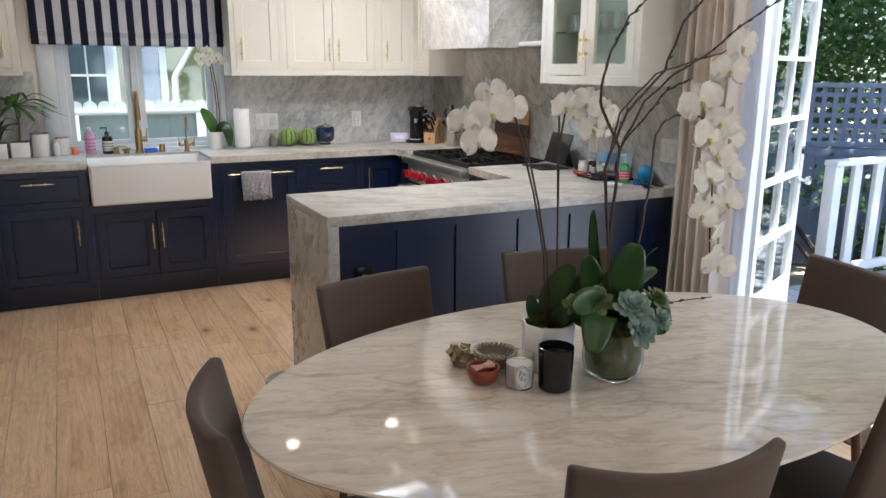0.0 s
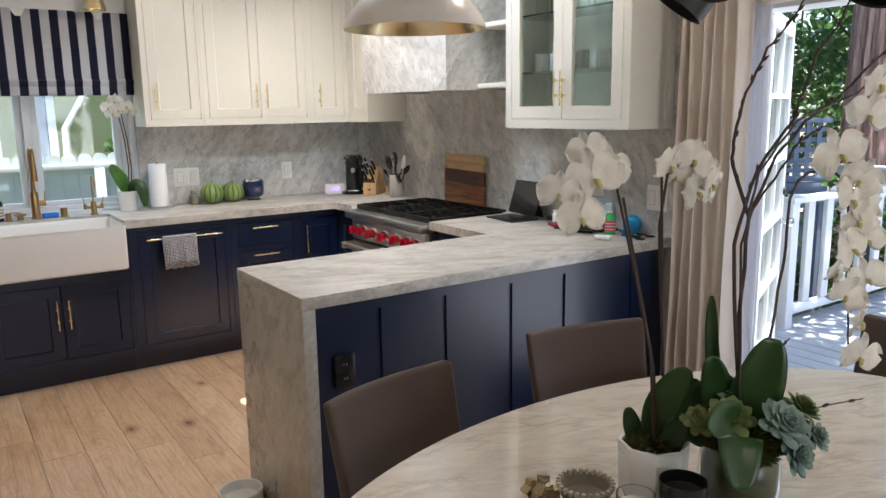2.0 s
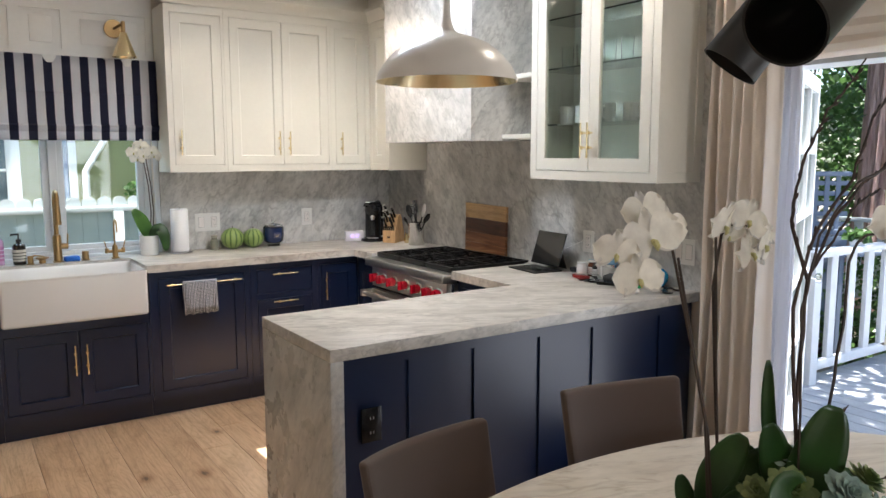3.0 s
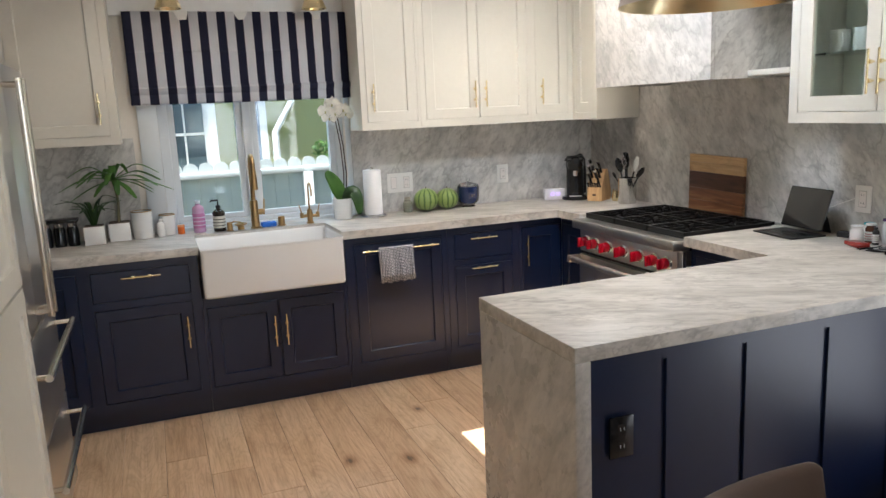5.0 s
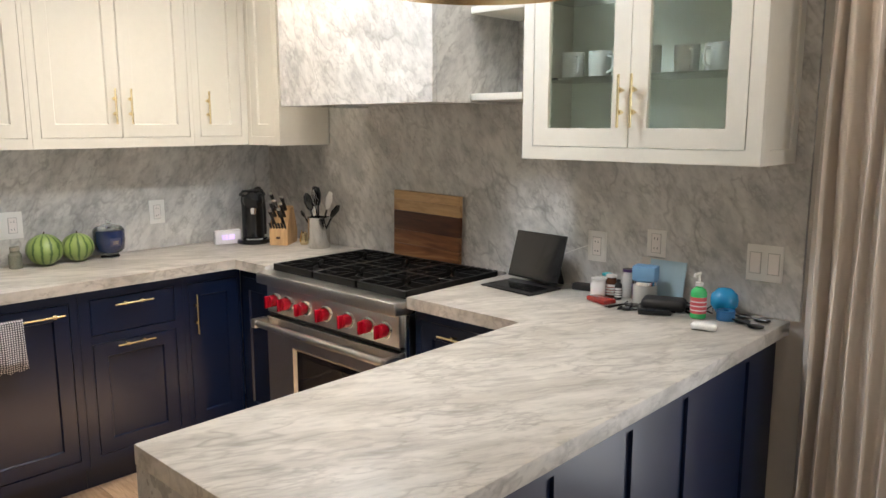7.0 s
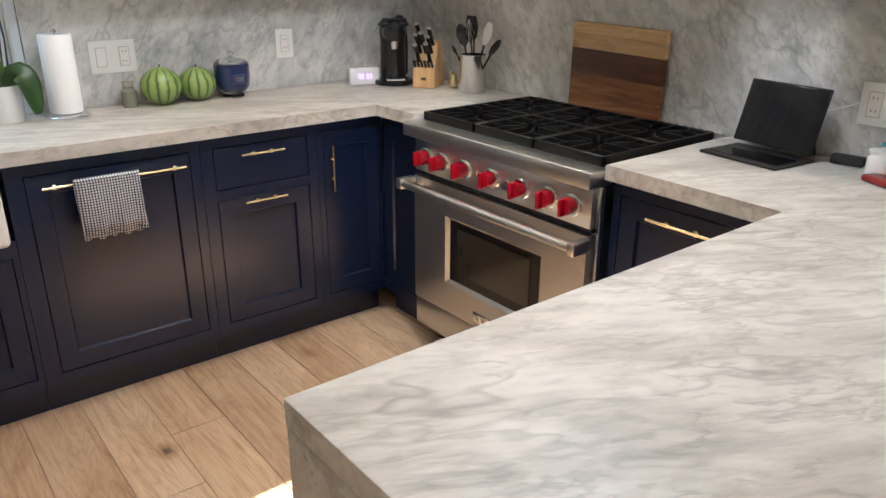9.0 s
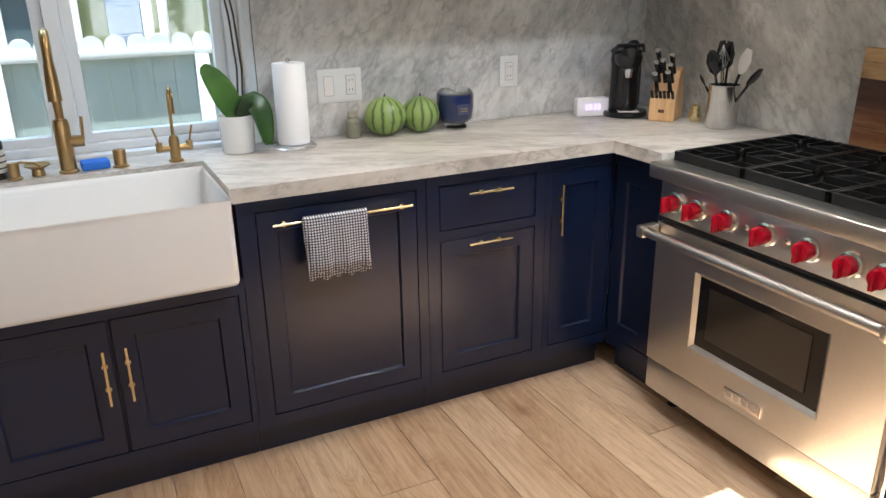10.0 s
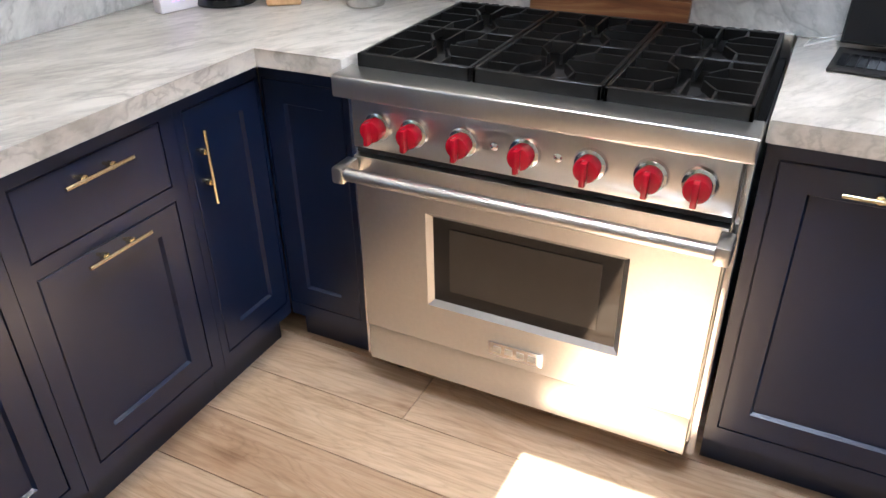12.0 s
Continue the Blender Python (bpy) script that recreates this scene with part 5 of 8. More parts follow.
def melon_material():
    m, nt, b = nodes_of("melon_stripes")
    sp = nt.nodes.new("ShaderNodeSeparateXYZ")
    tc = nt.nodes.new("ShaderNodeTexCoord")
    nt.links.new(tc.outputs["Object"], sp.inputs[0])
    at = nt.nodes.new("ShaderNodeMath")
    at.operation = "ARCTAN2"
    nt.links.new(sp.outputs[1], at.inputs[0])
    nt.links.new(sp.outputs[0], at.inputs[1])
    ml = nt.nodes.new("ShaderNodeMath")
    ml.operation = "MULTIPLY_ADD"
    ml.inputs[1].default_value = 12
    nz = noise_tex(nt, tc.outputs["Object"], 40, 3)
    nt.links.new(at.outputs[0], ml.inputs[0])
    sc = nt.nodes.new("ShaderNodeMath")
    sc.operation = "MULTIPLY"
    sc.inputs[1].default_value = 3.5
    nt.links.new(nz, sc.inputs[0])
    nt.links.new(sc.outputs[0], ml.inputs[2])
    cs = nt.nodes.new("ShaderNodeMath")
    cs.operation = "COSINE"
    nt.links.new(ml.outputs[0], cs.inputs[0])
    nt.links.new(ramp(nt, cs.outputs[0], [(0.0, (0.24, 0.33, 0.10)), (0.62, (0.17, 0.26, 0.065)), (0.90, (0.055, 0.11, 0.025))]), b.inputs["Base Color"])
    b.inputs["Roughness"].default_value = 0.35
    return m


MELON = melon_material()
melon(2.405, 7.12, 0.078, 10)
melon(2.553, 7.125, 0.072, 50)

jr = thing("spice_jar", pose(2.285, 7.14, TOP), "small glass jar of dried herbs with a cork lid", "jar")
part("glass", lathe(bmesh.new(), [(0.0, 0.0), (0.026, 0.0), (0.028, 0.006), (0.028, 0.062), (0.020, 0.072), (0.020, 0.080), (0.0, 0.080)], 20), plain("herb_jar", (0.20, 0.20, 0.15), 0.25, vary=0.3, scale=200), jr)
part("lid", lathe(bmesh.new(), [(0.0, 0.0805), (0.021, 0.0805), (0.021, 0.098), (0.0, 0.099)], 20), plain("cork", (0.33, 0.30, 0.24), 0.8, vary=0.2), jr)

cj = thing("blue_candle_jar", pose(2.705, 7.13, TOP), "dark blue candle in a footed glass jar with a glass lid", "candle")
part("foot", lathe(bmesh.new(), [(0.0, 0.0), (0.044, 0.0), (0.046, 0.004), (0.038, 0.014), (0.042, 0.022), (0.0, 0.023)], 28), GLASS, cj)
part("jar", lathe(bmesh.new(), [(0.0, 0.0235), (0.052, 0.024), (0.068, 0.040), (0.073, 0.080), (0.073, 0.132), (0.068, 0.133), (0.066, 0.112), (0.0, 0.112)], 32), plain("navy_wax_glass", (0.010, 0.022, 0.085), 0.08, vary=0.05, coat=0.6), cj)
part("label", bx(bmesh.new(), -0.024, 0.024, -0.0757, -0.0700, 0.060, 0.098), plain("candle_label", (0.03, 0.04, 0.10), 0.5), cj)
for k in range(2):
    part("label_line", bx(bmesh.new(), -0.014, 0.014, -0.0764, -0.0758, 0.072 + k * 0.009, 0.075 + k * 0.009), BRASS, cj)
part("lid", lathe(bmesh.new(), [(0.0, 0.184), (0.012, 0.181), (0.014, 0.172), (0.007, 0.164), (0.056, 0.152), (0.071, 0.137), (0.070, 0.134), (0.0, 0.142)], 28), GLASS, cj)

ck = thing("alarm_clock", pose(3.315, 7.07, TOP, 0, 0, -14), "white block clock with faint lit purple digits", "clock")
part("case", bx(bmesh.new(), -0.070, 0.070, -0.02, 0.02, 0.0, 0.075, 0.004), plain("clock_case", (0.70, 0.68, 0.70), 0.5), ck)
DIG = glow("clock_digits", (0.55, 0.35, 1.0), 1.0)
for k, xx in enumerate((-0.034, -0.017, 0.004, 0.021)):
    for dx0, dx1, dz0, dz1 in ((0, 0.0105, 0.048, 0.0495), (0, 0.0105, 0.038, 0.0395), (0, 0.0105, 0.028, 0.0295), (0.0095, 0.011, 0.030, 0.048)):
        part("digit_bar", bx(bmesh.new(), xx + dx0, xx + dx1, -0.0208, -0.0201, dz0, dz1), DIG, ck)

cm = thing("coffee_machine", pose(3.455, 7.03, TOP, 0, 0, -30), "glossy black capsule coffee machine in the corner", "coffee machine")
part("base", lathe(bmesh.new(), [(0.0, 0.0), (0.088, 0.0), (0.092, 0.006), (0.088, 0.022), (0.0, 0.026)], 32, (0, -0.03, 0)), BLACK, cm)
part("drip_tray", bx(bmesh.new(), -0.042, 0.042, -0.135, -0.060, 0.0262, 0.036, 0.006), CHROME, cm)
part("column", lathe(bmesh.new(), [(0.0, 0.0262), (0.060, 0.0262), (0.058, 0.200), (0.062, 0.225), (0.058, 0.262), (0.036, 0.284), (0.0, 0.290)], 32, (0, 0.02, 0)), BLACK, cm)
bm = bmesh.new()
tube(bm, [(0, 0.03, 0.225), (0, -0.05, 0.240), (0, -0.088, 0.232), (0, -0.100, 0.225)], [0.052, 0.056, 0.048, 0.020], 24)
part("head", bm, BLACK, cm)
bm = bmesh.new()
tube(bm, [(0, -0.066, 0.195), (0, -0.066, 0.160)], [0.018, 0.013], 14)
part("spout", bm, CHROME, cm)
bm = bmesh.new()
tube(bm, [(-0.064, -0.02, 0.262), (-0.050, -0.075, 0.288), (0.050, -0.075, 0.288), (0.064, -0.02, 0.262)], 0.0075, 8)
part("lever", bm, BLACK, cm)
bm = bmesh.new()
tube(bm, [(0.03, 0.045, 0.28), (0.045, 0.075, 0.25), (0.052, 0.085, 0.16), (0.050, 0.080, 0.03)], 0.026, 14)
part("water_tank", bm, OVENG, cm)

kb = thing("knife_block", pose(3.535, 6.86, TOP, 0, 0, -55), "light wooden knife block with black handled knives", "knife block")
KBW = oak("beech", [(0.42, 0.25, 0.11), (0.56, 0.36, 0.18), (0.64, 0.43, 0.23)], 0.45, "Z", 2)
bm = bmesh.new()
pts = [(-0.085, 0.0), (0.075, 0.0), (0.085, 0.060), (0.030, 0.205), (-0.020, 0.195), (-0.085, 0.085)]
lo = [bm.verts.new((-0.050, y, z)) for y, z in pts]
hi = [bm.verts.new((0.050, y, z)) for y, z in pts]
bm.faces.new(lo), bm.faces.new(hi[::-1])
for k in range(6):
    bm.faces.new([lo[k], hi[k], hi[(k + 1) % 6], lo[(k + 1) % 6]])
bmesh.ops.bevel(bm, geom=bm.edges[:], offset=0.003, segments=2, affect="EDGES")
part("block", bm, KBW, kb)
for c_ in range(6):
    x = -0.040 + c_ * 0.016
    bm = bmesh.new()
    tube(bm, [(x, -0.078, 0.092), (x, -0.100, 0.122)], [0.0062, 0.0068], 8, flat=0.7)
    part("steak_knife_handle", bm, BLACK, kb)
for r_ in range(3):
    for c_ in range(2 + r_ % 2):
        x = -0.028 + c_ * (0.052 if r_ % 2 == 0 else 0.026)
        y, z = -0.062 + 0.020 * r_, 0.115 + 0.034 * r_
        L = 0.095 + 0.012 * ((r_ + c_) % 3)
        e = Vector((0, -0.62, 0.78))
        p = Vector((x, y, z))
        bm = bmesh.new()
        tube(bm, [p, p + e * L * 0.5 + Vector((0, 0.004, 0)), p + e * L], [0.010, 0.0085, 0.011], 10, flat=0.7)
        kn = part("knife_handle", bm, BLACK, kb)
        bm = bmesh.new()
        tube(bm, [p + e * (L * 0.985), p + e * (L + 0.006)], 0.0112, 10, flat=0.7)
        part("cap", bm, CHROME, kn)
part("mark", bx(bmesh.new(), -0.012, 0.012, -0.0865, -0.0852, 0.035, 0.048), DARKWOOD, kb)

bf = thing("brass_figurine", pose(3.585, 6.745, TOP), "small polished brass owl-shaped figurine", "figurine")
bm = lathe(bmesh.new(), [(0.0, 0.0), (0.020, 0.0), (0.024, 0.008), (0.026, 0.026), (0.020, 0.042), (0.021, 0.050), (0.018, 0.062), (0.006, 0.068), (0.0, 0.068)], 24)
for s_ in (-1, 1):
    tube(bm, [(-0.004, s_ * 0.012, 0.058), (-0.004, s_ * 0.018, 0.078)], [0.007, 0.001], 8)
part("body", bm, BRASS, bf)

cr = thing("utensil_crock", pose(3.575, 6.600, TOP), "brushed steel crock full of cooking utensils", "utensil holder")
part("crock", lathe(bmesh.new(), [(0.0, 0.0), (0.055, 0.0), (0.057, 0.004), (0.057, 0.158), (0.059, 0.162), (0.055, 0.162), (0.053, 0.010), (0.0, 0.009)], 36), plain("crock_steel", (0.62, 0.61, 0.59), 0.20, 1.0, vary=0.06, scale=160), cr)


def utensil(name, dx, dy, L, head, mat, hs):
    u = Vector((dx, dy, 1)).normalized()
    bm = bmesh.new()
    p0 = Vector((-dx * 0.02, -dy * 0.02, 0.012))
    p1 = p0 + u * L
    tube(bm, [p0, p1], [0.004, 0.005], 8)
    ob = part(name, bm, CHROME if mat == "steel" else BLACK, cr)
    bm = bmesh.new()
    if head == "flat":
        tube(bm, [p1, p1 + u * 0.02, p1 + u * hs * 0.6, p1 + u * hs], [0.006, 0.022, 0.028, 0.014], 12, flat=0.18)
    elif head == "round":
        tube(bm, [p1, p1 + u * 0.015, p1 + u * hs * 0.5, p1 + u * hs * 0.85, p1 + u * hs], [0.006, 0.026, 0.036, 0.026, 0.008], 16, flat=0.45)
    else:
        for q in range(7):
            a = math.pi * q / 7
            s1, s2 = ring_frame(u)
            w = s1 * math.cos(a) + s2 * math.sin(a)
            tube(bm, [p1, p1 + u * hs * 0.45 + w * 0.024, p1 + u * hs, p1 + u * hs * 0.45 - w * 0.024, p1], 0.0012, 5, caps=False)
    part("head", bm, {"steel": CHROME, "black": BLACK, "white": CERAMIC}[mat], ob)


utensil("ladle", -0.22, 0.10, 0.19, "round", "black", 0.095)
utensil("spatula", -0.05, -0.06, 0.21, "flat", "black", 0.10)
utensil("turner", 0.02, 0.14, 0.22, "flat", "black", 0.09)
utensil("white_spatula", 0.10, -0.28, 0.20, "flat", "white", 0.095)
utensil("spoon", 0.05, -0.75, 0.19, "flat", "black", 0.085)
utensil("whisk", -0.12, -0.02, 0.20, "whisk", "steel", 0.10)
utensil("small_spoon", -0.35, 0.45, 0.16, "flat", "black", 0.05)

# cutting board, leaning on the wall behind the range
cb = thing("cutting_board", pose(3.690, 6.127, 0.952, 0, 1.2, EAST), "large wooden cutting board with light and dark glued strips", "cutting board")
LW = oak("board_maple", [(0.45, 0.27, 0.12), (0.60, 0.39, 0.19), (0.68, 0.47, 0.26)], 0.4, "X", 2)
DW = oak("board_walnut", [(0.06, 0.018, 0.008), (0.12, 0.04, 0.018), (0.19, 0.075, 0.035)], 0.4, "X", 2)
BW = oak("board_burl", [(0.08, 0.028, 0.012), (0.24, 0.095, 0.038), (0.52, 0.31, 0.14)], 0.4, "X", 1)
for z0, z1, mt in ((0.0, 0.062, BW), (0.0625, 0.130, BW), (0.1305, 0.222, DW), (0.2225, 0.275, LW), (0.2755, 0.318, LW)):
    part("strip", bx(bmesh.new(), 0.0, 0.427, -0.022, 0.0, z0, z1, 0.0012, 1), mt, cb)

# tablet on a keyboard case
tp = thing("tablet_computer", pose(3.43, 5.365, TOP, 0, 0, EAST - 6), "black tablet computer propped up on its keyboard case", "tablet computer")
part("keyboard", bx(bmesh.new(), 0.0, 0.262, 0.0, 0.185, 0.0, 0.007, 0.002), MATBLACK, tp)
for j in range(5):
    for i in range(12):
        part("key", bx(bmesh.new(), 0.014 + i * 0.0196, 0.031 + i * 0.0196, 0.030 + j * 0.020, 0.047 + j * 0.020, 0.0071, 0.0088), BLACK, tp)
part("screen", bx(bmesh.new(), 0.0, 0.265, -0.006, 0.0, 0.0, 0.192, 0.003), BLACK, tp).matrix_local = pose(0, 0.160, 0.022, -17)
part("screen_glass", bx(bmesh.new(), 0.006, 0.259, -0.0068, -0.0061, 0.006, 0.186), OVENG, tp).matrix_local = pose(0, 0.160, 0.022, -17)
part("stand", bx(bmesh.new(), 0.03, 0.23, -0.002, 0.003, 0.0, 0.135, 0.001), MATBLACK, tp).matrix_local = pose(0, 0.238, 0.007, 18)
bm = bmesh.new()
tube(bm, [(3.62, 5.36, TOP + 0.02), (3.60, 5.42, TOP + 0.004), (3.66, 5.41, TOP + 0.004), (3.685, 5.33, TOP + 0.02), (3.686, 5.2, TOP + 0.10), (3.69, 5.03, TOP + 0.17)], 0.0022, 6)
simple("charging_cable", pose(0, 0, 0), "thin white charging cable", "cable", bm, PLASTW)


GROOVE = plain("plate_groove", (0.50, 0.48, 0.45), 0.8, vary=0.02)


def plate(m, w, h, kind, label):
    p = thing("wall_plate", m, label, "electrical plate")
    part("plate", bx(bmesh.new(), 0, w, -0.006, 0.0, 0, h, 0.002), PLASTW, p)
    n = {"switch": 2, "outlet": 1, "mixed": 2}[kind]
    for i in range(n):
        cx = w * (i + 0.5) / n
        r = part("rocker" if kind == "switch" else "socket", bx(bmesh.new(), cx - 0.017, cx + 0.017, -0.0085, -0.0061, h / 2 - 0.034, h / 2 + 0.034, 0.001, 1), PLASTR, p)
        part("groove", bx(bmesh.new(), cx - 0.0195, cx + 0.0195, -0.0066, -0.0061, h / 2 - 0.0365, h / 2 + 0.0365), GROOVE, p)
        if kind != "switch" and (kind == "outlet" or i == 1):
            for s in (-0.018, 0.018):
                for d in (-0.006, 0.006):
                    part("slot", bx(bmesh.new(), cx + d - 0.001, cx + d + 0.001, -0.0090, -0.0086, h / 2 + s - 0.004, h / 2 + s + 0.004), MATBLACK, r)
    return p


plate(pose(2.180, WY - 0.0005, 1.067), 0.172, 0.123, "mixed", "white double wall plate with a switch and an outlet")
plate(pose(2.956, WY - 0.0005, 1.072), 0.084, 0.123, "outlet", "white wall outlet on the marble")
plate(pose(WX - 0.0005, 5.038, 1.052, 0, 0, EAST), 0.082, 0.120, "outlet", "white wall outlet on the marble")
plate(pose(WX - 0.0005, 4.785, 1.100, 0, 0, EAST), 0.075, 0.100, "outlet", "white wall outlet behind the bottles")
plate(pose(WX - 0.0005, 4.416, 1.062, 0, 0, EAST), 0.120, 0.123, "switch", "white double light switch plate")
po = thing("floor_outlet_plate", pose(1.922, 4.3015, 0.578), "black wall outlet on the navy panel", "electrical plate")
part("plate", bx(bmesh.new(), 0, 0.080, -0.007, 0.0, 0, 0.125, 0.002), BLACK, po)
for z in (0.035, 0.088):
    s_ = part("socket", bx(bmesh.new(), 0.026, 0.054, -0.0085, -0.0071, z - 0.014, z + 0.014, 0.001, 1), BLACK, po)
    for d in (-0.006, 0.006):
        part("slot", bx(bmesh.new(), 0.040 + d - 0.001, 0.040 + d + 0.001, -0.0092, -0.0086, z - 0.005, z + 0.005), PLASTW, s_)


def bottle(name, x, y, r, h, mat, label, lidmat, neck=0.5, pump=False, lab=None, band=None):
    b = thing(name, pose(x, y, TOP), label, "bottle")
    part("bottle", lathe(bmesh.new(), [(0.0, 0.0), (r * 0.94, 0.0), (r, 0.004), (r, h * 0.72), (r * 0.85, h * 0.80), (r * neck * 0.8, h * 0.86), (r * neck * 0.8, h * 0.90), (0.0, h * 0.90)], 24), mat, b)
    part("cap", lathe(bmesh.new(), [(0.0, h * 0.9005), (r * neck, h * 0.9005), (r * neck, h), (0.0, h)], 18), lidmat, b)
    if pump:
        bm = bmesh.new()
        tube(bm, [(0, 0, h), (0, 0, h + 0.028)], 0.004, 8)
        tube(bm, [(0.004, 0, h + 0.030), (-0.036, 0, h + 0.030), (-0.040, 0, h + 0.022)], 0.0055, 8)
        part("pump", bm, lidmat, b)
    if lab:
        part("label", lathe(bmesh.new(), [(r + 0.0004, h * 0.14), (r + 0.0008, h * 0.14), (r + 0.0008, h * 0.60), (r + 0.0004, h * 0.60)], 24), lab, b)
        for k in range(3):
            part("label_bar", lathe(bmesh.new(), [(r + 0.0009, h * (0.22 + 0.12 * k)), (r + 0.0013, h * (0.22 + 0.12 * k)), (r + 0.0013, h * (0.25 + 0.12 * k)), (r + 0.0009, h * (0.25 + 0.12 * k))], 24), band or MATBLACK, b)
    return b


def tint(name, c, rough=0.25, **k):
    return plain(name, c, rough, vary=0.04, **k)


bottle("dish_soap_bottle", 1.005, 7.135, 0.034, 0.185, tint("pink_plastic", (0.55, 0.33, 0.52)), "pink squeeze bottle of dish soap", tint("clear_cap", (0.66, 0.74, 0.80)), 0.45, False, tint("pink_label", (0.50, 0.20, 0.38)), tint("lilac", (0.62, 0.52, 0.70)))
bottle("hand_soap_bottle", 1.115, 7.10, 0.035, 0.150, tint("amber_glass", (0.018, 0.012, 0.008), 0.08), "dark pump bottle of hand soap with a cream label", MATBLACK, 0.42, True, tint("cream_label", (0.62, 0.60, 0.52), 0.6))
bottle("lotion_bottle", 0.795, 7.10, 0.021, 0.100, CERAMIC, "small white lotion bottle", CERAMIC, 0.5, False)
oc = thing("pill_bottle", pose(0.902, 7.13, TOP), "small orange bottle with a white lid", "bottle")
part("bottle", lathe(bmesh.new(), [(0.0, 0.0), (0.019, 0.0), (0.019, 0.040), (0.0, 0.040)], 20), tint("orange_plastic", (0.75, 0.16, 0.03)), oc)
part("lid", lathe(bmesh.new(), [(0.0, 0.0405), (0.020, 0.0405), (0.020, 0.052), (0.0, 0.053)], 20), tint("orange_lid", (0.72, 0.30, 0.14)), oc)
for x, r, h, nm in ((0.700, 0.056, 0.155, "tall"), (0.832, 0.044, 0.118, "short")):
    c = thing("ceramic_canister", pose(x, 7.155 if nm == "short" else 7.11, TOP), "%s white ceramic canister with a dark rim" % nm, "canister", "white canisters by the sink")
    part("canister", lathe(bmesh.new(), [(0.0, 0.0), (r * 0.93, 0.0), (r * 0.97, 0.006), (r, h), (r - 0.005, h), (r * 0.9, 0.01), (0.0, 0.01)], 32), CERAMIC, c)
    part("rim", lathe(bmesh.new(), [(r + 0.001, h - 0.004), (r + 0.001, h + 0.001), (r - 0.006, h + 0.001), (r - 0.006, h - 0.003)], 32), BRONZE, c)
bt = thing("soap_dispenser", pose(1.470, 7.085, TOP), "round aged brass deck button beside the sink", "sink fitting")
part("body", lathe(bmesh.new(), [(0.0, 0.0), (0.026, 0.0), (0.026, 0.004), (0.020, 0.007), (0.020, 0.052), (0.018, 0.055), (0.0, 0.055)], 24), BRONZE, bt)
bt = thing("soap_dispenser", pose(1.168, 7.065, TOP), "aged brass soap dispenser with a thin curved spout", "sink fitting")
part("body", lathe(bmesh.new(), [(0.0, 0.0), (0.022, 0.0), (0.022, 0.004), (0.016, 0.007), (0.016, 0.050), (0.0, 0.052)], 20), BRONZE, bt)
bm = bmesh.new()
tube(bm, [(0, 0, 0.047), (0.025, -0.01, 0.052), (0.06, -0.025, 0.048), (0.075, -0.03, 0.036)], 0.004, 8)
part("spout", bm, BRONZE, bt)
simple("sink_stopper", pose(1.232, 7.085, TOP), "round brass sink stopper dish", "sink fitting", lathe(bmesh.new(), [(0.0, 0.0), (0.020, 0.0), (0.018, 0.020), (0.036, 0.030), (0.038, 0.035), (0.034, 0.034), (0.0, 0.026)], 28), BRONZE)
simple("kitchen_sponge", pose(1.395, 7.095, TOP, 0, 0, 5), "bright blue kitchen sponge", "sponge", bx(bmesh.new(), -0.042, 0.042, -0.028, 0.028, 0.0, 0.028, 0.006), plain("blue_sponge", (0.03, 0.16, 0.62), 0.9, vary=0.15, scale=220, bmp=0.4))

LEAF = leafy("orchid_leaf", (0.014, 0.046, 0.009), (0.032, 0.088, 0.017), 0.32, 9, 0.12)
LEAF2 = leafy("palm_leaf", (0.055, 0.155, 0.025), (0.12, 0.28, 0.055), 0.4, 9, 0.25)
PETAL = leafy("white_petal", (0.66, 0.625, 0.595), (0.80, 0.77, 0.74), 0.55, 38, 0.28)
THROAT = plain("flower_throat", (0.50, 0.46, 0.20), 0.5, vary=0.35, scale=400)
STEM = plain("dark_stem", (0.038, 0.022, 0.014), 0.55, vary=0.3, scale=120, bmp=0.2)
TWIG = plain("twig_bark", (0.055, 0.034, 0.026), 0.8, vary=0.3, scale=160, bmp=0.5)


def blade(bm, path, width, cup=0.18, nu=6, tip=0.9, up=(0, 0, 1), thick=0.0):
    """A leaf along a path, widest past the middle, cupped across."""
    path = [Vector(p) for p in path]
    n = 14
    pts = []
    for i in range(n + 1):
        t = i / n * (len(path) - 1)
        k = min(int(t), len(path) - 2)
        f = t - k
        p0, p1 = path[max(k - 1, 0)], path[k]
        p2, p3 = path[k + 1], path[min(k + 2, len(path) - 1)]
        pts.append(0.5 * ((2 * p1) + (p2 - p0) * f + (2 * p0 - 5 * p1 + 4 * p2 - p3) * f * f + (3 * p1 - p0 - 3 * p2 + p3) * f ** 3))
    rows = []
    up = Vector(up)
    for i, p in enumerate(pts):
        t = i / n
        d = (pts[min(i + 1, n)] - pts[max(i - 1, 0)]).normalized()
        side = d.cross(up)
        side = side.normalized() if side.length > 1e-3 else Vector((1, 0, 0))
        nrm = side.cross(d).normalized()
        w = width * 0.5 * (math.sin(math.pi * min(1, t * tip + 0.06)) ** 0.65 if t < 0.97 else 0.25)
        rows.append([bm.verts.new(p + side * (w * (2 * j / nu - 1)) + nrm * (cup * w * (abs(2 * j / nu - 1) ** 1.3))) for j in range(nu + 1)])
    for u, v in zip(rows, rows[1:]):
        for j in range(nu):
            bm.faces.new([u[j], u[j + 1], v[j + 1], v[j]])
    return bm


def leaf(parent, path, width, mat=None, cup=0.18, up=(0, 0, 1)):
    ob = part("leaf", blade(bmesh.new(), path, width, cup, up=up), mat or LEAF, parent)
    md = ob.modifiers.new("thick", "SOLIDIFY")
    md.thickness = 0.0018
    return ob


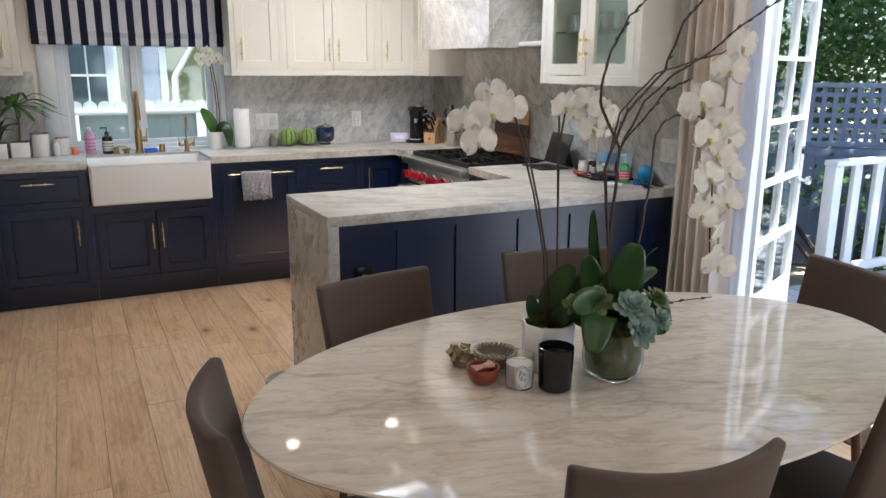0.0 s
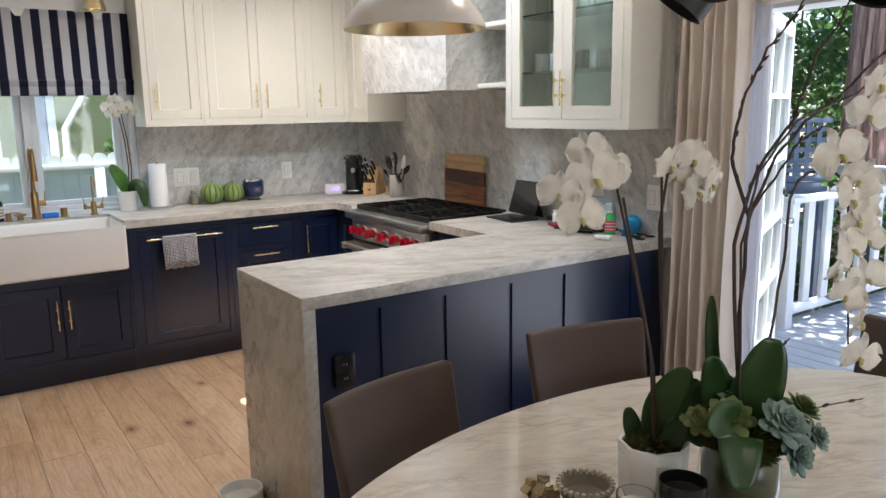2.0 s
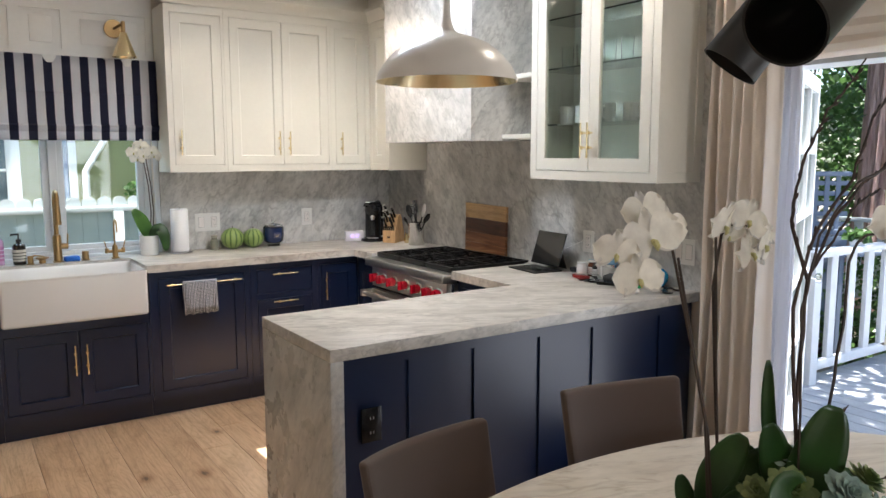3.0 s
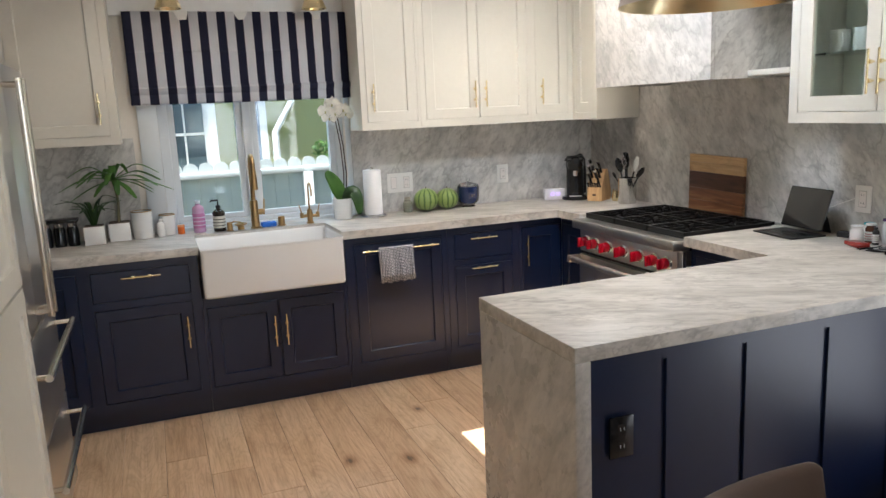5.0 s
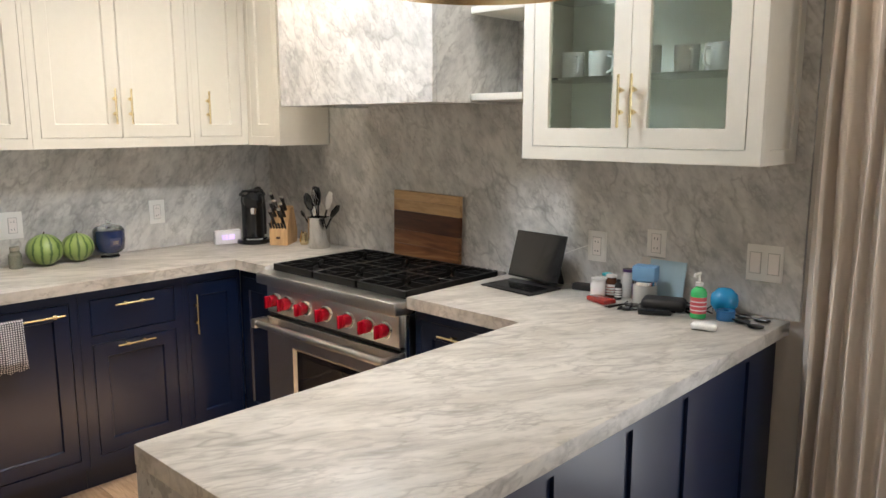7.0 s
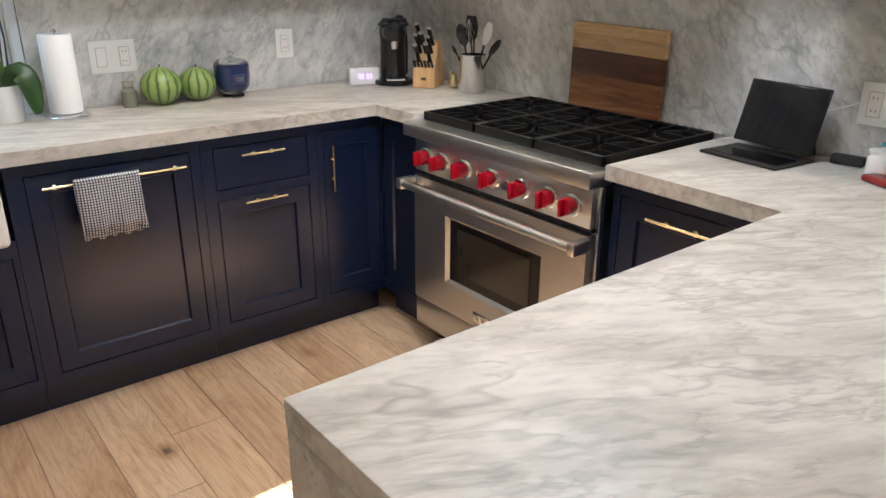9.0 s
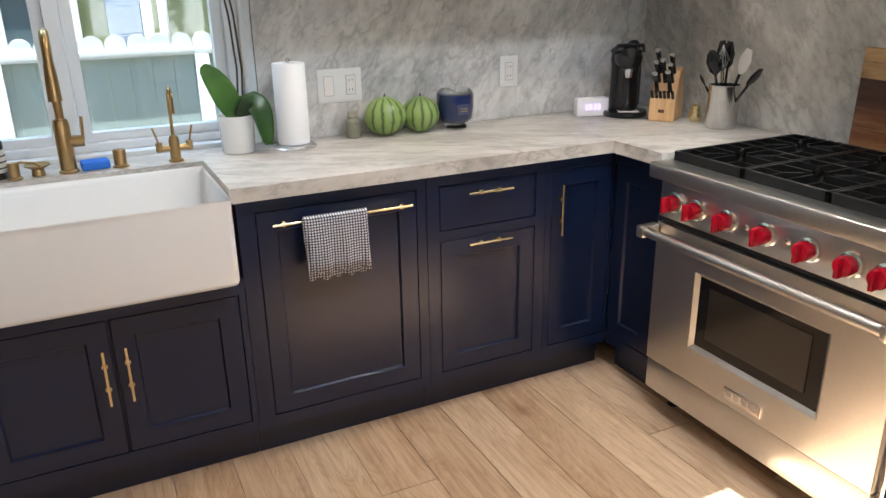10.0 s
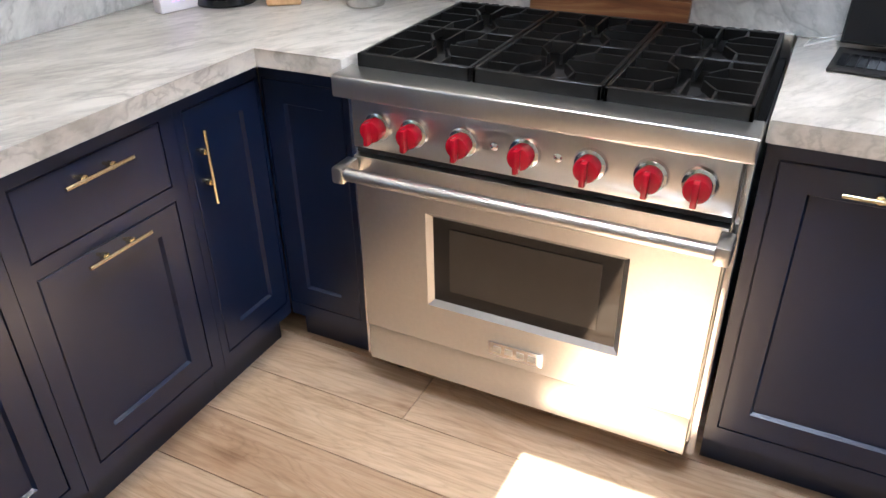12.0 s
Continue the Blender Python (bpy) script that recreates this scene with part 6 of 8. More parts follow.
def petal_fan(bm, m, length, width, ang, cup=0.2, wave=0.1, n=7):
    """One rounded petal from the flower's middle, in the flower's plane."""
    rows = []
    for i in range(n + 1):
        t = i / n
        w = width * math.sin(math.pi * min(1.0, 0.05 + 0.93 * t) ** 1.15) ** (0.62 if width > length else 0.9) * 0.5
        r = length * t
        row = []
        for j in range(7):
            s = 2 * j / 6 - 1
            z = cup * length * t * t * 0.35 + wave * length * 0.25 * math.sin(s * 3 + t * 4) * t - 0.1 * length * (1 - abs(s)) * t
            x, y = r * math.cos(ang) - s * w * math.sin(ang), r * math.sin(ang) + s * w * math.cos(ang)
            row.append(bm.verts.new(m @ Vector((x, y, z))))
        rows.append(row)
    for u, v in zip(rows, rows[1:]):
        for j in range(6):
            bm.faces.new([u[j], u[j + 1], v[j + 1], v[j]])


def orchid_flower(parent, place, face, size, roll=0.0, rnd=random):
    """Five white petals about a yellow-green lip; face is the way it looks."""
    size *= 0.93
    m = look(place, Vector(place) - Vector(face), 0) @ pose(0, 0, 0, 0, 0, roll)
    bm = bmesh.new()
    for a, L, W in ((90, 0.54, 0.27), (218, 0.53, 0.25), (322, 0.53, 0.25), (10, 0.55, 0.70), (170, 0.55, 0.70)):
        mm = m @ pose(0, 0, 0.004 if W > 0.5 else 0.0)
        petal_fan(bm, mm, L * size, W * size, radians(a + rnd.uniform(-5, 5)), rnd.uniform(-0.5, 0.45), rnd.uniform(0.15, 0.45))
    fl = part("flower", bm, PETAL, parent)
    bm = bmesh.new()
    c = m @ Vector((0, -0.02 * size, 0.03 * size))
    tube(bm, [c, m @ Vector((0, -0.05 * size, 0.10 * size)), m @ Vector((0, -0.13 * size, 0.13 * size)), m @ Vector((0, -0.20 * size, 0.10 * size))], [0.03 * size, 0.058 * size, 0.050 * size, 0.012 * size], 8)
    part("lip", bm, THROAT, fl)
    return fl


rf = random.Random(4)
# the orchid on the window's end of the counter
wo = thing("potted_orchid", pose(1.855, 7.115, TOP), "white orchid with two leaves in a white ceramic pot", "potted plant")
part("pot", lathe(bmesh.new(), [(0.0, 0.0), (0.052, 0.0), (0.055, 0.005), (0.061, 0.128), (0.056, 0.128), (0.050, 0.11), (0.0, 0.11)], 32), CERAMIC, wo)
leaf(wo, [(0.0, 0, 0.115), (-0.02, -0.02, 0.17), (-0.055, -0.03, 0.24), (-0.095, -0.03, 0.30)], 0.085, LEAF2, up=(0, -1, 0.2))
leaf(wo, [(0.01, -0.01, 0.12), (0.05, -0.05, 0.17), (0.075, -0.07, 0.13), (0.085, -0.085, 0.03)], 0.085, LEAF, up=(0.3, -1, 0.4))
leaf(wo, [(0.0, 0.0, 0.12), (0.03, 0.03, 0.16), (0.07, 0.03, 0.15)], 0.05, LEAF, up=(0, -1, 0.6))
for dx in (0.0, 0.016):
    bm = bmesh.new()
    tube(bm, [(0.01 + dx, 0, 0.11), (0.022 + dx, 0.005, 0.28), (0.012 + dx, 0.0, 0.45), (-0.01 + dx, -0.005, 0.60), (-0.02 + dx, -0.01, 0.66)], 0.0035, 6)
    part("stem", bm, STEM, wo)
for p in ((-0.03, -0.03, 0.70), (-0.075, -0.03, 0.66), (0.03, -0.035, 0.665), (-0.02, -0.04, 0.645), (0.055, -0.02, 0.64), (-0.05, -0.02, 0.62)):
    orchid_flower(wo, p, (rf.uniform(-0.4, 0.2), -1, rf.uniform(-0.2, 0.3)), 0.095, rf.uniform(-15, 15), rf)

# palm and small aloe in square planters
for nm, x, y, r in (("aloe", 0.455, 7.06, 0.052), ("palm", 0.580, 7.12, 0.056)):
    p = thing("potted_%s" % nm, pose(x, y, TOP), "small %s plant in a white square planter" % nm, "potted plant")
    h = 0.100
    bm = bx(bmesh.new(), -r, r, -r, r, 0, h, 0.003)
    part("planter", bm, CERAMIC, p)
    part("soil", bx(bmesh.new(), -r + 0.006, r - 0.006, -r + 0.006, r - 0.006, h + 0.0002, h + 0.003), DARKWOOD, p)
    rr = random.Random(8)
    if nm == "palm":
        bm = bmesh.new()
        tube(bm, [(0.0, 0, 0.1), (0.008, 0, 0.22), (-0.005, 0, 0.34)], [0.009, 0.007, 0.006], 8)
        part("stem", bm, plain("palm_stem", (0.16, 0.14, 0.07), 0.7, vary=0.2), p)
        for k in range(22):
            a = k * 2.4
            L = rr.uniform(0.21, 0.32)
            e = rr.uniform(-0.45, 0.65)
            c, s = math.cos(a), math.sin(a) * 0.45 - 0.15
            leaf(p, [(-0.005, 0, 0.34), (c * L * 0.5, s * L * 0.5, 0.345 + e * L * 0.5), (c * L, s * L, 0.335 + e * L * 0.55 - 0.05)], 0.036, LEAF2)
    else:
        for k in range(16):
            a = k * 2.4
            L = rr.uniform(0.12, 0.22)
            c, s = math.cos(a), math.sin(a) * 0.4 - 0.1
            leaf(p, [(c * 0.01, s * 0.01, 0.10), (c * L * 0.4, s * L * 0.4, 0.10 + L * 0.7), (c * L, s * L, 0.10 + L * rr.uniform(0.5, 1.0))], 0.020, LEAF)

bc = thing("black_coffee_pods_rack", pose(0.28, 7.08, TOP), "black rack of dark glass jars under the cabinet", "jar rack")
part("rack", bx(bmesh.new(), -0.10, 0.10, -0.04, 0.05, 0.13, 0.15, 0.008), BLACK, bc)
for k in range(3):
    j = part("jar", lathe(bmesh.new(), [(0.0, 0.0), (0.029, 0.0), (0.030, 0.09), (0.024, 0.105), (0.0, 0.105)], 20, (-0.066 + k * 0.066, 0, 0)), BLACK, bc)
    part("lid", lathe(bmesh.new(), [(0.0, 0.1055), (0.026, 0.1055), (0.026, 0.125), (0.0, 0.126)], 20, (-0.066 + k * 0.066, 0, 0)), CHROME, j)

# the towel on the dishwasher's handle
tw = thing("dish_towel", pose(1.925, 6.611, 0.823), "black and white checked dish towel hung over the brass handle", "towel")


def checked(name):
    """Fine woven checks: dark threads crossing a pale ground, both ways."""
    m, nt, b = nodes_of(name)
    sp = nt.nodes.new("ShaderNodeSeparateXYZ")
    nt.links.new(coords(nt), sp.inputs[0])
    bands = []
    for axis, period in ((0, 0.0088), (2, 0.0088)):
        mul = nt.nodes.new("ShaderNodeMath")
        mul.operation = "MULTIPLY"
        mul.inputs[1].default_value = 1 / period
        nt.links.new(sp.outputs[axis], mul.inputs[0])
        fr = nt.nodes.new("ShaderNodeMath")
        fr.operation = "FRACT"
        nt.links.new(mul.outputs[0], fr.inputs[0])
        bands.append(ramp(nt, fr.outputs[0], [(0.0, (0.04, 0.045, 0.07)), (0.38, (0.04, 0.045, 0.07)), (0.46, (0.85, 0.85, 0.88)), (0.94, (0.85, 0.85, 0.88)), (1.0, (0.04, 0.045, 0.07))]))
    grid = mixc(nt, 1.0, bands[0], bands[1], "MULTIPLY")
    half = mixc(nt, 0.5, bands[0], bands[1])
    nt.links.new(mixc(nt, 0.72, half, grid), b.inputs["Base Color"])
    b.inputs["Roughness"].default_value = 0.95
    bump(nt, b, noise_tex(nt, coords(nt), 900, 3), 0.4, 0.001)
    return m


for k, (x0, x1, drop, y) in enumerate(((0.0, 0.205, 0.195, -0.012), (0.01, 0.200, 0.175, -0.019))):
    bm = bmesh.new()
    g = []
    for i in range(19):
        x = x0 + (x1 - x0) * i / 18
        w = 0.003 * math.sin(i * 0.9 + k) + 0.002 * math.sin(i * 2.1)
        row = [(0.010, -drop * 0.4), (0.011, -0.02), (0.006, 0.006), (-0.003, 0.0095), (y + 0.002, 0.002), (y, -0.03), (y - 0.002 + w, -drop * 0.5), (y + w * 1.5, -drop * 0.85), (y + w * 1.8, -drop - 0.004 * math.sin(i * 1.7))]
        g.append([bm.verts.new((x + 0.003 * math.sin(j), yy, zz)) for j, (yy, zz) in enumerate(row)])
    for u, v in zip(g, g[1:]):
        for j in range(8):
            bm.faces.new([u[j], u[j + 1], v[j + 1], v[j]])
    o = part("cloth_layer", bm, checked("checked_cloth"), tw)
    md = o.modifiers.new("thick", "SOLIDIFY")
    md.thickness = 0.0016

# the pile at the end of the peninsula
bottle("green_soap_bottle", 3.535, 4.505, 0.026, 0.120, tint("green_soap", (0.06, 0.50, 0.16), 0.1), "green liquid soap bottle with a white pump", CERAMIC, 0.5, True, tint("red_label", (0.55, 0.08, 0.10), 0.5), CERAMIC)
bottle("dropper_bottle", 3.585, 4.835, 0.013, 0.075, MATBLACK, "small black dropper bottle", MATBLACK, 0.6, False, CERAMIC)
bottle("pill_bottle", 3.605, 4.875, 0.022, 0.085, tint("brown_plastic", (0.09, 0.03, 0.015)), "brown vitamin bottle with a white lid", CERAMIC, 0.95, False, CERAMIC, tint("lab_red", (0.4, 0.05, 0.05)))
bottle("pill_bottle", 3.640, 4.915, 0.020, 0.080, CERAMIC, "white vitamin bottle with a teal lid", tint("teal_lid", (0.05, 0.45, 0.50)), 0.95, False)
bottle("pill_bottle", 3.655, 4.835, 0.022, 0.105, CERAMIC, "white vitamin bottle with a purple lid", tint("purple_lid", (0.10, 0.05, 0.16)), 0.95, False)
gj = thing("candle_jar", pose(3.600, 4.735, TOP), "silver and glass candle jar with a pale label", "candle")
part("jar", lathe(bmesh.new(), [(0.0, 0.0), (0.040, 0.0), (0.043, 0.006), (0.043, 0.070), (0.0, 0.070)], 28), plain("candle_glass", (0.55, 0.55, 0.52), 0.15), gj)
part("lid", lathe(bmesh.new(), [(0.0, 0.0705), (0.045, 0.0705), (0.045, 0.084), (0.0, 0.085)], 28), CHROME, gj)
simple("blue_box", pose(3.600, 4.735, TOP + 0.0855, 0, 0, 12), "small pale blue cardboard box on the candle jar", "box", bx(bmesh.new(), -0.032, 0.032, -0.040, 0.040, 0.0, 0.052, 0.002), tint("blue_card", (0.16, 0.33, 0.52), 0.6))
simple("paper_card", pose(3.668, 4.70, TOP, 0, 10, 0), "pale blue card leaning on the marble", "card", bx(bmesh.new(), -0.0015, 0.0015, -0.075, 0.065, 0.0, 0.150), tint("card_blue", (0.42, 0.58, 0.66), 0.7))
simple("cream_card", pose(3.680, 4.755, TOP, 0, 8, 0), "cream paper card leaning on the marble behind the blue one", "card", bx(bmesh.new(), -0.001, 0.001, -0.060, 0.050, 0.0, 0.185), tint("card_cream", (0.66, 0.60, 0.54), 0.8))
bottle("cotton_jar", 3.560, 4.905, 0.028, 0.075, CERAMIC, "short white plastic jar with a white lid", CERAMIC, 0.95, False)
bottle("glass_jar", 3.690 - 0.045, 4.77, 0.038, 0.125, tint("rose_jar", (0.40, 0.24, 0.22), 0.12), "wide glass jar with a rose coloured lid", tint("rose_lid", (0.50, 0.30, 0.28)), 0.95, False, tint("violet_label", (0.08, 0.05, 0.12)))
simple("black_pouch", pose(3.560, 4.640, TOP, 0, 0, 20), "soft black zipped pouch", "pouch", bx(bmesh.new(), -0.045, 0.045, -0.075, 0.075, 0.0, 0.042, 0.018, 4), MATBLACK)
simple("leather_wallet", pose(3.490, 4.640, TOP, 0, 0, 30), "flat black leather wallet", "wallet", bx(bmesh.new(), -0.038, 0.038, -0.055, 0.055, 0.0, 0.016, 0.005), BLACK)
simple("small_black_case", pose(3.640, 5.015, TOP, 0, 0, 8), "small black plastic case", "case", bx(bmesh.new(), -0.020, 0.020, -0.045, 0.045, 0.0, 0.026, 0.005), MATBLACK)
simple("makeup_palette", pose(3.510, 4.860, TOP, 0, 0, -20), "open dark red makeup palette", "makeup", bx(bmesh.new(), -0.030, 0.030, -0.050, 0.050, 0.0, 0.018, 0.006), tint("dark_red", (0.28, 0.03, 0.025), 0.2))
simple("soap_bar", pose(3.405, 4.425, TOP, 0, 0, 15), "small white bar of soap", "soap", bx(bmesh.new(), -0.022, 0.022, -0.040, 0.040, 0.0, 0.022, 0.009, 3), CERAMIC)
simple("blue_mirror_sunglasses_case", pose(3.650, 4.465, TOP + 0.046), "round bright blue case", "case", lathe(bmesh.new(), [(0.0, -0.046), (0.025, -0.044), (0.044, -0.018), (0.046, 0.0), (0.043, 0.02), (0.022, 0.040), (0.0, 0.044)], 24), tint("sky_blue", (0.02, 0.28, 0.55), 0.2))
simple("blue_tape_roll", pose(3.570, 4.425, TOP), "small dark blue roll", "roll", lathe(bmesh.new(), [(0.010, 0.0), (0.030, 0.0), (0.030, 0.032), (0.010, 0.032)], 24), tint("deep_blue", (0.02, 0.12, 0.28), 0.4))
rc = random.Random(21)
for k in range(5):
    cx, cy = 3.47 + 0.045 * k, 4.76 - 0.055 * k
    bm = bmesh.new()
    pts = [(cx + rc.uniform(-0.05, 0.05), cy + rc.uniform(-0.07, 0.07), TOP + 0.004 + (j % 2) * 0.006) for j in range(7)]
    tube(bm, pts, 0.003, 6)
    simple("coiled_cable", pose(0, 0, 0), "coiled black cable on the counter", "cable", bm, BLACK)
for k, (cx, cy, a) in enumerate(((3.50, 4.74, 10), (3.55, 4.34, 60), (3.63, 4.36, 80), (3.60, 4.56, 35))):
    g = thing("sunglasses", pose(cx, cy, TOP, 0, 0, a), "folded dark sunglasses on the counter", "sunglasses", "sunglasses on the counter")
    for s in (-1, 1):
        part("lens", lathe(bmesh.new(), [(0.0, 0.0), (0.024, 0.002), (0.026, 0.006), (0.0, 0.010)], 18, (s * 0.032, 0, 0.0)), OVENG, g)
    bm = bmesh.new()
    tube(bm, [(-0.062, 0.0, 0.008), (-0.06, 0.018, 0.010), (0.05, 0.024, 0.010)], 0.0025, 6)
    part("temple", bm, BLACK, g)

# mugs and glasses behind the glass doors
rg2 = random.Random(5)
for z in (1.7435, 2.0285):
    for k in range(7):
        y = 5.146 - 0.10 - k * 0.108
        x = 3.56 + rg2.uniform(-0.03, 0.03)
        if z < 2:
            mg = thing("white_mug", pose(x, y, z, 0, 0, rg2.uniform(150, 260)), "white ceramic mug on a glass shelf", "mug", "mugs in the glass cabinet")
            part("cup", lathe(bmesh.new(), [(0.0, 0.0), (0.032, 0.0), (0.040, 0.01), (0.041, 0.095), (0.037, 0.095), (0.035, 0.012), (0.0, 0.010)], 22), CERAMIC, mg)
            bm = bmesh.new()
            tube(bm, [(0.038, 0, 0.078), (0.062, 0, 0.074), (0.068, 0, 0.05), (0.060, 0, 0.026), (0.038, 0, 0.020)], 0.005, 8)
            part("handle", bm, CERAMIC, mg)
        else:
            part("drinking_glass", lathe(bmesh.new(), [(0.0, 0.0), (0.028, 0.0), (0.032, 0.12), (0.030, 0.12), (0.026, 0.008), (0.0, 0.008)], 18), GLASS).matrix_world = pose(x, y, z)
            tagged(scene.collection.objects[-1], "clear drinking glass on a glass shelf", "drinking glass", "glasses in the cabinet")

# bowl on the floor
pb = thing("pet_bowl", pose(1.702, 4.762, 0.0005), "white ceramic pet bowl on the wooden floor", "pet bowl")
part("bowl", lathe(bmesh.new(), [(0.0, 0.0), (0.080, 0.0), (0.086, 0.006), (0.089, 0.058), (0.086, 0.062), (0.080, 0.058), (0.076, 0.020), (0.0, 0.018)], 40), CERAMIC, pb)

# woven basket by the curtain
bk = thing("woven_basket", pose(3.12, 4.02, 0.001), "round woven straw basket with a ragged rim by the curtain", "basket")
STRAW = plain("straw", (0.40, 0.29, 0.17), 0.85, vary=0.25, scale=140, bmp=0.5)
bm = bmesh.new()
lathe(bm, [(0.0, 0.0), (0.15, 0.0), (0.19, 0.10), (0.20, 0.22), (0.19, 0.30), (0.175, 0.30), (0.185, 0.21), (0.175, 0.10), (0.0, 0.02)], 36)
part("body", bm, STRAW, bk)
bm = bmesh.new()
for k in range(90):
    a = k * 2 * math.pi / 90
    b = bmesh.new()
    tube(bm, [(0.18 * math.cos(a), 0.18 * math.sin(a), 0.29), (0.20 * math.cos(a + 0.05), 0.20 * math.sin(a + 0.05), 0.33), (0.22 * math.cos(a + rf.uniform(-0.1, 0.1)), 0.22 * math.sin(a), 0.30 + rf.uniform(0, 0.05))], 0.003, 4)
part("fringe", bm, STRAW, bk, kind="stuff")

# ---- on the dining table ----
TT = TABLE + 0.0012
pot = thing("orchid_planter", pose(1.967, 2.910, TT), "white faceted ceramic planter with two flowering orchids", "potted plant")
bm = bmesh.new()
lathe(bm, [(0.0, 0.0), (0.052, 0.0), (0.068, 0.030), (0.072, 0.135), (0.065, 0.135), (0.060, 0.115), (0.0, 0.115)], 8)
part("pot", bm, CERAMIC, pot, smooth=False)
MOSS = leafy("moss", (0.045, 0.060, 0.012), (0.13, 0.13, 0.035), 0.9, 60, 0.1)


def tuft(bm, c, r, n, size, rnd, flat=0.6):
    """A cushion of many tiny blades."""
    for _ in range(n):
        a, u = rnd.uniform(0, 6.283), rnd.uniform(-0.1, 1)
        q = math.sqrt(max(0, 1 - u * u))
        d = Vector((q * math.cos(a), q * math.sin(a), u * flat))
        p = Vector(c) + d * r * rnd.uniform(0.75, 1.0)
        s = Vector((rnd.uniform(-1, 1), rnd.uniform(-1, 1), rnd.uniform(-1, 1))).normalized() * size
        t = d.normalized() * size * rnd.uniform(1, 2.2)
        bm.faces.new([bm.verts.new(p - s * 0.5), bm.verts.new(p + s * 0.5), bm.verts.new(p + t)])
    return bm


rm = random.Random(2)
part("moss", tuft(bmesh.new(), (0, 0, 0.118), 0.055, 2600, 0.008, rm), MOSS, pot, kind="stuff")


def local(pts, o):
    return [(x - o[0], y - o[1], z - o[2]) for x, y, z in pts]


PO = (1.967, 2.910, TT)
for pts in ([(1.950, 2.895, 0.880), (1.942, 2.905, 1.08), (1.920, 2.930, 1.237), (1.865, 2.940, 1.431), (1.821, 2.940, 1.459), (1.780, 2.935, 1.452)], [(1.968, 2.900, 0.880), (1.958, 2.910, 1.05), (1.940, 2.935, 1.204), (1.894, 2.945, 1.395)],
            [(1.982, 2.895, 0.880), (1.995, 2.925, 1.171), (1.997, 2.940, 1.428)], [(1.990, 2.898, 0.88), (1.998, 2.925, 1.10), (2.000, 2.944, 1.330), (2.014, 2.94, 1.432), (2.049, 2.94, 1.452), (2.12, 2.95, 1.44)]):
    bm = bmesh.new()
    tube(bm, local(pts, PO), 0.0028, 7)
    part("stem", bm, STEM, pot)
for p, s in (((1.783, 2.915, 1.440), 0.116), ((1.801, 2.950, 1.487), 0.080), ((1.852, 2.945, 1.452), 0.090), ((1.718, 2.935, 1.418), 0.082), ((1.744, 2.905, 1.375), 0.088)):
    orchid_flower(pot, local([p], PO)[0], (rf.uniform(-0.7, -0.3), -1, rf.uniform(-0.15, 0.2)), s, rf.uniform(-20, 20), rf)
for p, s in (((2.006, 2.93, 1.452), 0.095), ((2.065, 2.92, 1.458), 0.090), ((2.045, 2.95, 1.430), 0.075), ((2.140, 2.93, 1.405), 0.090), ((2.092, 2.93, 1.392), 0.095), ((2.160, 2.95, 1.430), 0.080), ((2.105, 2.95, 1.462), 0.080)):
    orchid_flower(pot, local([p], PO)[0], (rf.uniform(-0.7, 0.3), -1, rf.uniform(-0.5, 0.5)), s, rf.uniform(-40, 40), rf)
for path, w in (([(0.0, 0.0, 0.12), (0.012, -0.01, 0.21), (0.040, -0.045, 0.295)], 0.075), ([(0.02, 0.0, 0.12), (0.05, -0.045, 0.20), (0.095, -0.105, 0.285)], 0.080), ([(0.0, 0.02, 0.12), (-0.02, 0.035, 0.15), (-0.03, 0.045, 0.20)], 0.040),
                ([(0.01, -0.02, 0.12), (0.035, -0.045, 0.175), (0.065, -0.075, 0.135)], 0.050), ([(-0.01, -0.02, 0.12), (0.005, -0.045, 0.155), (0.02, -0.055, 0.19)], 0.045), ([(0.03, 0.02, 0.12), (0.07, 0.0, 0.20), (0.10, -0.03, 0.25)], 0.060)):
    leaf(pot, path, w, up=(-0.72, -0.75, 0.3))

VO = (2.100, 2.800, TT)
vs_ = thing("glass_vase_arrangement", pose(*VO), "round glass vase of moss with succulents, orchids and bare twigs", "potted plant")
part("vase", lathe(bmesh.new(), [(0.0, 0.0), (0.055, 0.0), (0.074, 0.016), (0.080, 0.05), (0.079, 0.10), (0.073, 0.140), (0.074, 0.150), (0.071, 0.150), (0.070, 0.138), (0.076, 0.10), (0.077, 0.05), (0.070, 0.018), (0.0, 0.006)], 48), GLASS, vs_)
part("fill", lathe(bmesh.new(), [(0.0, 0.0075), (0.066, 0.019), (0.075, 0.05), (0.0745, 0.10), (0.066, 0.135), (0.0, 0.142)], 40), leafy("moss_fill", (0.055, 0.075, 0.025), (0.20, 0.20, 0.085), 0.9, 45, 0.0), vs_)
bm = tuft(bmesh.new(), (0, 0, 0.145), 0.085, 3600, 0.008, rm, 0.5)
tuft(bm, (0.075, -0.02, 0.175), 0.04, 1000, 0.007, rm)
tuft(bm, (0.02, -0.07, 0.15), 0.035, 700, 0.007, rm)
tuft(bm, (0.070, -0.055, 0.165), 0.045, 1400, 0.007, rm)
tuft(bm, (-0.06, -0.06, 0.150), 0.045, 1200, 0.007, rm)
part("moss", bm, MOSS, vs_, kind="stuff")


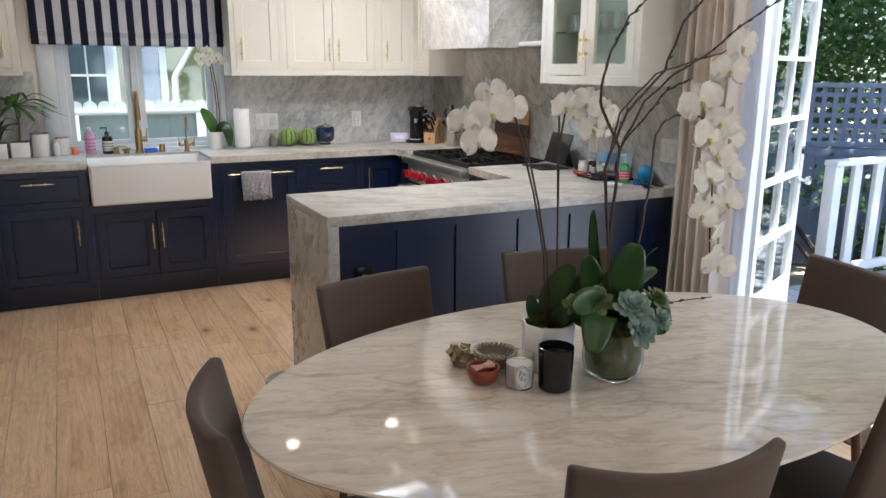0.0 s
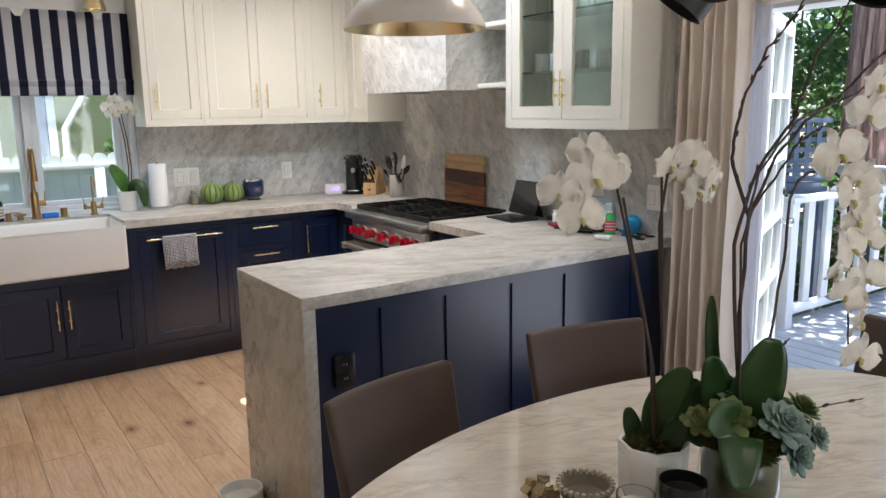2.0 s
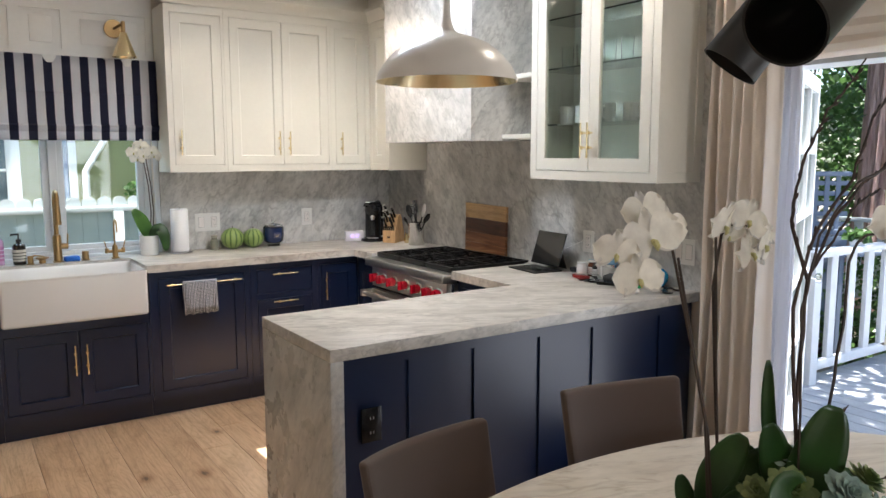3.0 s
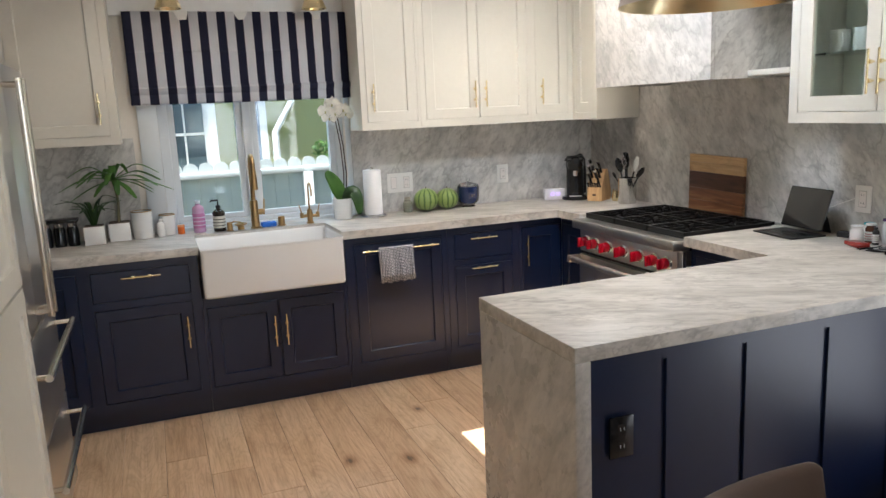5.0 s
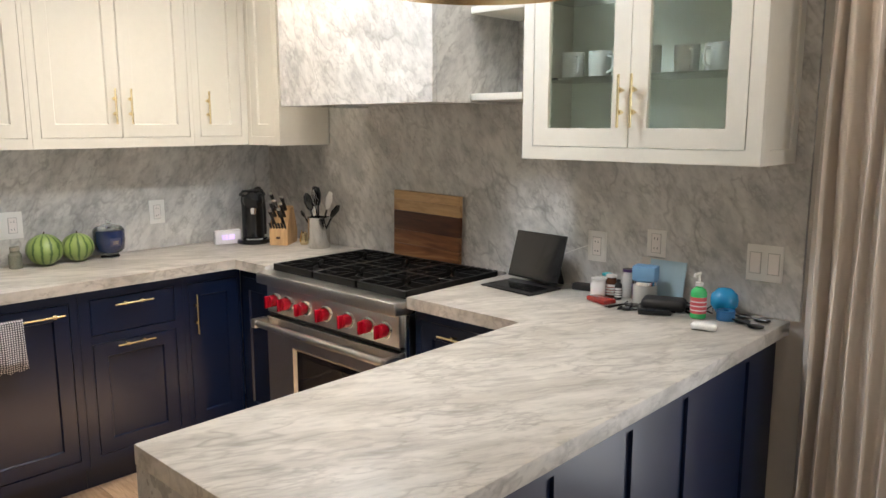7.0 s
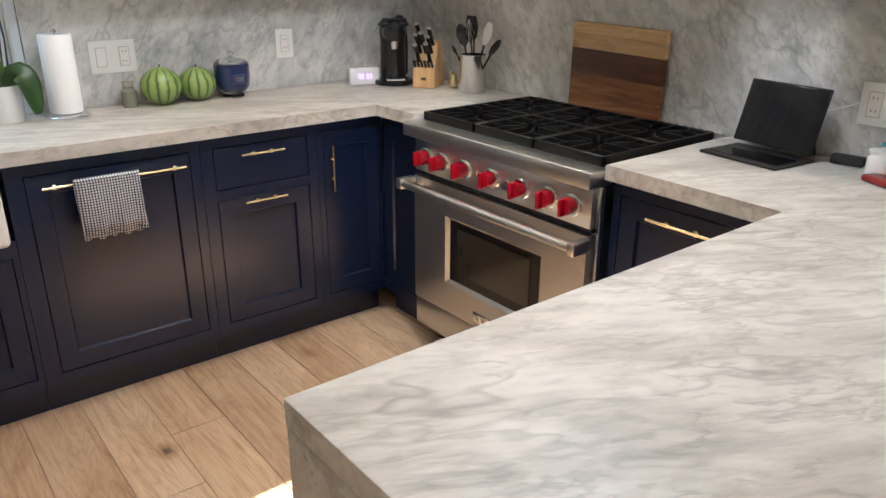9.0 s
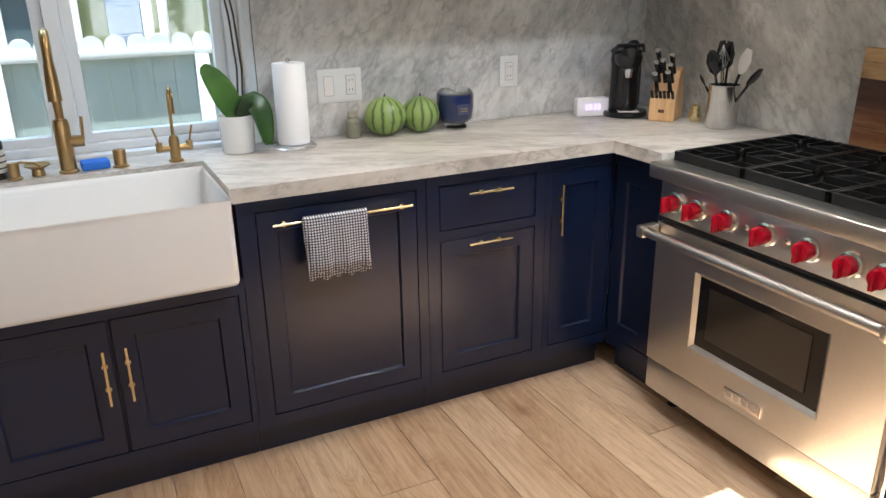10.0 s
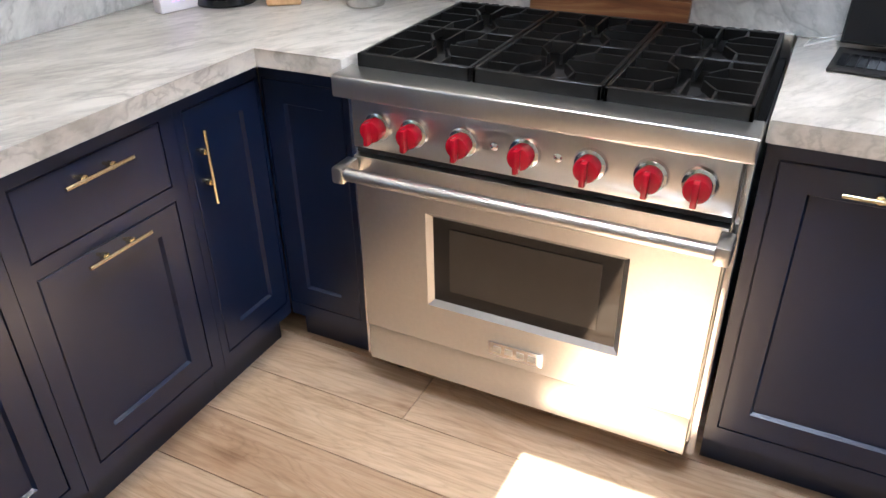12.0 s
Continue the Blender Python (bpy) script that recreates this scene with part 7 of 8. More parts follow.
def rosette(parent, c, r, n, mat, tilt, rnd, name="succulent"):
    bm = bmesh.new()
    m = Matrix.Translation(c) @ Euler((radians(tilt[0]), radians(tilt[1]), 0)).to_matrix().to_4x4()
    for k in range(n):
        f = k / n
        a = k * 2.39996
        L = r * (0.35 + 0.65 * f)
        e = radians(75 - 70 * f)
        d = Vector((math.cos(a) * math.cos(e), math.sin(a) * math.cos(e), math.sin(e)))
        p0 = Vector((0, 0, r * 0.25 * (1 - f)))
        side = Vector((-math.sin(a), math.cos(a), 0))
        w = r * 0.22 * (0.6 + 0.6 * f)
        up = d.cross(side)
        v = [p0 - side * w * 0.4, p0 + d * L * 0.55 - side * w, p0 + d * L * 0.85 - side * w * 0.75, p0 + d * L, p0 + d * L * 0.85 + side * w * 0.75, p0 + d * L * 0.55 + side * w, p0 + side * w * 0.4]
        vt = [bm.verts.new(m @ x) for x in v]
        ct = bm.verts.new(m @ (p0 + d * L * 0.6 - up * w * 0.35))
        cb_ = bm.verts.new(m @ (p0 + d * L * 0.55 + up * w * 0.35))
        for i in range(6):
            bm.faces.new([vt[i], vt[i + 1], ct])
            bm.faces.new([vt[i + 1], vt[i], cb_])
    return part(name, bm, mat, parent, kind="stuff")


SUC = leafy("succulent_blue", (0.13, 0.20, 0.18), (0.27, 0.36, 0.32), 0.6, 20, 0.1)
SUC2 = leafy("succulent_green", (0.10, 0.16, 0.05), (0.22, 0.26, 0.10), 0.6, 20, 0.1)
rosette(vs_, (-0.035, -0.105, 0.215), 0.060, 46, SUC, (38, -10), rm)
rosette(vs_, (-0.025, -0.125, 0.165), 0.050, 38, SUC, (70, -10), rm)
rosette(vs_, (0.045, -0.095, 0.225), 0.046, 44, SUC2, (30, 25), rm)
rosette(vs_, (0.025, -0.135, 0.190), 0.038, 34, SUC, (55, 15), rm)
rosette(vs_, (-0.085, -0.03, 0.215), 0.055, 34, SUC2, (30, -30), rm)
rosette(vs_, (-0.030, 0.02, 0.250), 0.040, 26, SUC, (10, -10), rm)
rosette(vs_, (-0.115, 0.02, 0.200), 0.040, 30, SUC2, (25, -35), rm)
for path, w in (([(-0.02, 0.0, 0.15), (-0.01, -0.03, 0.25), (0.012, -0.05, 0.365)], 0.100), ([(-0.05, -0.02, 0.17), (-0.10, -0.06, 0.20), (-0.145, -0.10, 0.12)], 0.085), ([(-0.03, 0.02, 0.16), (-0.06, 0.02, 0.25), (-0.085, 0.02, 0.33)], 0.065),
                ([(-0.06, -0.03, 0.19), (-0.12, -0.05, 0.235), (-0.17, -0.05, 0.22)], 0.070), ([(0.03, 0.02, 0.16), (0.07, 0.02, 0.24), (0.13, 0.0, 0.275)], 0.045), ([(0.06, 0.0, 0.16), (0.105, -0.03, 0.18), (0.115, -0.05, 0.11)], 0.07), ([(0.0, 0.03, 0.16), (-0.035, 0.05, 0.30), (-0.05, 0.05, 0.44)], 0.030)):
    leaf(vs_, path, w, up=(-0.65, -0.85, 0.35))


def branch(name, pts, r0, r1, mat, buds=0, seed=1):
    rnd = random.Random(seed)
    q = local(pts, VO)
    bm = bmesh.new()
    fine = []
    for a, b in zip(q, q[1:]):
        for k in range(4):
            f = k / 4
            fine.append(Vector(a).lerp(Vector(b), f) + Vector((rnd.uniform(-1, 1), rnd.uniform(-1, 1), rnd.uniform(-1, 1))) * 0.0018)
    fine.append(Vector(q[-1]))
    n = len(fine)
    tube(bm, fine, [(r0 + (r1 - r0) * i / (n - 1)) * 0.72 for i in range(n)], 6)
    ob = part(name, bm, mat, vs_)
    if buds:
        bm = bmesh.new()
        for k in range(buds):
            i = int(n * (0.3 + 0.68 * k / buds))
            p = fine[min(i, n - 1)]
            run = (fine[min(i + 1, n - 1)] - fine[max(i - 2, 0)]).normalized()
            d = (run + Vector((rnd.uniform(-1, 1), rnd.uniform(-1, 1), rnd.uniform(-1, 1))) * 0.45).normalized()
            tube(bm, [p, p + d * 0.006, p + d * 0.014], [0.0026, 0.0036, 0.0009], 6)
        part("bud", bm, TWIG, ob, kind="stuff")
    return ob


branch("twig", [(2.093, 2.80, 0.90), (2.066, 2.80, 1.162), (2.083, 2.80, 1.356), (2.015, 2.795, 1.456), (2.008, 2.79, 1.509), (2.028, 2.785, 1.586), (2.064, 2.77, 1.664), (2.103, 2.76, 1.703), (2.141, 2.75, 1.756)], 0.0065, 0.0022, TWIG, 16, 1)
branch("twig", [(2.083, 2.80, 1.352), (2.140, 2.79, 1.467), (2.224, 2.78, 1.535), (2.321, 2.76, 1.590), (2.409, 2.74, 1.661), (2.502, 2.72, 1.717), (2.557, 2.71, 1.764)], 0.0045, 0.0022, TWIG, 18, 2)
branch("twig", [(2.100, 2.80, 0.90), (2.039, 2.80, 1.306), (2.098, 2.80, 1.441), (2.196, 2.79, 1.541), (2.239, 2.78, 1.656), (2.288, 2.77, 1.711), (2.318, 2.76, 1.778)], 0.0060, 0.0022, TWIG, 16, 3)
branch("twig", [(2.086, 2.80, 1.366), (2.143, 2.79, 1.426), (2.200, 2.78, 1.494), (2.262, 2.77, 1.521)], 0.0035, 0.0025, TWIG, 8, 4)
branch("twig", [(2.120, 2.79, 0.92), (2.150, 2.78, 1.06), (2.20, 2.77, 1.10)], 0.0030, 0.0018, TWIG, 4, 5)
branch("twig", [(2.130, 2.77, 0.93), (2.200, 2.72, 0.965), (2.290, 2.66, 0.985)], 0.0025, 0.0014, TWIG, 4, 6)
branch("stem", [(2.111, 2.790, 0.90), (2.131, 2.775, 1.059), (2.159, 2.77, 1.260), (2.165, 2.77, 1.386), (2.190, 2.77, 1.418), (2.225, 2.77, 1.433), (2.270, 2.76, 1.436), (2.300, 2.755, 1.427), (2.328, 2.75, 1.400), (2.338, 2.745, 1.350), (2.335, 2.735, 1.248), (2.325, 2.725, 1.174), (2.330, 2.715, 1.063)], 0.0048, 0.0028, STEM, 0, 7)
branch("stem", [(2.073, 2.79, 0.90), (2.020, 2.77, 1.314), (2.045, 2.76, 1.445), (2.134, 2.75, 1.535), (2.273, 2.75, 1.569), (2.337, 2.75, 1.583), (2.383, 2.75, 1.604)], 0.0040, 0.0025, STEM, 0, 8)
for (x, y, z), s in zip([(2.275, 2.74, 1.468), (2.340, 2.73, 1.415), (2.290, 2.72, 1.378), (2.375, 2.735, 1.375), (2.329, 2.72, 1.335), (2.375, 2.72, 1.290), (2.291, 2.71, 1.281), (2.364, 2.71, 1.213), (2.285, 2.71, 1.189), (2.330, 2.70, 1.130), (2.345, 2.70, 1.052), (2.385, 2.73, 1.603), (2.357, 2.73, 1.543), (2.335, 2.76, 1.22)],
                        [0.100, 0.085, 0.095, 0.085, 0.09, 0.07, 0.085, 0.08, 0.075, 0.088, 0.088, 0.088, 0.085, 0.06]):
    orchid_flower(vs_, local([(x, y, z)], VO)[0], (rf.uniform(-0.9, 0.5), -1, rf.uniform(-0.4, 0.3)), s * 1.12, rf.uniform(-30, 30), rf)

# candles and bowls
bcn = thing("black_candle", pose(1.915, 2.795, TT), "matt black glass candle holder", "candle")
part("glass", lathe(bmesh.new(), [(0.0, 0.0), (0.038, 0.0), (0.042, 0.004), (0.045, 0.112), (0.042, 0.113), (0.039, 0.09), (0.0, 0.09)], 36), BLACK, bcn)
part("wax", lathe(bmesh.new(), [(0.0, 0.0915), (0.038, 0.0912)], 24), MATBLACK, bcn)
wcn = thing("white_candle", pose(1.838, 2.842, TT, 0, 0, -22), "clear glass candle with white wax and an oval paper label", "candle")
part("glass", lathe(bmesh.new(), [(0.0, 0.0), (0.032, 0.0), (0.035, 0.004), (0.037, 0.088), (0.035, 0.088), (0.033, 0.006), (0.0, 0.006)], 36), GLASS, wcn)
part("wax", lathe(bmesh.new(), [(0.0, 0.0068), (0.0325, 0.0068), (0.0345, 0.066), (0.0, 0.066)], 32), plain("white_wax", (0.78, 0.76, 0.72), 0.5), wcn)


def on_curve(bm, r, lift=0.0):
    for v in bm.verts:
        a = v.co.x / r
        v.co = Vector(((r + lift + v.co.y) * math.sin(a), -(r + lift + v.co.y) * math.cos(a), v.co.z))
    return bm


def oval_label(rx, rz, y0, y1, n=40, cz=0.040):
    bm = bmesh.new()
    c0 = bm.verts.new((0, y1, cz))
    rim = [bm.verts.new((rx * math.cos(2 * math.pi * k / n), y1, cz + rz * math.sin(2 * math.pi * k / n))) for k in range(n)]
    for k in range(n):
        bm.faces.new([c0, rim[k], rim[(k + 1) % n]])
    return bm


LABEL = plain("paper_label", (0.74, 0.72, 0.68), 0.6)
part("label", on_curve(oval_label(0.021, 0.030, 0, 0.0004), 0.0367), LABEL, wcn)
for rx, rz, w in ((0.0205, 0.0293, 0.0012), (0.0165, 0.0245, 0.0008)):
    bm = bmesh.new()
    n = 48
    a_ = [bm.verts.new((rx * math.cos(2 * math.pi * k / n), 0.0008, 0.040 + rz * math.sin(2 * math.pi * k / n))) for k in range(n)]
    b_ = [bm.verts.new(((rx - w) * math.cos(2 * math.pi * k / n), 0.0008, 0.040 + (rz - w) * math.sin(2 * math.pi * k / n))) for k in range(n)]
    for k in range(n):
        bm.faces.new([a_[k], a_[(k + 1) % n], b_[(k + 1) % n], b_[k]])
    part("label_ring", on_curve(bm, 0.0367), MATBLACK, wcn)


def letter(ch_, x, z, size, parent, mat, y=-0.0380):
    cu = bpy.data.curves.new("letter", "FONT")
    cu.body, cu.size, cu.extrude, cu.align_x = ch_, size, 0.0002, "CENTER"
    ob = new("letter", cu)
    ob.data.materials.append(mat)
    ob.parent = parent
    ob.matrix_local = Matrix.Translation((x, y, z)) @ Euler((radians(90), 0, 0)).to_matrix().to_4x4()
    return ob


for ch_, x, z in (("B", -0.003, 0.0475), ("A", 0.006, 0.0425), ("I", -0.0075, 0.0385), ("E", -0.001, 0.0315), ("S", 0.007, 0.0275)):
    letter(ch_, x, z, 0.0145, wcn, MATBLACK)

rb = thing("red_clay_bowl", pose(1.768, 2.905, TT), "small red-brown clay bowl with palo santo sticks", "bowl")
part("bowl", lathe(bmesh.new(), [(0.0, 0.0), (0.024, 0.0), (0.036, 0.012), (0.044, 0.036), (0.043, 0.044), (0.039, 0.043), (0.034, 0.018), (0.0, 0.010)], 36), plain("red_clay", (0.26, 0.055, 0.025), 0.35, vary=0.1), rb)
for k in range(3):
    bm = bmesh.new()
    tube(bm, [(-0.030, -0.008 + k * 0.010, 0.040), (0.028, 0.012 - k * 0.012, 0.046)], 0.0055, 6)
    part("wood_stick", bm, plain("pale_wood", (0.55, 0.33, 0.24), 0.8), rb)
sb = thing("shell_bowl", pose(1.850, 2.985, TT), "round bowl of pale overlapping wooden beads", "bowl")
part("bowl", lathe(bmesh.new(), [(0.0, 0.0), (0.030, 0.0), (0.048, 0.016), (0.058, 0.042), (0.054, 0.042), (0.044, 0.018), (0.0, 0.008)], 36), plain("grey_wood", (0.22, 0.19, 0.15), 0.7, vary=0.2), sb)
for k in range(26):
    a = k * 2 * math.pi / 26
    bm = bx(bmesh.new(), -0.005, 0.005, -0.004, 0.004, -0.006, 0.006, 0.0015, 1)
    part("bead", bm, plain("bead_wood", (0.42, 0.37, 0.29), 0.6) if k == 0 else bpy.data.materials["bead_wood"], sb).matrix_local = pose(0.056 * math.cos(a), 0.056 * math.sin(a), 0.044, 0, 0, math.degrees(a))
gr = thing("gold_rock", pose(1.775, 3.035, TT), "rough lump of golden pyrite crystal", "ornament")
bm = bmesh.new()
rr = random.Random(9)
for k in range(46):
    c = Vector((rr.uniform(-0.024, 0.024), rr.uniform(-0.020, 0.020), rr.uniform(0.008, 0.046)))
    s = rr.uniform(0.005, 0.010)
    m = Matrix.Translation(c) @ Euler((rr.uniform(0, 3), rr.uniform(0, 3), 0)).to_matrix().to_4x4()
    vs = [bm.verts.new(m @ Vector((x, y, z))) for x in (-s, s) for y in (-s, s) for z in (-s, s)]
    for q in ((0, 1, 3, 2), (4, 6, 7, 5), (0, 4, 5, 1), (2, 3, 7, 6), (0, 2, 6, 4), (1, 5, 7, 3)):
        bm.faces.new([vs[i] for i in q])
part("crystal", bm, plain("pyrite", (0.42, 0.34, 0.20), 0.32, 0.8, vary=0.3, scale=200), gr, kind="stuff", smooth=False)

# ---- outside: deck and garden to the east ----
def ground_material(name, c, c2):
    m, nt, b = nodes_of(name)
    n = noise_tex(nt, coords(nt), 1.2, 8, 0.6)
    nt.links.new(ramp(nt, n, [(0.35, c), (0.65, c2)]), b.inputs["Base Color"])
    b.inputs["Roughness"].default_value = 0.9
    bump(nt, b, noise_tex(nt, coords(nt), 30, 5), 0.5, 0.02)
    return m


gm = bmesh.new()
bx(gm, -60, 70, -60, 70, -0.62, -0.45)
tagged(part("ground", gm, ground_material("soil", (0.16, 0.13, 0.10), (0.26, 0.23, 0.18)), smooth=False), kind="structure")
DECKM = plain("grey_deck_paint", (0.34, 0.35, 0.375), 0.7, vary=0.14, scale=25, big=1.5, bmp=0.2)
deck = tagged(part("deck", bx(bmesh.new(), 3.90, 9.6, -1.5, 5.05, -0.45, -0.075), DECKM, smooth=False), kind="structure")
FENCEP = plain("blue_grey_paint", (0.125, 0.155, 0.215), 0.65, vary=0.08, scale=25, big=2, bmp=0.15)


def railing(a, b, label):
    L = math.hypot(b[0] - a[0], b[1] - a[1])
    r = thing("deck_railing", pose(a[0], a[1], -0.06, 0, 0, math.degrees(math.atan2(b[1] - a[1], b[0] - a[0]))), label, "railing")
    part("top_rail", bx(bmesh.new(), 0.0, L, -0.055, 0.055, 0.925, 0.965, 0.005), RAILW, r)
    part("bottom_rail", bx(bmesh.new(), 0.05, L - 0.05, -0.022, 0.022, 0.10, 0.17, 0.004), RAILW, r)
    for x in (0.0, L - 0.09):
        part("post", bx(bmesh.new(), x, x + 0.09, -0.045, 0.045, 0.0, 0.924, 0.004), RAILW, r)
    n = max(2, int((L - 0.2) / 0.24))
    for k in range(n):
        x = 0.09 + (L - 0.18) * (k + 0.65) / (n + 0.3)
        part("baluster", bx(bmesh.new(), x, x + 0.085, -0.018, 0.018, 0.171, 0.924, 0.003), RAILW, r)


railing((5.78, 4.93), (7.55, 4.93), "white painted wooden deck railing")
railing((8.95, 4.95), (8.95, 7.2), "white painted wooden railing farther along the garden")
railing((7.75, 4.95), (8.90, 4.95), "white painted wooden deck railing")


def fence_run(a, ang, n, label, h=1.82, lattice=True):
    """Bays of boards with a lattice on top."""
    for k in range(n):
        w = 1.30
        x = a[0] + math.cos(radians(ang)) * w * k
        y = a[1] + math.sin(radians(ang)) * w * k
        f = thing("garden_fence", pose(x, y, -0.45, 0, 0, ang), label, "fence", "fence bays")
        part("post", bx(bmesh.new(), 0.0, 0.09, -0.045, 0.045, 0, h + 0.08, 0.004), FENCEP, f)
        nb = 8
        for i in range(nb):
            x0 = 0.09 + i * (w - 0.09) / nb
            part("board", bx(bmesh.new(), x0 + 0.002, x0 + (w - 0.09) / nb - 0.002, -0.012, 0.010, 0.04, 1.24, 0.001, 1), FENCEP, f)
        for z in (0.25, 1.14):
            part("rail", bx(bmesh.new(), 0.09, w, -0.036, -0.013, z, z + 0.09, 0.003), FENCEP, f)
        part("rail", bx(bmesh.new(), 0.09, w, -0.030, 0.030, 1.245, 1.30, 0.003), FENCEP, f)
        part("top_rail", bx(bmesh.new(), 0.0, w, -0.050, 0.050, h, h + 0.045, 0.003), FENCEP, f)
        tube_b = bmesh.new()
        L = math.hypot(w - 0.20, 0.75)
        bx(tube_b, -L / 2, L / 2, -0.034, -0.014, -0.045, 0.045)
        part("brace", tube_b, FENCEP, f).matrix_local = Matrix.Translation((w / 2 + 0.04, 0, 0.74)) @ Euler((0, -math.atan2(0.75, w - 0.20), 0)).to_matrix().to_4x4()
        if lattice:
            m = 11
            for i in range(m):
                x0 = 0.12 + i * (w - 0.14) / m
                part("lattice_slat", bx(bmesh.new(), x0, x0 + 0.045, -0.008, -0.001, 1.30, h), FENCEP, f)
            for i in range(5):
                z0 = 1.33 + i * 0.10
                part("lattice_slat", bx(bmesh.new(), 0.09, w, 0.0, 0.007, z0, z0 + 0.045), FENCEP, f)


fence_run((6.10, 7.55), -38, 2, "blue-grey painted garden gate with boards, a brace and lattice above")

# bicycle wheel glimpsed through the door
bi = thing("bicycle", pose(6.495, 6.469, -0.435, 0, 0, 150), "white bicycle leaning outside near the gate", "bicycle")
for x in (0.0, 1.02):
    bm = bmesh.new()
    tube(bm, [(x + 0.33 * math.cos(a), 0, 0.345 + 0.33 * math.sin(a)) for a in [2 * math.pi * k / 40 for k in range(41)]], 0.018, 8, caps=False)
    wl = part("wheel", bm, RAILW, bi)
    bm = bmesh.new()
    for k in range(24):
        a = 2 * math.pi * k / 24
        tube(bm, [(x, 0.02 * (-1) ** k, 0.345), (x + 0.32 * math.cos(a), 0, 0.345 + 0.32 * math.sin(a))], 0.0015, 4, caps=False)
    part("spokes", bm, CHROME, wl, kind="stuff")
bm = bmesh.new()
for a, b in (((0, 0, 0.345), (0.42, 0, 0.32)), ((0.42, 0, 0.32), (0.30, 0, 0.85)), ((0.30, 0, 0.80), (0, 0, 0.345)), ((0.42, 0, 0.32), (0.90, 0, 0.82)), ((0.30, 0, 0.78), (0.90, 0, 0.86)), ((0.88, 0, 0.95), (1.02, 0, 0.345))):
    tube(bm, [a, b], 0.016, 8)
part("frame", bm, RAILW, bi)
bm = bmesh.new()
tube(bm, [(0.86, -0.28, 1.02), (0.90, -0.1, 1.0), (0.90, 0.1, 1.0), (0.86, 0.28, 1.02)], 0.011, 8)
part("handlebar", bm, CHROME, bi)
part("saddle", bx(bmesh.new(), 0.16, 0.42, -0.06, 0.06, 0.88, 0.93, 0.02, 3), MATBLACK, bi)

GLEAF = leafy("garden_leaf", (0.045, 0.105, 0.030), (0.12, 0.215, 0.07), 0.4, 1.2, 0.5)
FLOW = leafy("white_blossom", (0.75, 0.75, 0.72), (0.85, 0.85, 0.80), 0.7, 5, 0.3)


def leaf_cloud(bm, blobs, n, size, rnd):
    for _ in range(n):
        c, r = rnd.choice(blobs)
        d = Vector((rnd.gauss(0, 1), rnd.gauss(0, 1), rnd.gauss(0, 1))).normalized()
        p = Vector(c) + Vector((d.x * r[0], d.y * r[1], d.z * r[2])) * (rnd.uniform(0.45, 1.0))
        a = Vector((rnd.uniform(-1, 1), rnd.uniform(-1, 1), rnd.uniform(-0.8, 0.4))).normalized()
        b = a.cross(Vector((rnd.uniform(-1, 1), rnd.uniform(-1, 1), rnd.uniform(-1, 1)))).normalized()
        s = size * rnd.uniform(0.6, 1.4)
        bm.faces.new([bm.verts.new(p), bm.verts.new(p + a * s * 0.5 + b * s * 0.32), bm.verts.new(p + a * s), bm.verts.new(p + a * s * 0.5 - b * s * 0.32)])
    return bm


def shrub(name, label, base, blobs, n, size, seed, flowers=0):
    rnd = random.Random(seed)
    t = thing(name, pose(*base), label, "shrub")
    bm = bmesh.new()
    for k in range(6):
        c, r = blobs[k % len(blobs)]
        tube(bm, [(rnd.uniform(-0.1, 0.1), rnd.uniform(-0.1, 0.1), 0), (c[0] * 0.5, c[1] * 0.5, c[2] * 0.55), c], [0.035, 0.022, 0.008], 6)
    part("trunk", bm, TWIG, t)
    part("crown", leaf_cloud(bmesh.new(), blobs, n, size, rnd), GLEAF, t, kind="stuff", smooth=False)
    if flowers:
        part("blossom", leaf_cloud(bmesh.new(), blobs, flowers, size * 0.7, rnd), FLOW, t, kind="stuff", smooth=False)


def blobs_row(rnd, n, x0, x1, y0, y1, z0, z1, r):
    return [((rnd.uniform(x0, x1), rnd.uniform(y0, y1), rnd.uniform(z0, z1)), (r * rnd.uniform(0.6, 1.2), r * rnd.uniform(0.6, 1.2), r * rnd.uniform(0.5, 1.0))) for _ in range(n)]


rb_ = random.Random(77)
shrub("jasmine_bush", "dense green climbing shrub with small white flowers over the fence", (8.1, 7.4, -0.45), blobs_row(rb_, 26, -2.2, 1.6, -0.6, 1.6, 1.9, 4.2, 0.75), 16000, 0.085, 31, 1500)
shrub("garden_shrub", "dense dark green garden shrub behind the railing", (11.0, 5.2, -0.45), blobs_row(rb_, 30, -1.6, 2.5, -2.8, 3.4, 0.3, 4.8, 0.95), 20000, 0.11, 32, 1200)
shrub("garden_shrub", "tall green hedge at the end of the garden", (13.5, 9.5, -0.45), blobs_row(rb_, 34, -4.5, 3.0, -3.5, 3.5, 0.5, 6.5, 1.5), 18000, 0.17, 33, 0)
shrub("garden_shrub", "tall green trees behind the garden fence", (13.5, 2.0, -0.45), blobs_row(rb_, 34, -1.0, 3.0, -5.5, 3.0, 0.5, 6.5, 1.5), 16000, 0.17, 34, 0)
shrub("garden_shrub", "low leafy plant below the deck railing", (7.6, 6.1, -0.45), blobs_row(rb_, 10, -0.6, 1.6, -0.4, 0.7, 0.2, 0.9, 0.4), 5000, 0.07, 35, 200)

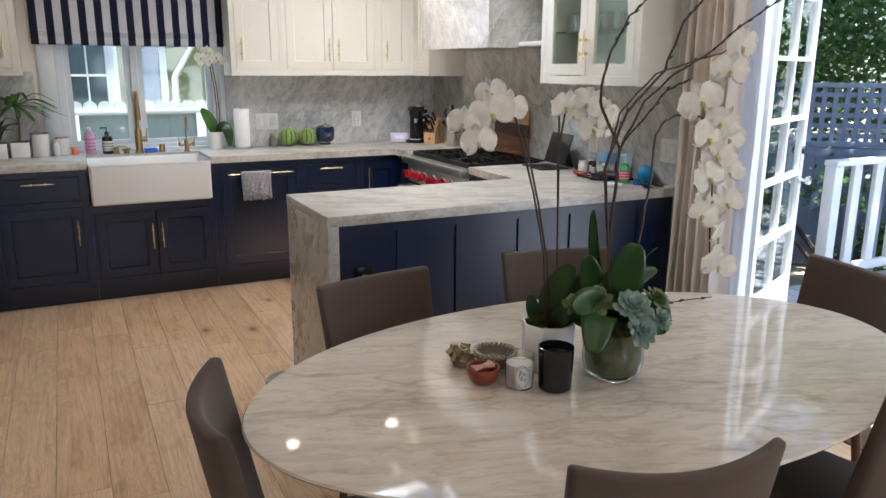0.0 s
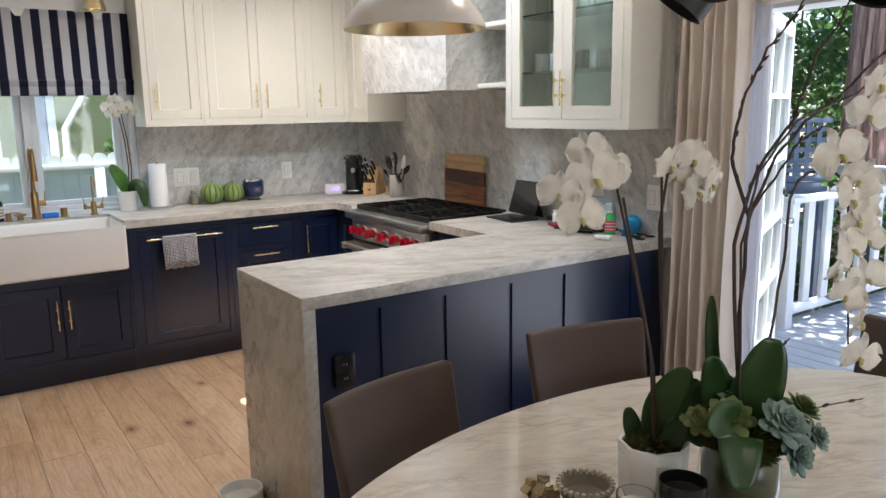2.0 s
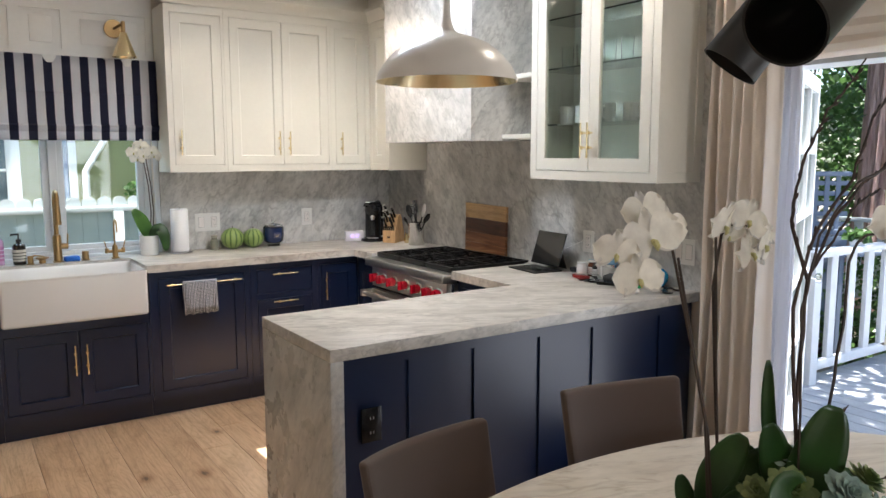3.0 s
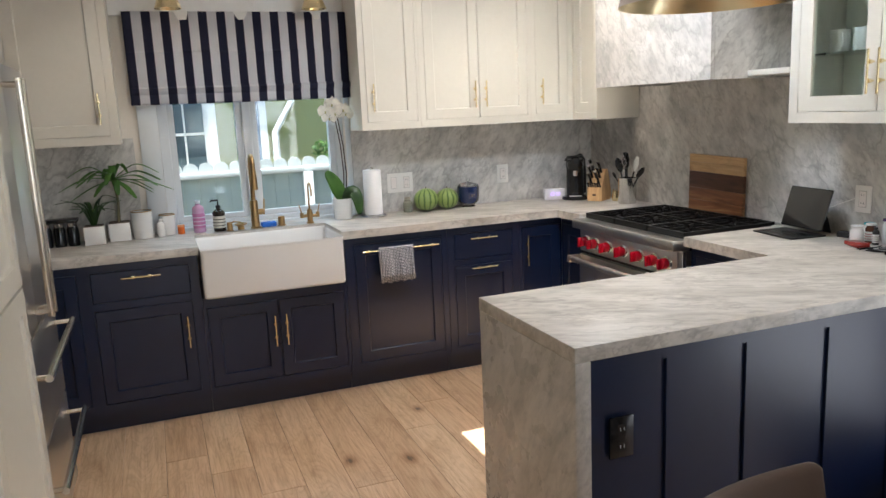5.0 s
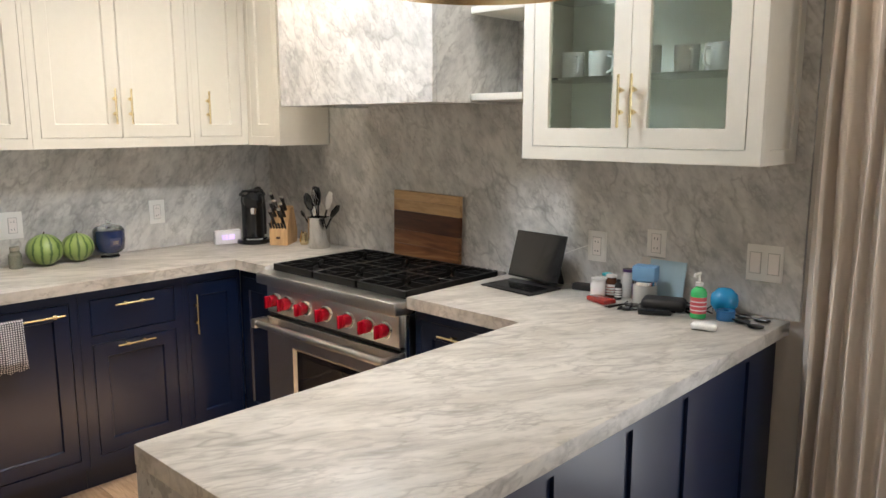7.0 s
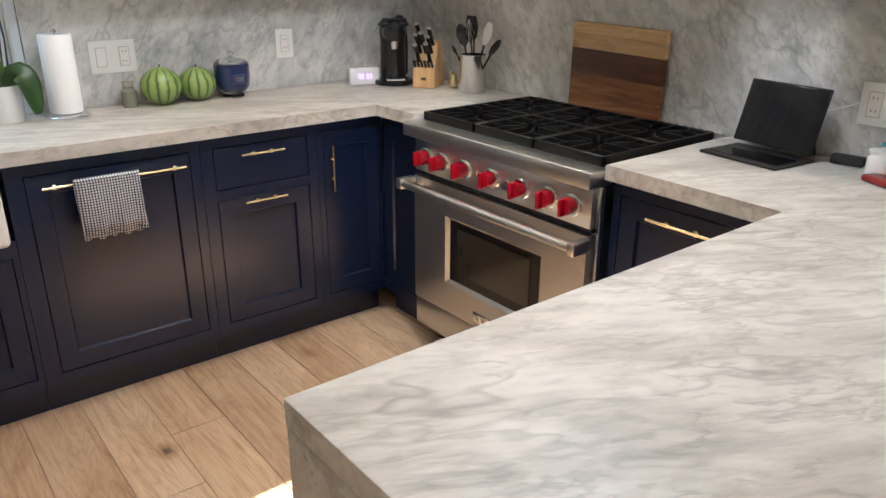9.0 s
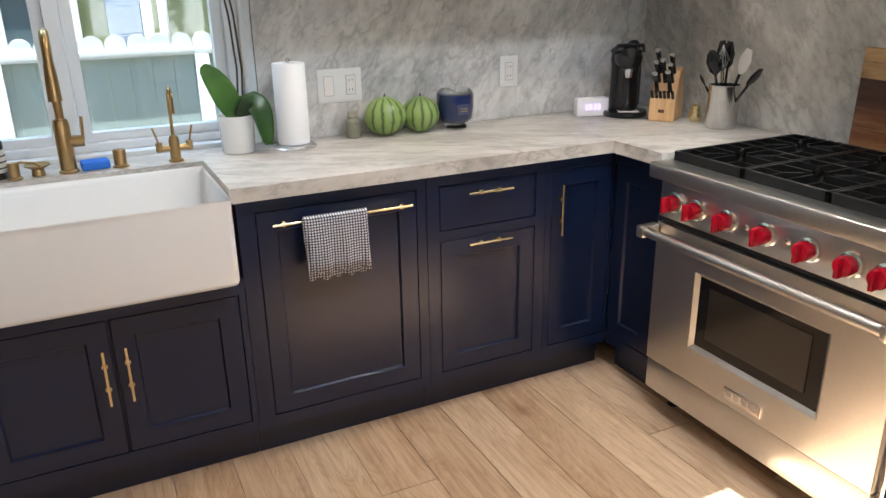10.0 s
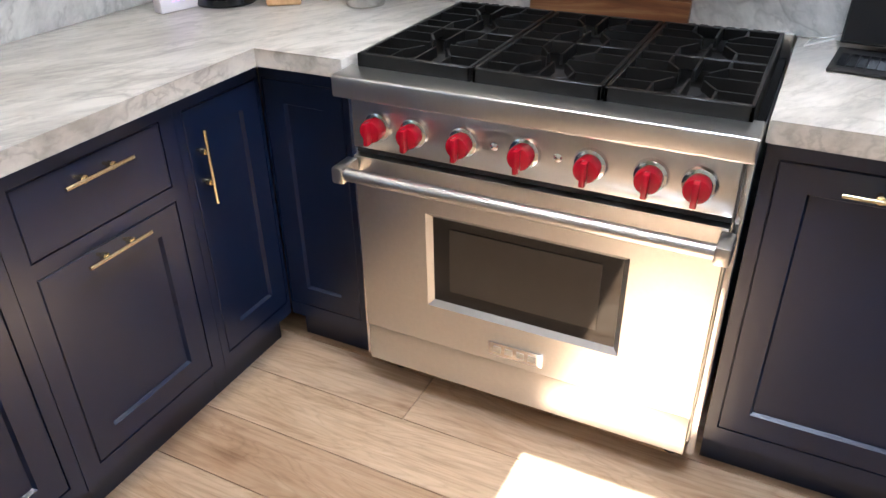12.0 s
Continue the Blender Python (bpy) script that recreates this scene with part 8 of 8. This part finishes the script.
tr = thing("redwood_tree", pose(10.0, 6.45, -0.45), "tall tree with ridged reddish-brown bark", "tree")
bm = bmesh.new()
rt = random.Random(6)
rings = []
for j in range(26):
    z = 7.5 * j / 25
    ro = 0.35 * (1.0 - 0.045 * z) + 0.26 * math.exp(-z * 1.6)
    row = []
    for k in range(72):
        a = 2 * math.pi * k / 72
        ridge = 0.030 * math.sin(a * 17 + 0.5 * math.sin(z * 1.3 + a * 2)) + 0.022 * math.sin(a * 29 + z * 0.7)
        r = ro + ridge
        row.append(bm.verts.new((r * math.cos(a) + 0.03 * z, r * math.sin(a), z)))
    rings.append(row)
for u, v in zip(rings, rings[1:]):
    for k in range(72):
        bm.faces.new([u[k], u[(k + 1) % 72], v[(k + 1) % 72], v[k]])


def bark():
    m, nt, b = nodes_of("redwood_bark")
    n = noise_tex(nt, coords(nt, (9, 9, 0.9)), 2.5, 8, 0.65, 0.5)
    nt.links.new(ramp(nt, n, [(0.3, (0.18, 0.105, 0.09)), (0.5, (0.47, 0.30, 0.26)), (0.75, (0.62, 0.44, 0.39))]), b.inputs["Base Color"])
    b.inputs["Roughness"].default_value = 0.95
    bump(nt, b, n, 1.0, 0.03)
    return m


part("trunk", bm, bark(), tr)
bm = bmesh.new()
for k in range(9):
    a, z = rt.uniform(0, 6.28), rt.uniform(4.2, 7.2)
    tube(bm, [(0.1, 0, z), (1.2 * math.cos(a), 1.2 * math.sin(a), z + 0.3), (2.2 * math.cos(a), 2.2 * math.sin(a), z + 0.2)], [0.09, 0.05, 0.015], 6)
part("limb", bm, TWIG, tr, kind="stuff")
# the second row of blobs is added, out of view, to dapple the deck
part("crown", leaf_cloud(bmesh.new(), blobs_row(rt, 24, -2.2, 2.2, -2.2, 2.2, 4.6, 8.0, 0.8) + blobs_row(rt, 26, -5.2, -1.6, -3.0, 0.9, 5.0, 6.6, 0.7), 19000, 0.15, rt), GLEAF, tr, kind="stuff", smooth=False)

pst = thing("potting_bench", pose(7.9, 5.6, -0.45, 0, 0, -20), "weathered wooden plant bench with a small white pot", "bench")
part("top", bx(bmesh.new(), -0.5, 0.5, -0.2, 0.2, 1.12, 1.16, 0.004), FENCEP, pst)
for sx in (-0.46, 0.42):
    for sy in (-0.17, 0.13):
        part("leg", bx(bmesh.new(), sx, sx + 0.04, sy, sy + 0.04, 0, 1.12), FENCEP, pst)
fp = thing("flower_pot", pose(7.75, 5.62, -0.45 + 1.1605), "small white flower pot with green leaves", "flower pot")
part("pot", lathe(bmesh.new(), [(0.0, 0.0), (0.06, 0.0), (0.085, 0.10), (0.078, 0.10), (0.0, 0.08)], 20), CERAMIC, fp)
part("leaves", leaf_cloud(bmesh.new(), [((0, 0, 0.14), (0.11, 0.11, 0.06))], 220, 0.06, random.Random(3)), GLEAF, fp, kind="stuff", smooth=False)

# ---- outside the sink window ----
YEL = plain("yellow_stucco", (0.33, 0.35, 0.16), 0.9, vary=0.08, scale=60, bmp=0.4)
nh = thing("neighbour_house", pose(-4.0, 11.7, -0.45), "pale yellow stucco house with white trimmed windows and grey shutters", "house")
part("wall", bx(bmesh.new(), 0, 12, 0, 0.3, 0, 5.6), YEL, nh)
part("roof", bx(bmesh.new(), -0.4, 12.4, -0.5, 3.0, 5.6, 5.75), plain("roof_dark", (0.10, 0.09, 0.08), 0.9), nh)
SHUT = plain("grey_shutter", (0.26, 0.32, 0.42), 0.6, vary=0.08)
GDARK = plain("dark_window", (0.10, 0.14, 0.16), 0.1)
for wx0 in (4.95,):
    w_ = part("window", bx(bmesh.new(), wx0, wx0 + 0.42, -0.03, -0.001, 1.45, 3.2), GDARK, nh)
    for a, b, c, d in ((wx0 - 0.05, wx0, 1.40, 3.25), (wx0 + 0.42, wx0 + 0.56, 1.40, 3.25), (wx0, wx0 + 0.42, 1.40, 1.45), (wx0, wx0 + 0.42, 3.2, 3.25), (wx0, wx0 + 0.42, 1.86, 1.89), (wx0, wx0 + 0.42, 2.32, 2.35), (wx0 + 0.2, wx0 + 0.22, 1.45, 3.2)):
        part("frame", bx(bmesh.new(), a, b, -0.06, -0.031, c, d), WHITE, w_)
for x0 in (5.72,):
    sh_ = part("shutter", bx(bmesh.new(), x0, x0 + 0.27, -0.045, -0.001, 1.45, 3.2), SHUT, nh)
    for k in range(30):
        part("louvre", bx(bmesh.new(), x0 + 0.03, x0 + 0.24, -0.056, -0.046, 1.50 + k * 0.056, 1.535 + k * 0.056), SHUT, sh_)
    part("trim", bx(bmesh.new(), x0 + 0.275, x0 + 0.36, -0.06, -0.001, 1.40, 3.25), WHITE, nh)
bm = bmesh.new()
tube(bm, [(6.17, -0.06, 0.0), (6.17, -0.06, 1.85), (6.47, -0.06, 2.35), (6.47, -0.06, 5.5)], 0.040, 10)
part("downspout", bm, WHITE, nh)
FEN = plain("pale_fence_paint", (0.27, 0.33, 0.33), 0.7, vary=0.08, scale=20, bmp=0.2)
FENCAP = plain("white_fence_cap", (0.46, 0.48, 0.48), 0.6, vary=0.06, scale=20, bmp=0.1)
for k in range(5):
    f = thing("side_fence", pose(-1.6 + k * 1.25, 10.0, -0.45), "pale painted board fence with a scalloped white cap", "fence", "side fence bays")
    for i in range(9):
        x0 = i * 1.25 / 9
        part("board", bx(bmesh.new(), x0 + 0.001, x0 + 1.25 / 9 - 0.001, 0.0, 0.02, 0.05, 1.50, 0.001, 1), FEN, f)
        bm = bmesh.new()
        pts = [(x0 + 0.002, 1.50)] + [(x0 + 1.25 / 18 - 0.066 * math.cos(math.pi * q / 8), 1.575 + 0.06 * math.sin(math.pi * q / 8)) for q in range(9)] + [(x0 + 1.25 / 9 - 0.002, 1.50)]
        a = [bm.verts.new((x, 0.0, z)) for x, z in pts]
        b = [bm.verts.new((x, 0.02, z)) for x, z in pts]
        bm.faces.new(a), bm.faces.new(b[::-1])
        for q in range(len(pts)):
            bm.faces.new([a[q], b[q], b[(q + 1) % len(pts)], a[(q + 1) % len(pts)]])
        part("scallop", bm, FENCAP, f)
    part("rail", bx(bmesh.new(), 0, 1.25, -0.05, -0.001, 1.49, 1.54, 0.003), FENCAP, f)
    part("post", bx(bmesh.new(), 0, 0.09, -0.07, -0.001, 0.0, 1.488, 0.003), RAILW, f)
shrub("garden_shrub", "sunlit leafy shrub beside the neighbour's wall", (0.55, 10.8, -0.45), blobs_row(random.Random(41), 9, -0.35, 0.30, -0.3, 0.3, 1.3, 3.0, 0.28), 1800, 0.07, 41, 0)
shrub("garden_shrub", "small bright green shrub over the side fence", (2.65, 10.6, -0.45), blobs_row(random.Random(42), 4, -0.15, 0.15, -0.1, 0.1, 1.5, 1.75, 0.14), 500, 0.06, 42, 0)
gt = thing("garden_table", pose(1.65, 8.05, -0.45, 0, 0, 3), "white garden table in bright sun under the window", "table")
part("tabletop", bx(bmesh.new(), -0.55, 0.55, -0.3, 0.3, 1.13, 1.16, 0.006), RAILW, gt)
for sx in (-0.5, 0.46):
    for sy in (-0.26, 0.22):
        part("leg", bx(bmesh.new(), sx, sx + 0.04, sy, sy + 0.04, 0, 1.13), RAILW, gt)

# ---- floor boards, last ----
def boards():
    rnd = random.Random(11)
    w = 0.1895
    made = {}
    x = -1.45
    cols = 0
    while x < WX + 0.019:
        x1 = min(x + (w if x > -1.44 else 0.0625), WX + 0.019)
        y = -1.75 - rnd.uniform(0, 1.4)
        while y < WY + 0.0:
            L = rnd.choice((0.8, 1.2, 1.6, 1.9, 2.2))
            y0, y1 = max(y, -1.75), min(y + L, WY)
            y += L
            if y1 - y0 < 0.05:
                continue
            key = (round(x1 - x, 3), round(y1 - y0, 3))
            if key not in made:
                g = 0.0009
                bm = bx(bmesh.new(), g, key[0] - g, g, key[1] - g, -0.012, 0.0, 0.0012, 1)
                ob = part("floor_board", bm, FLOORM, floor)
                made[key] = ob.data
            else:
                ob = new("floor_board", made[key])
                ob.parent = floor
            ob.location = (x, y0, 0)
        x = x1
        cols += 1


boards()


def deck_boards():
    bm = bx(bmesh.new(), 0.0, 0.137, 0.0, 6.53, -0.045, -0.02, 0.003, 1)
    first_ = part("deck_board", bm, DECKM, deck)
    first_.location = (3.902, -1.49, -0.03)
    x = 3.902 + 0.142
    while x < 9.45:
        ob = new("deck_board", first_.data)
        ob.parent = deck
        ob.location = (x, -1.49, -0.03)
        x += 0.142


deck_boards()
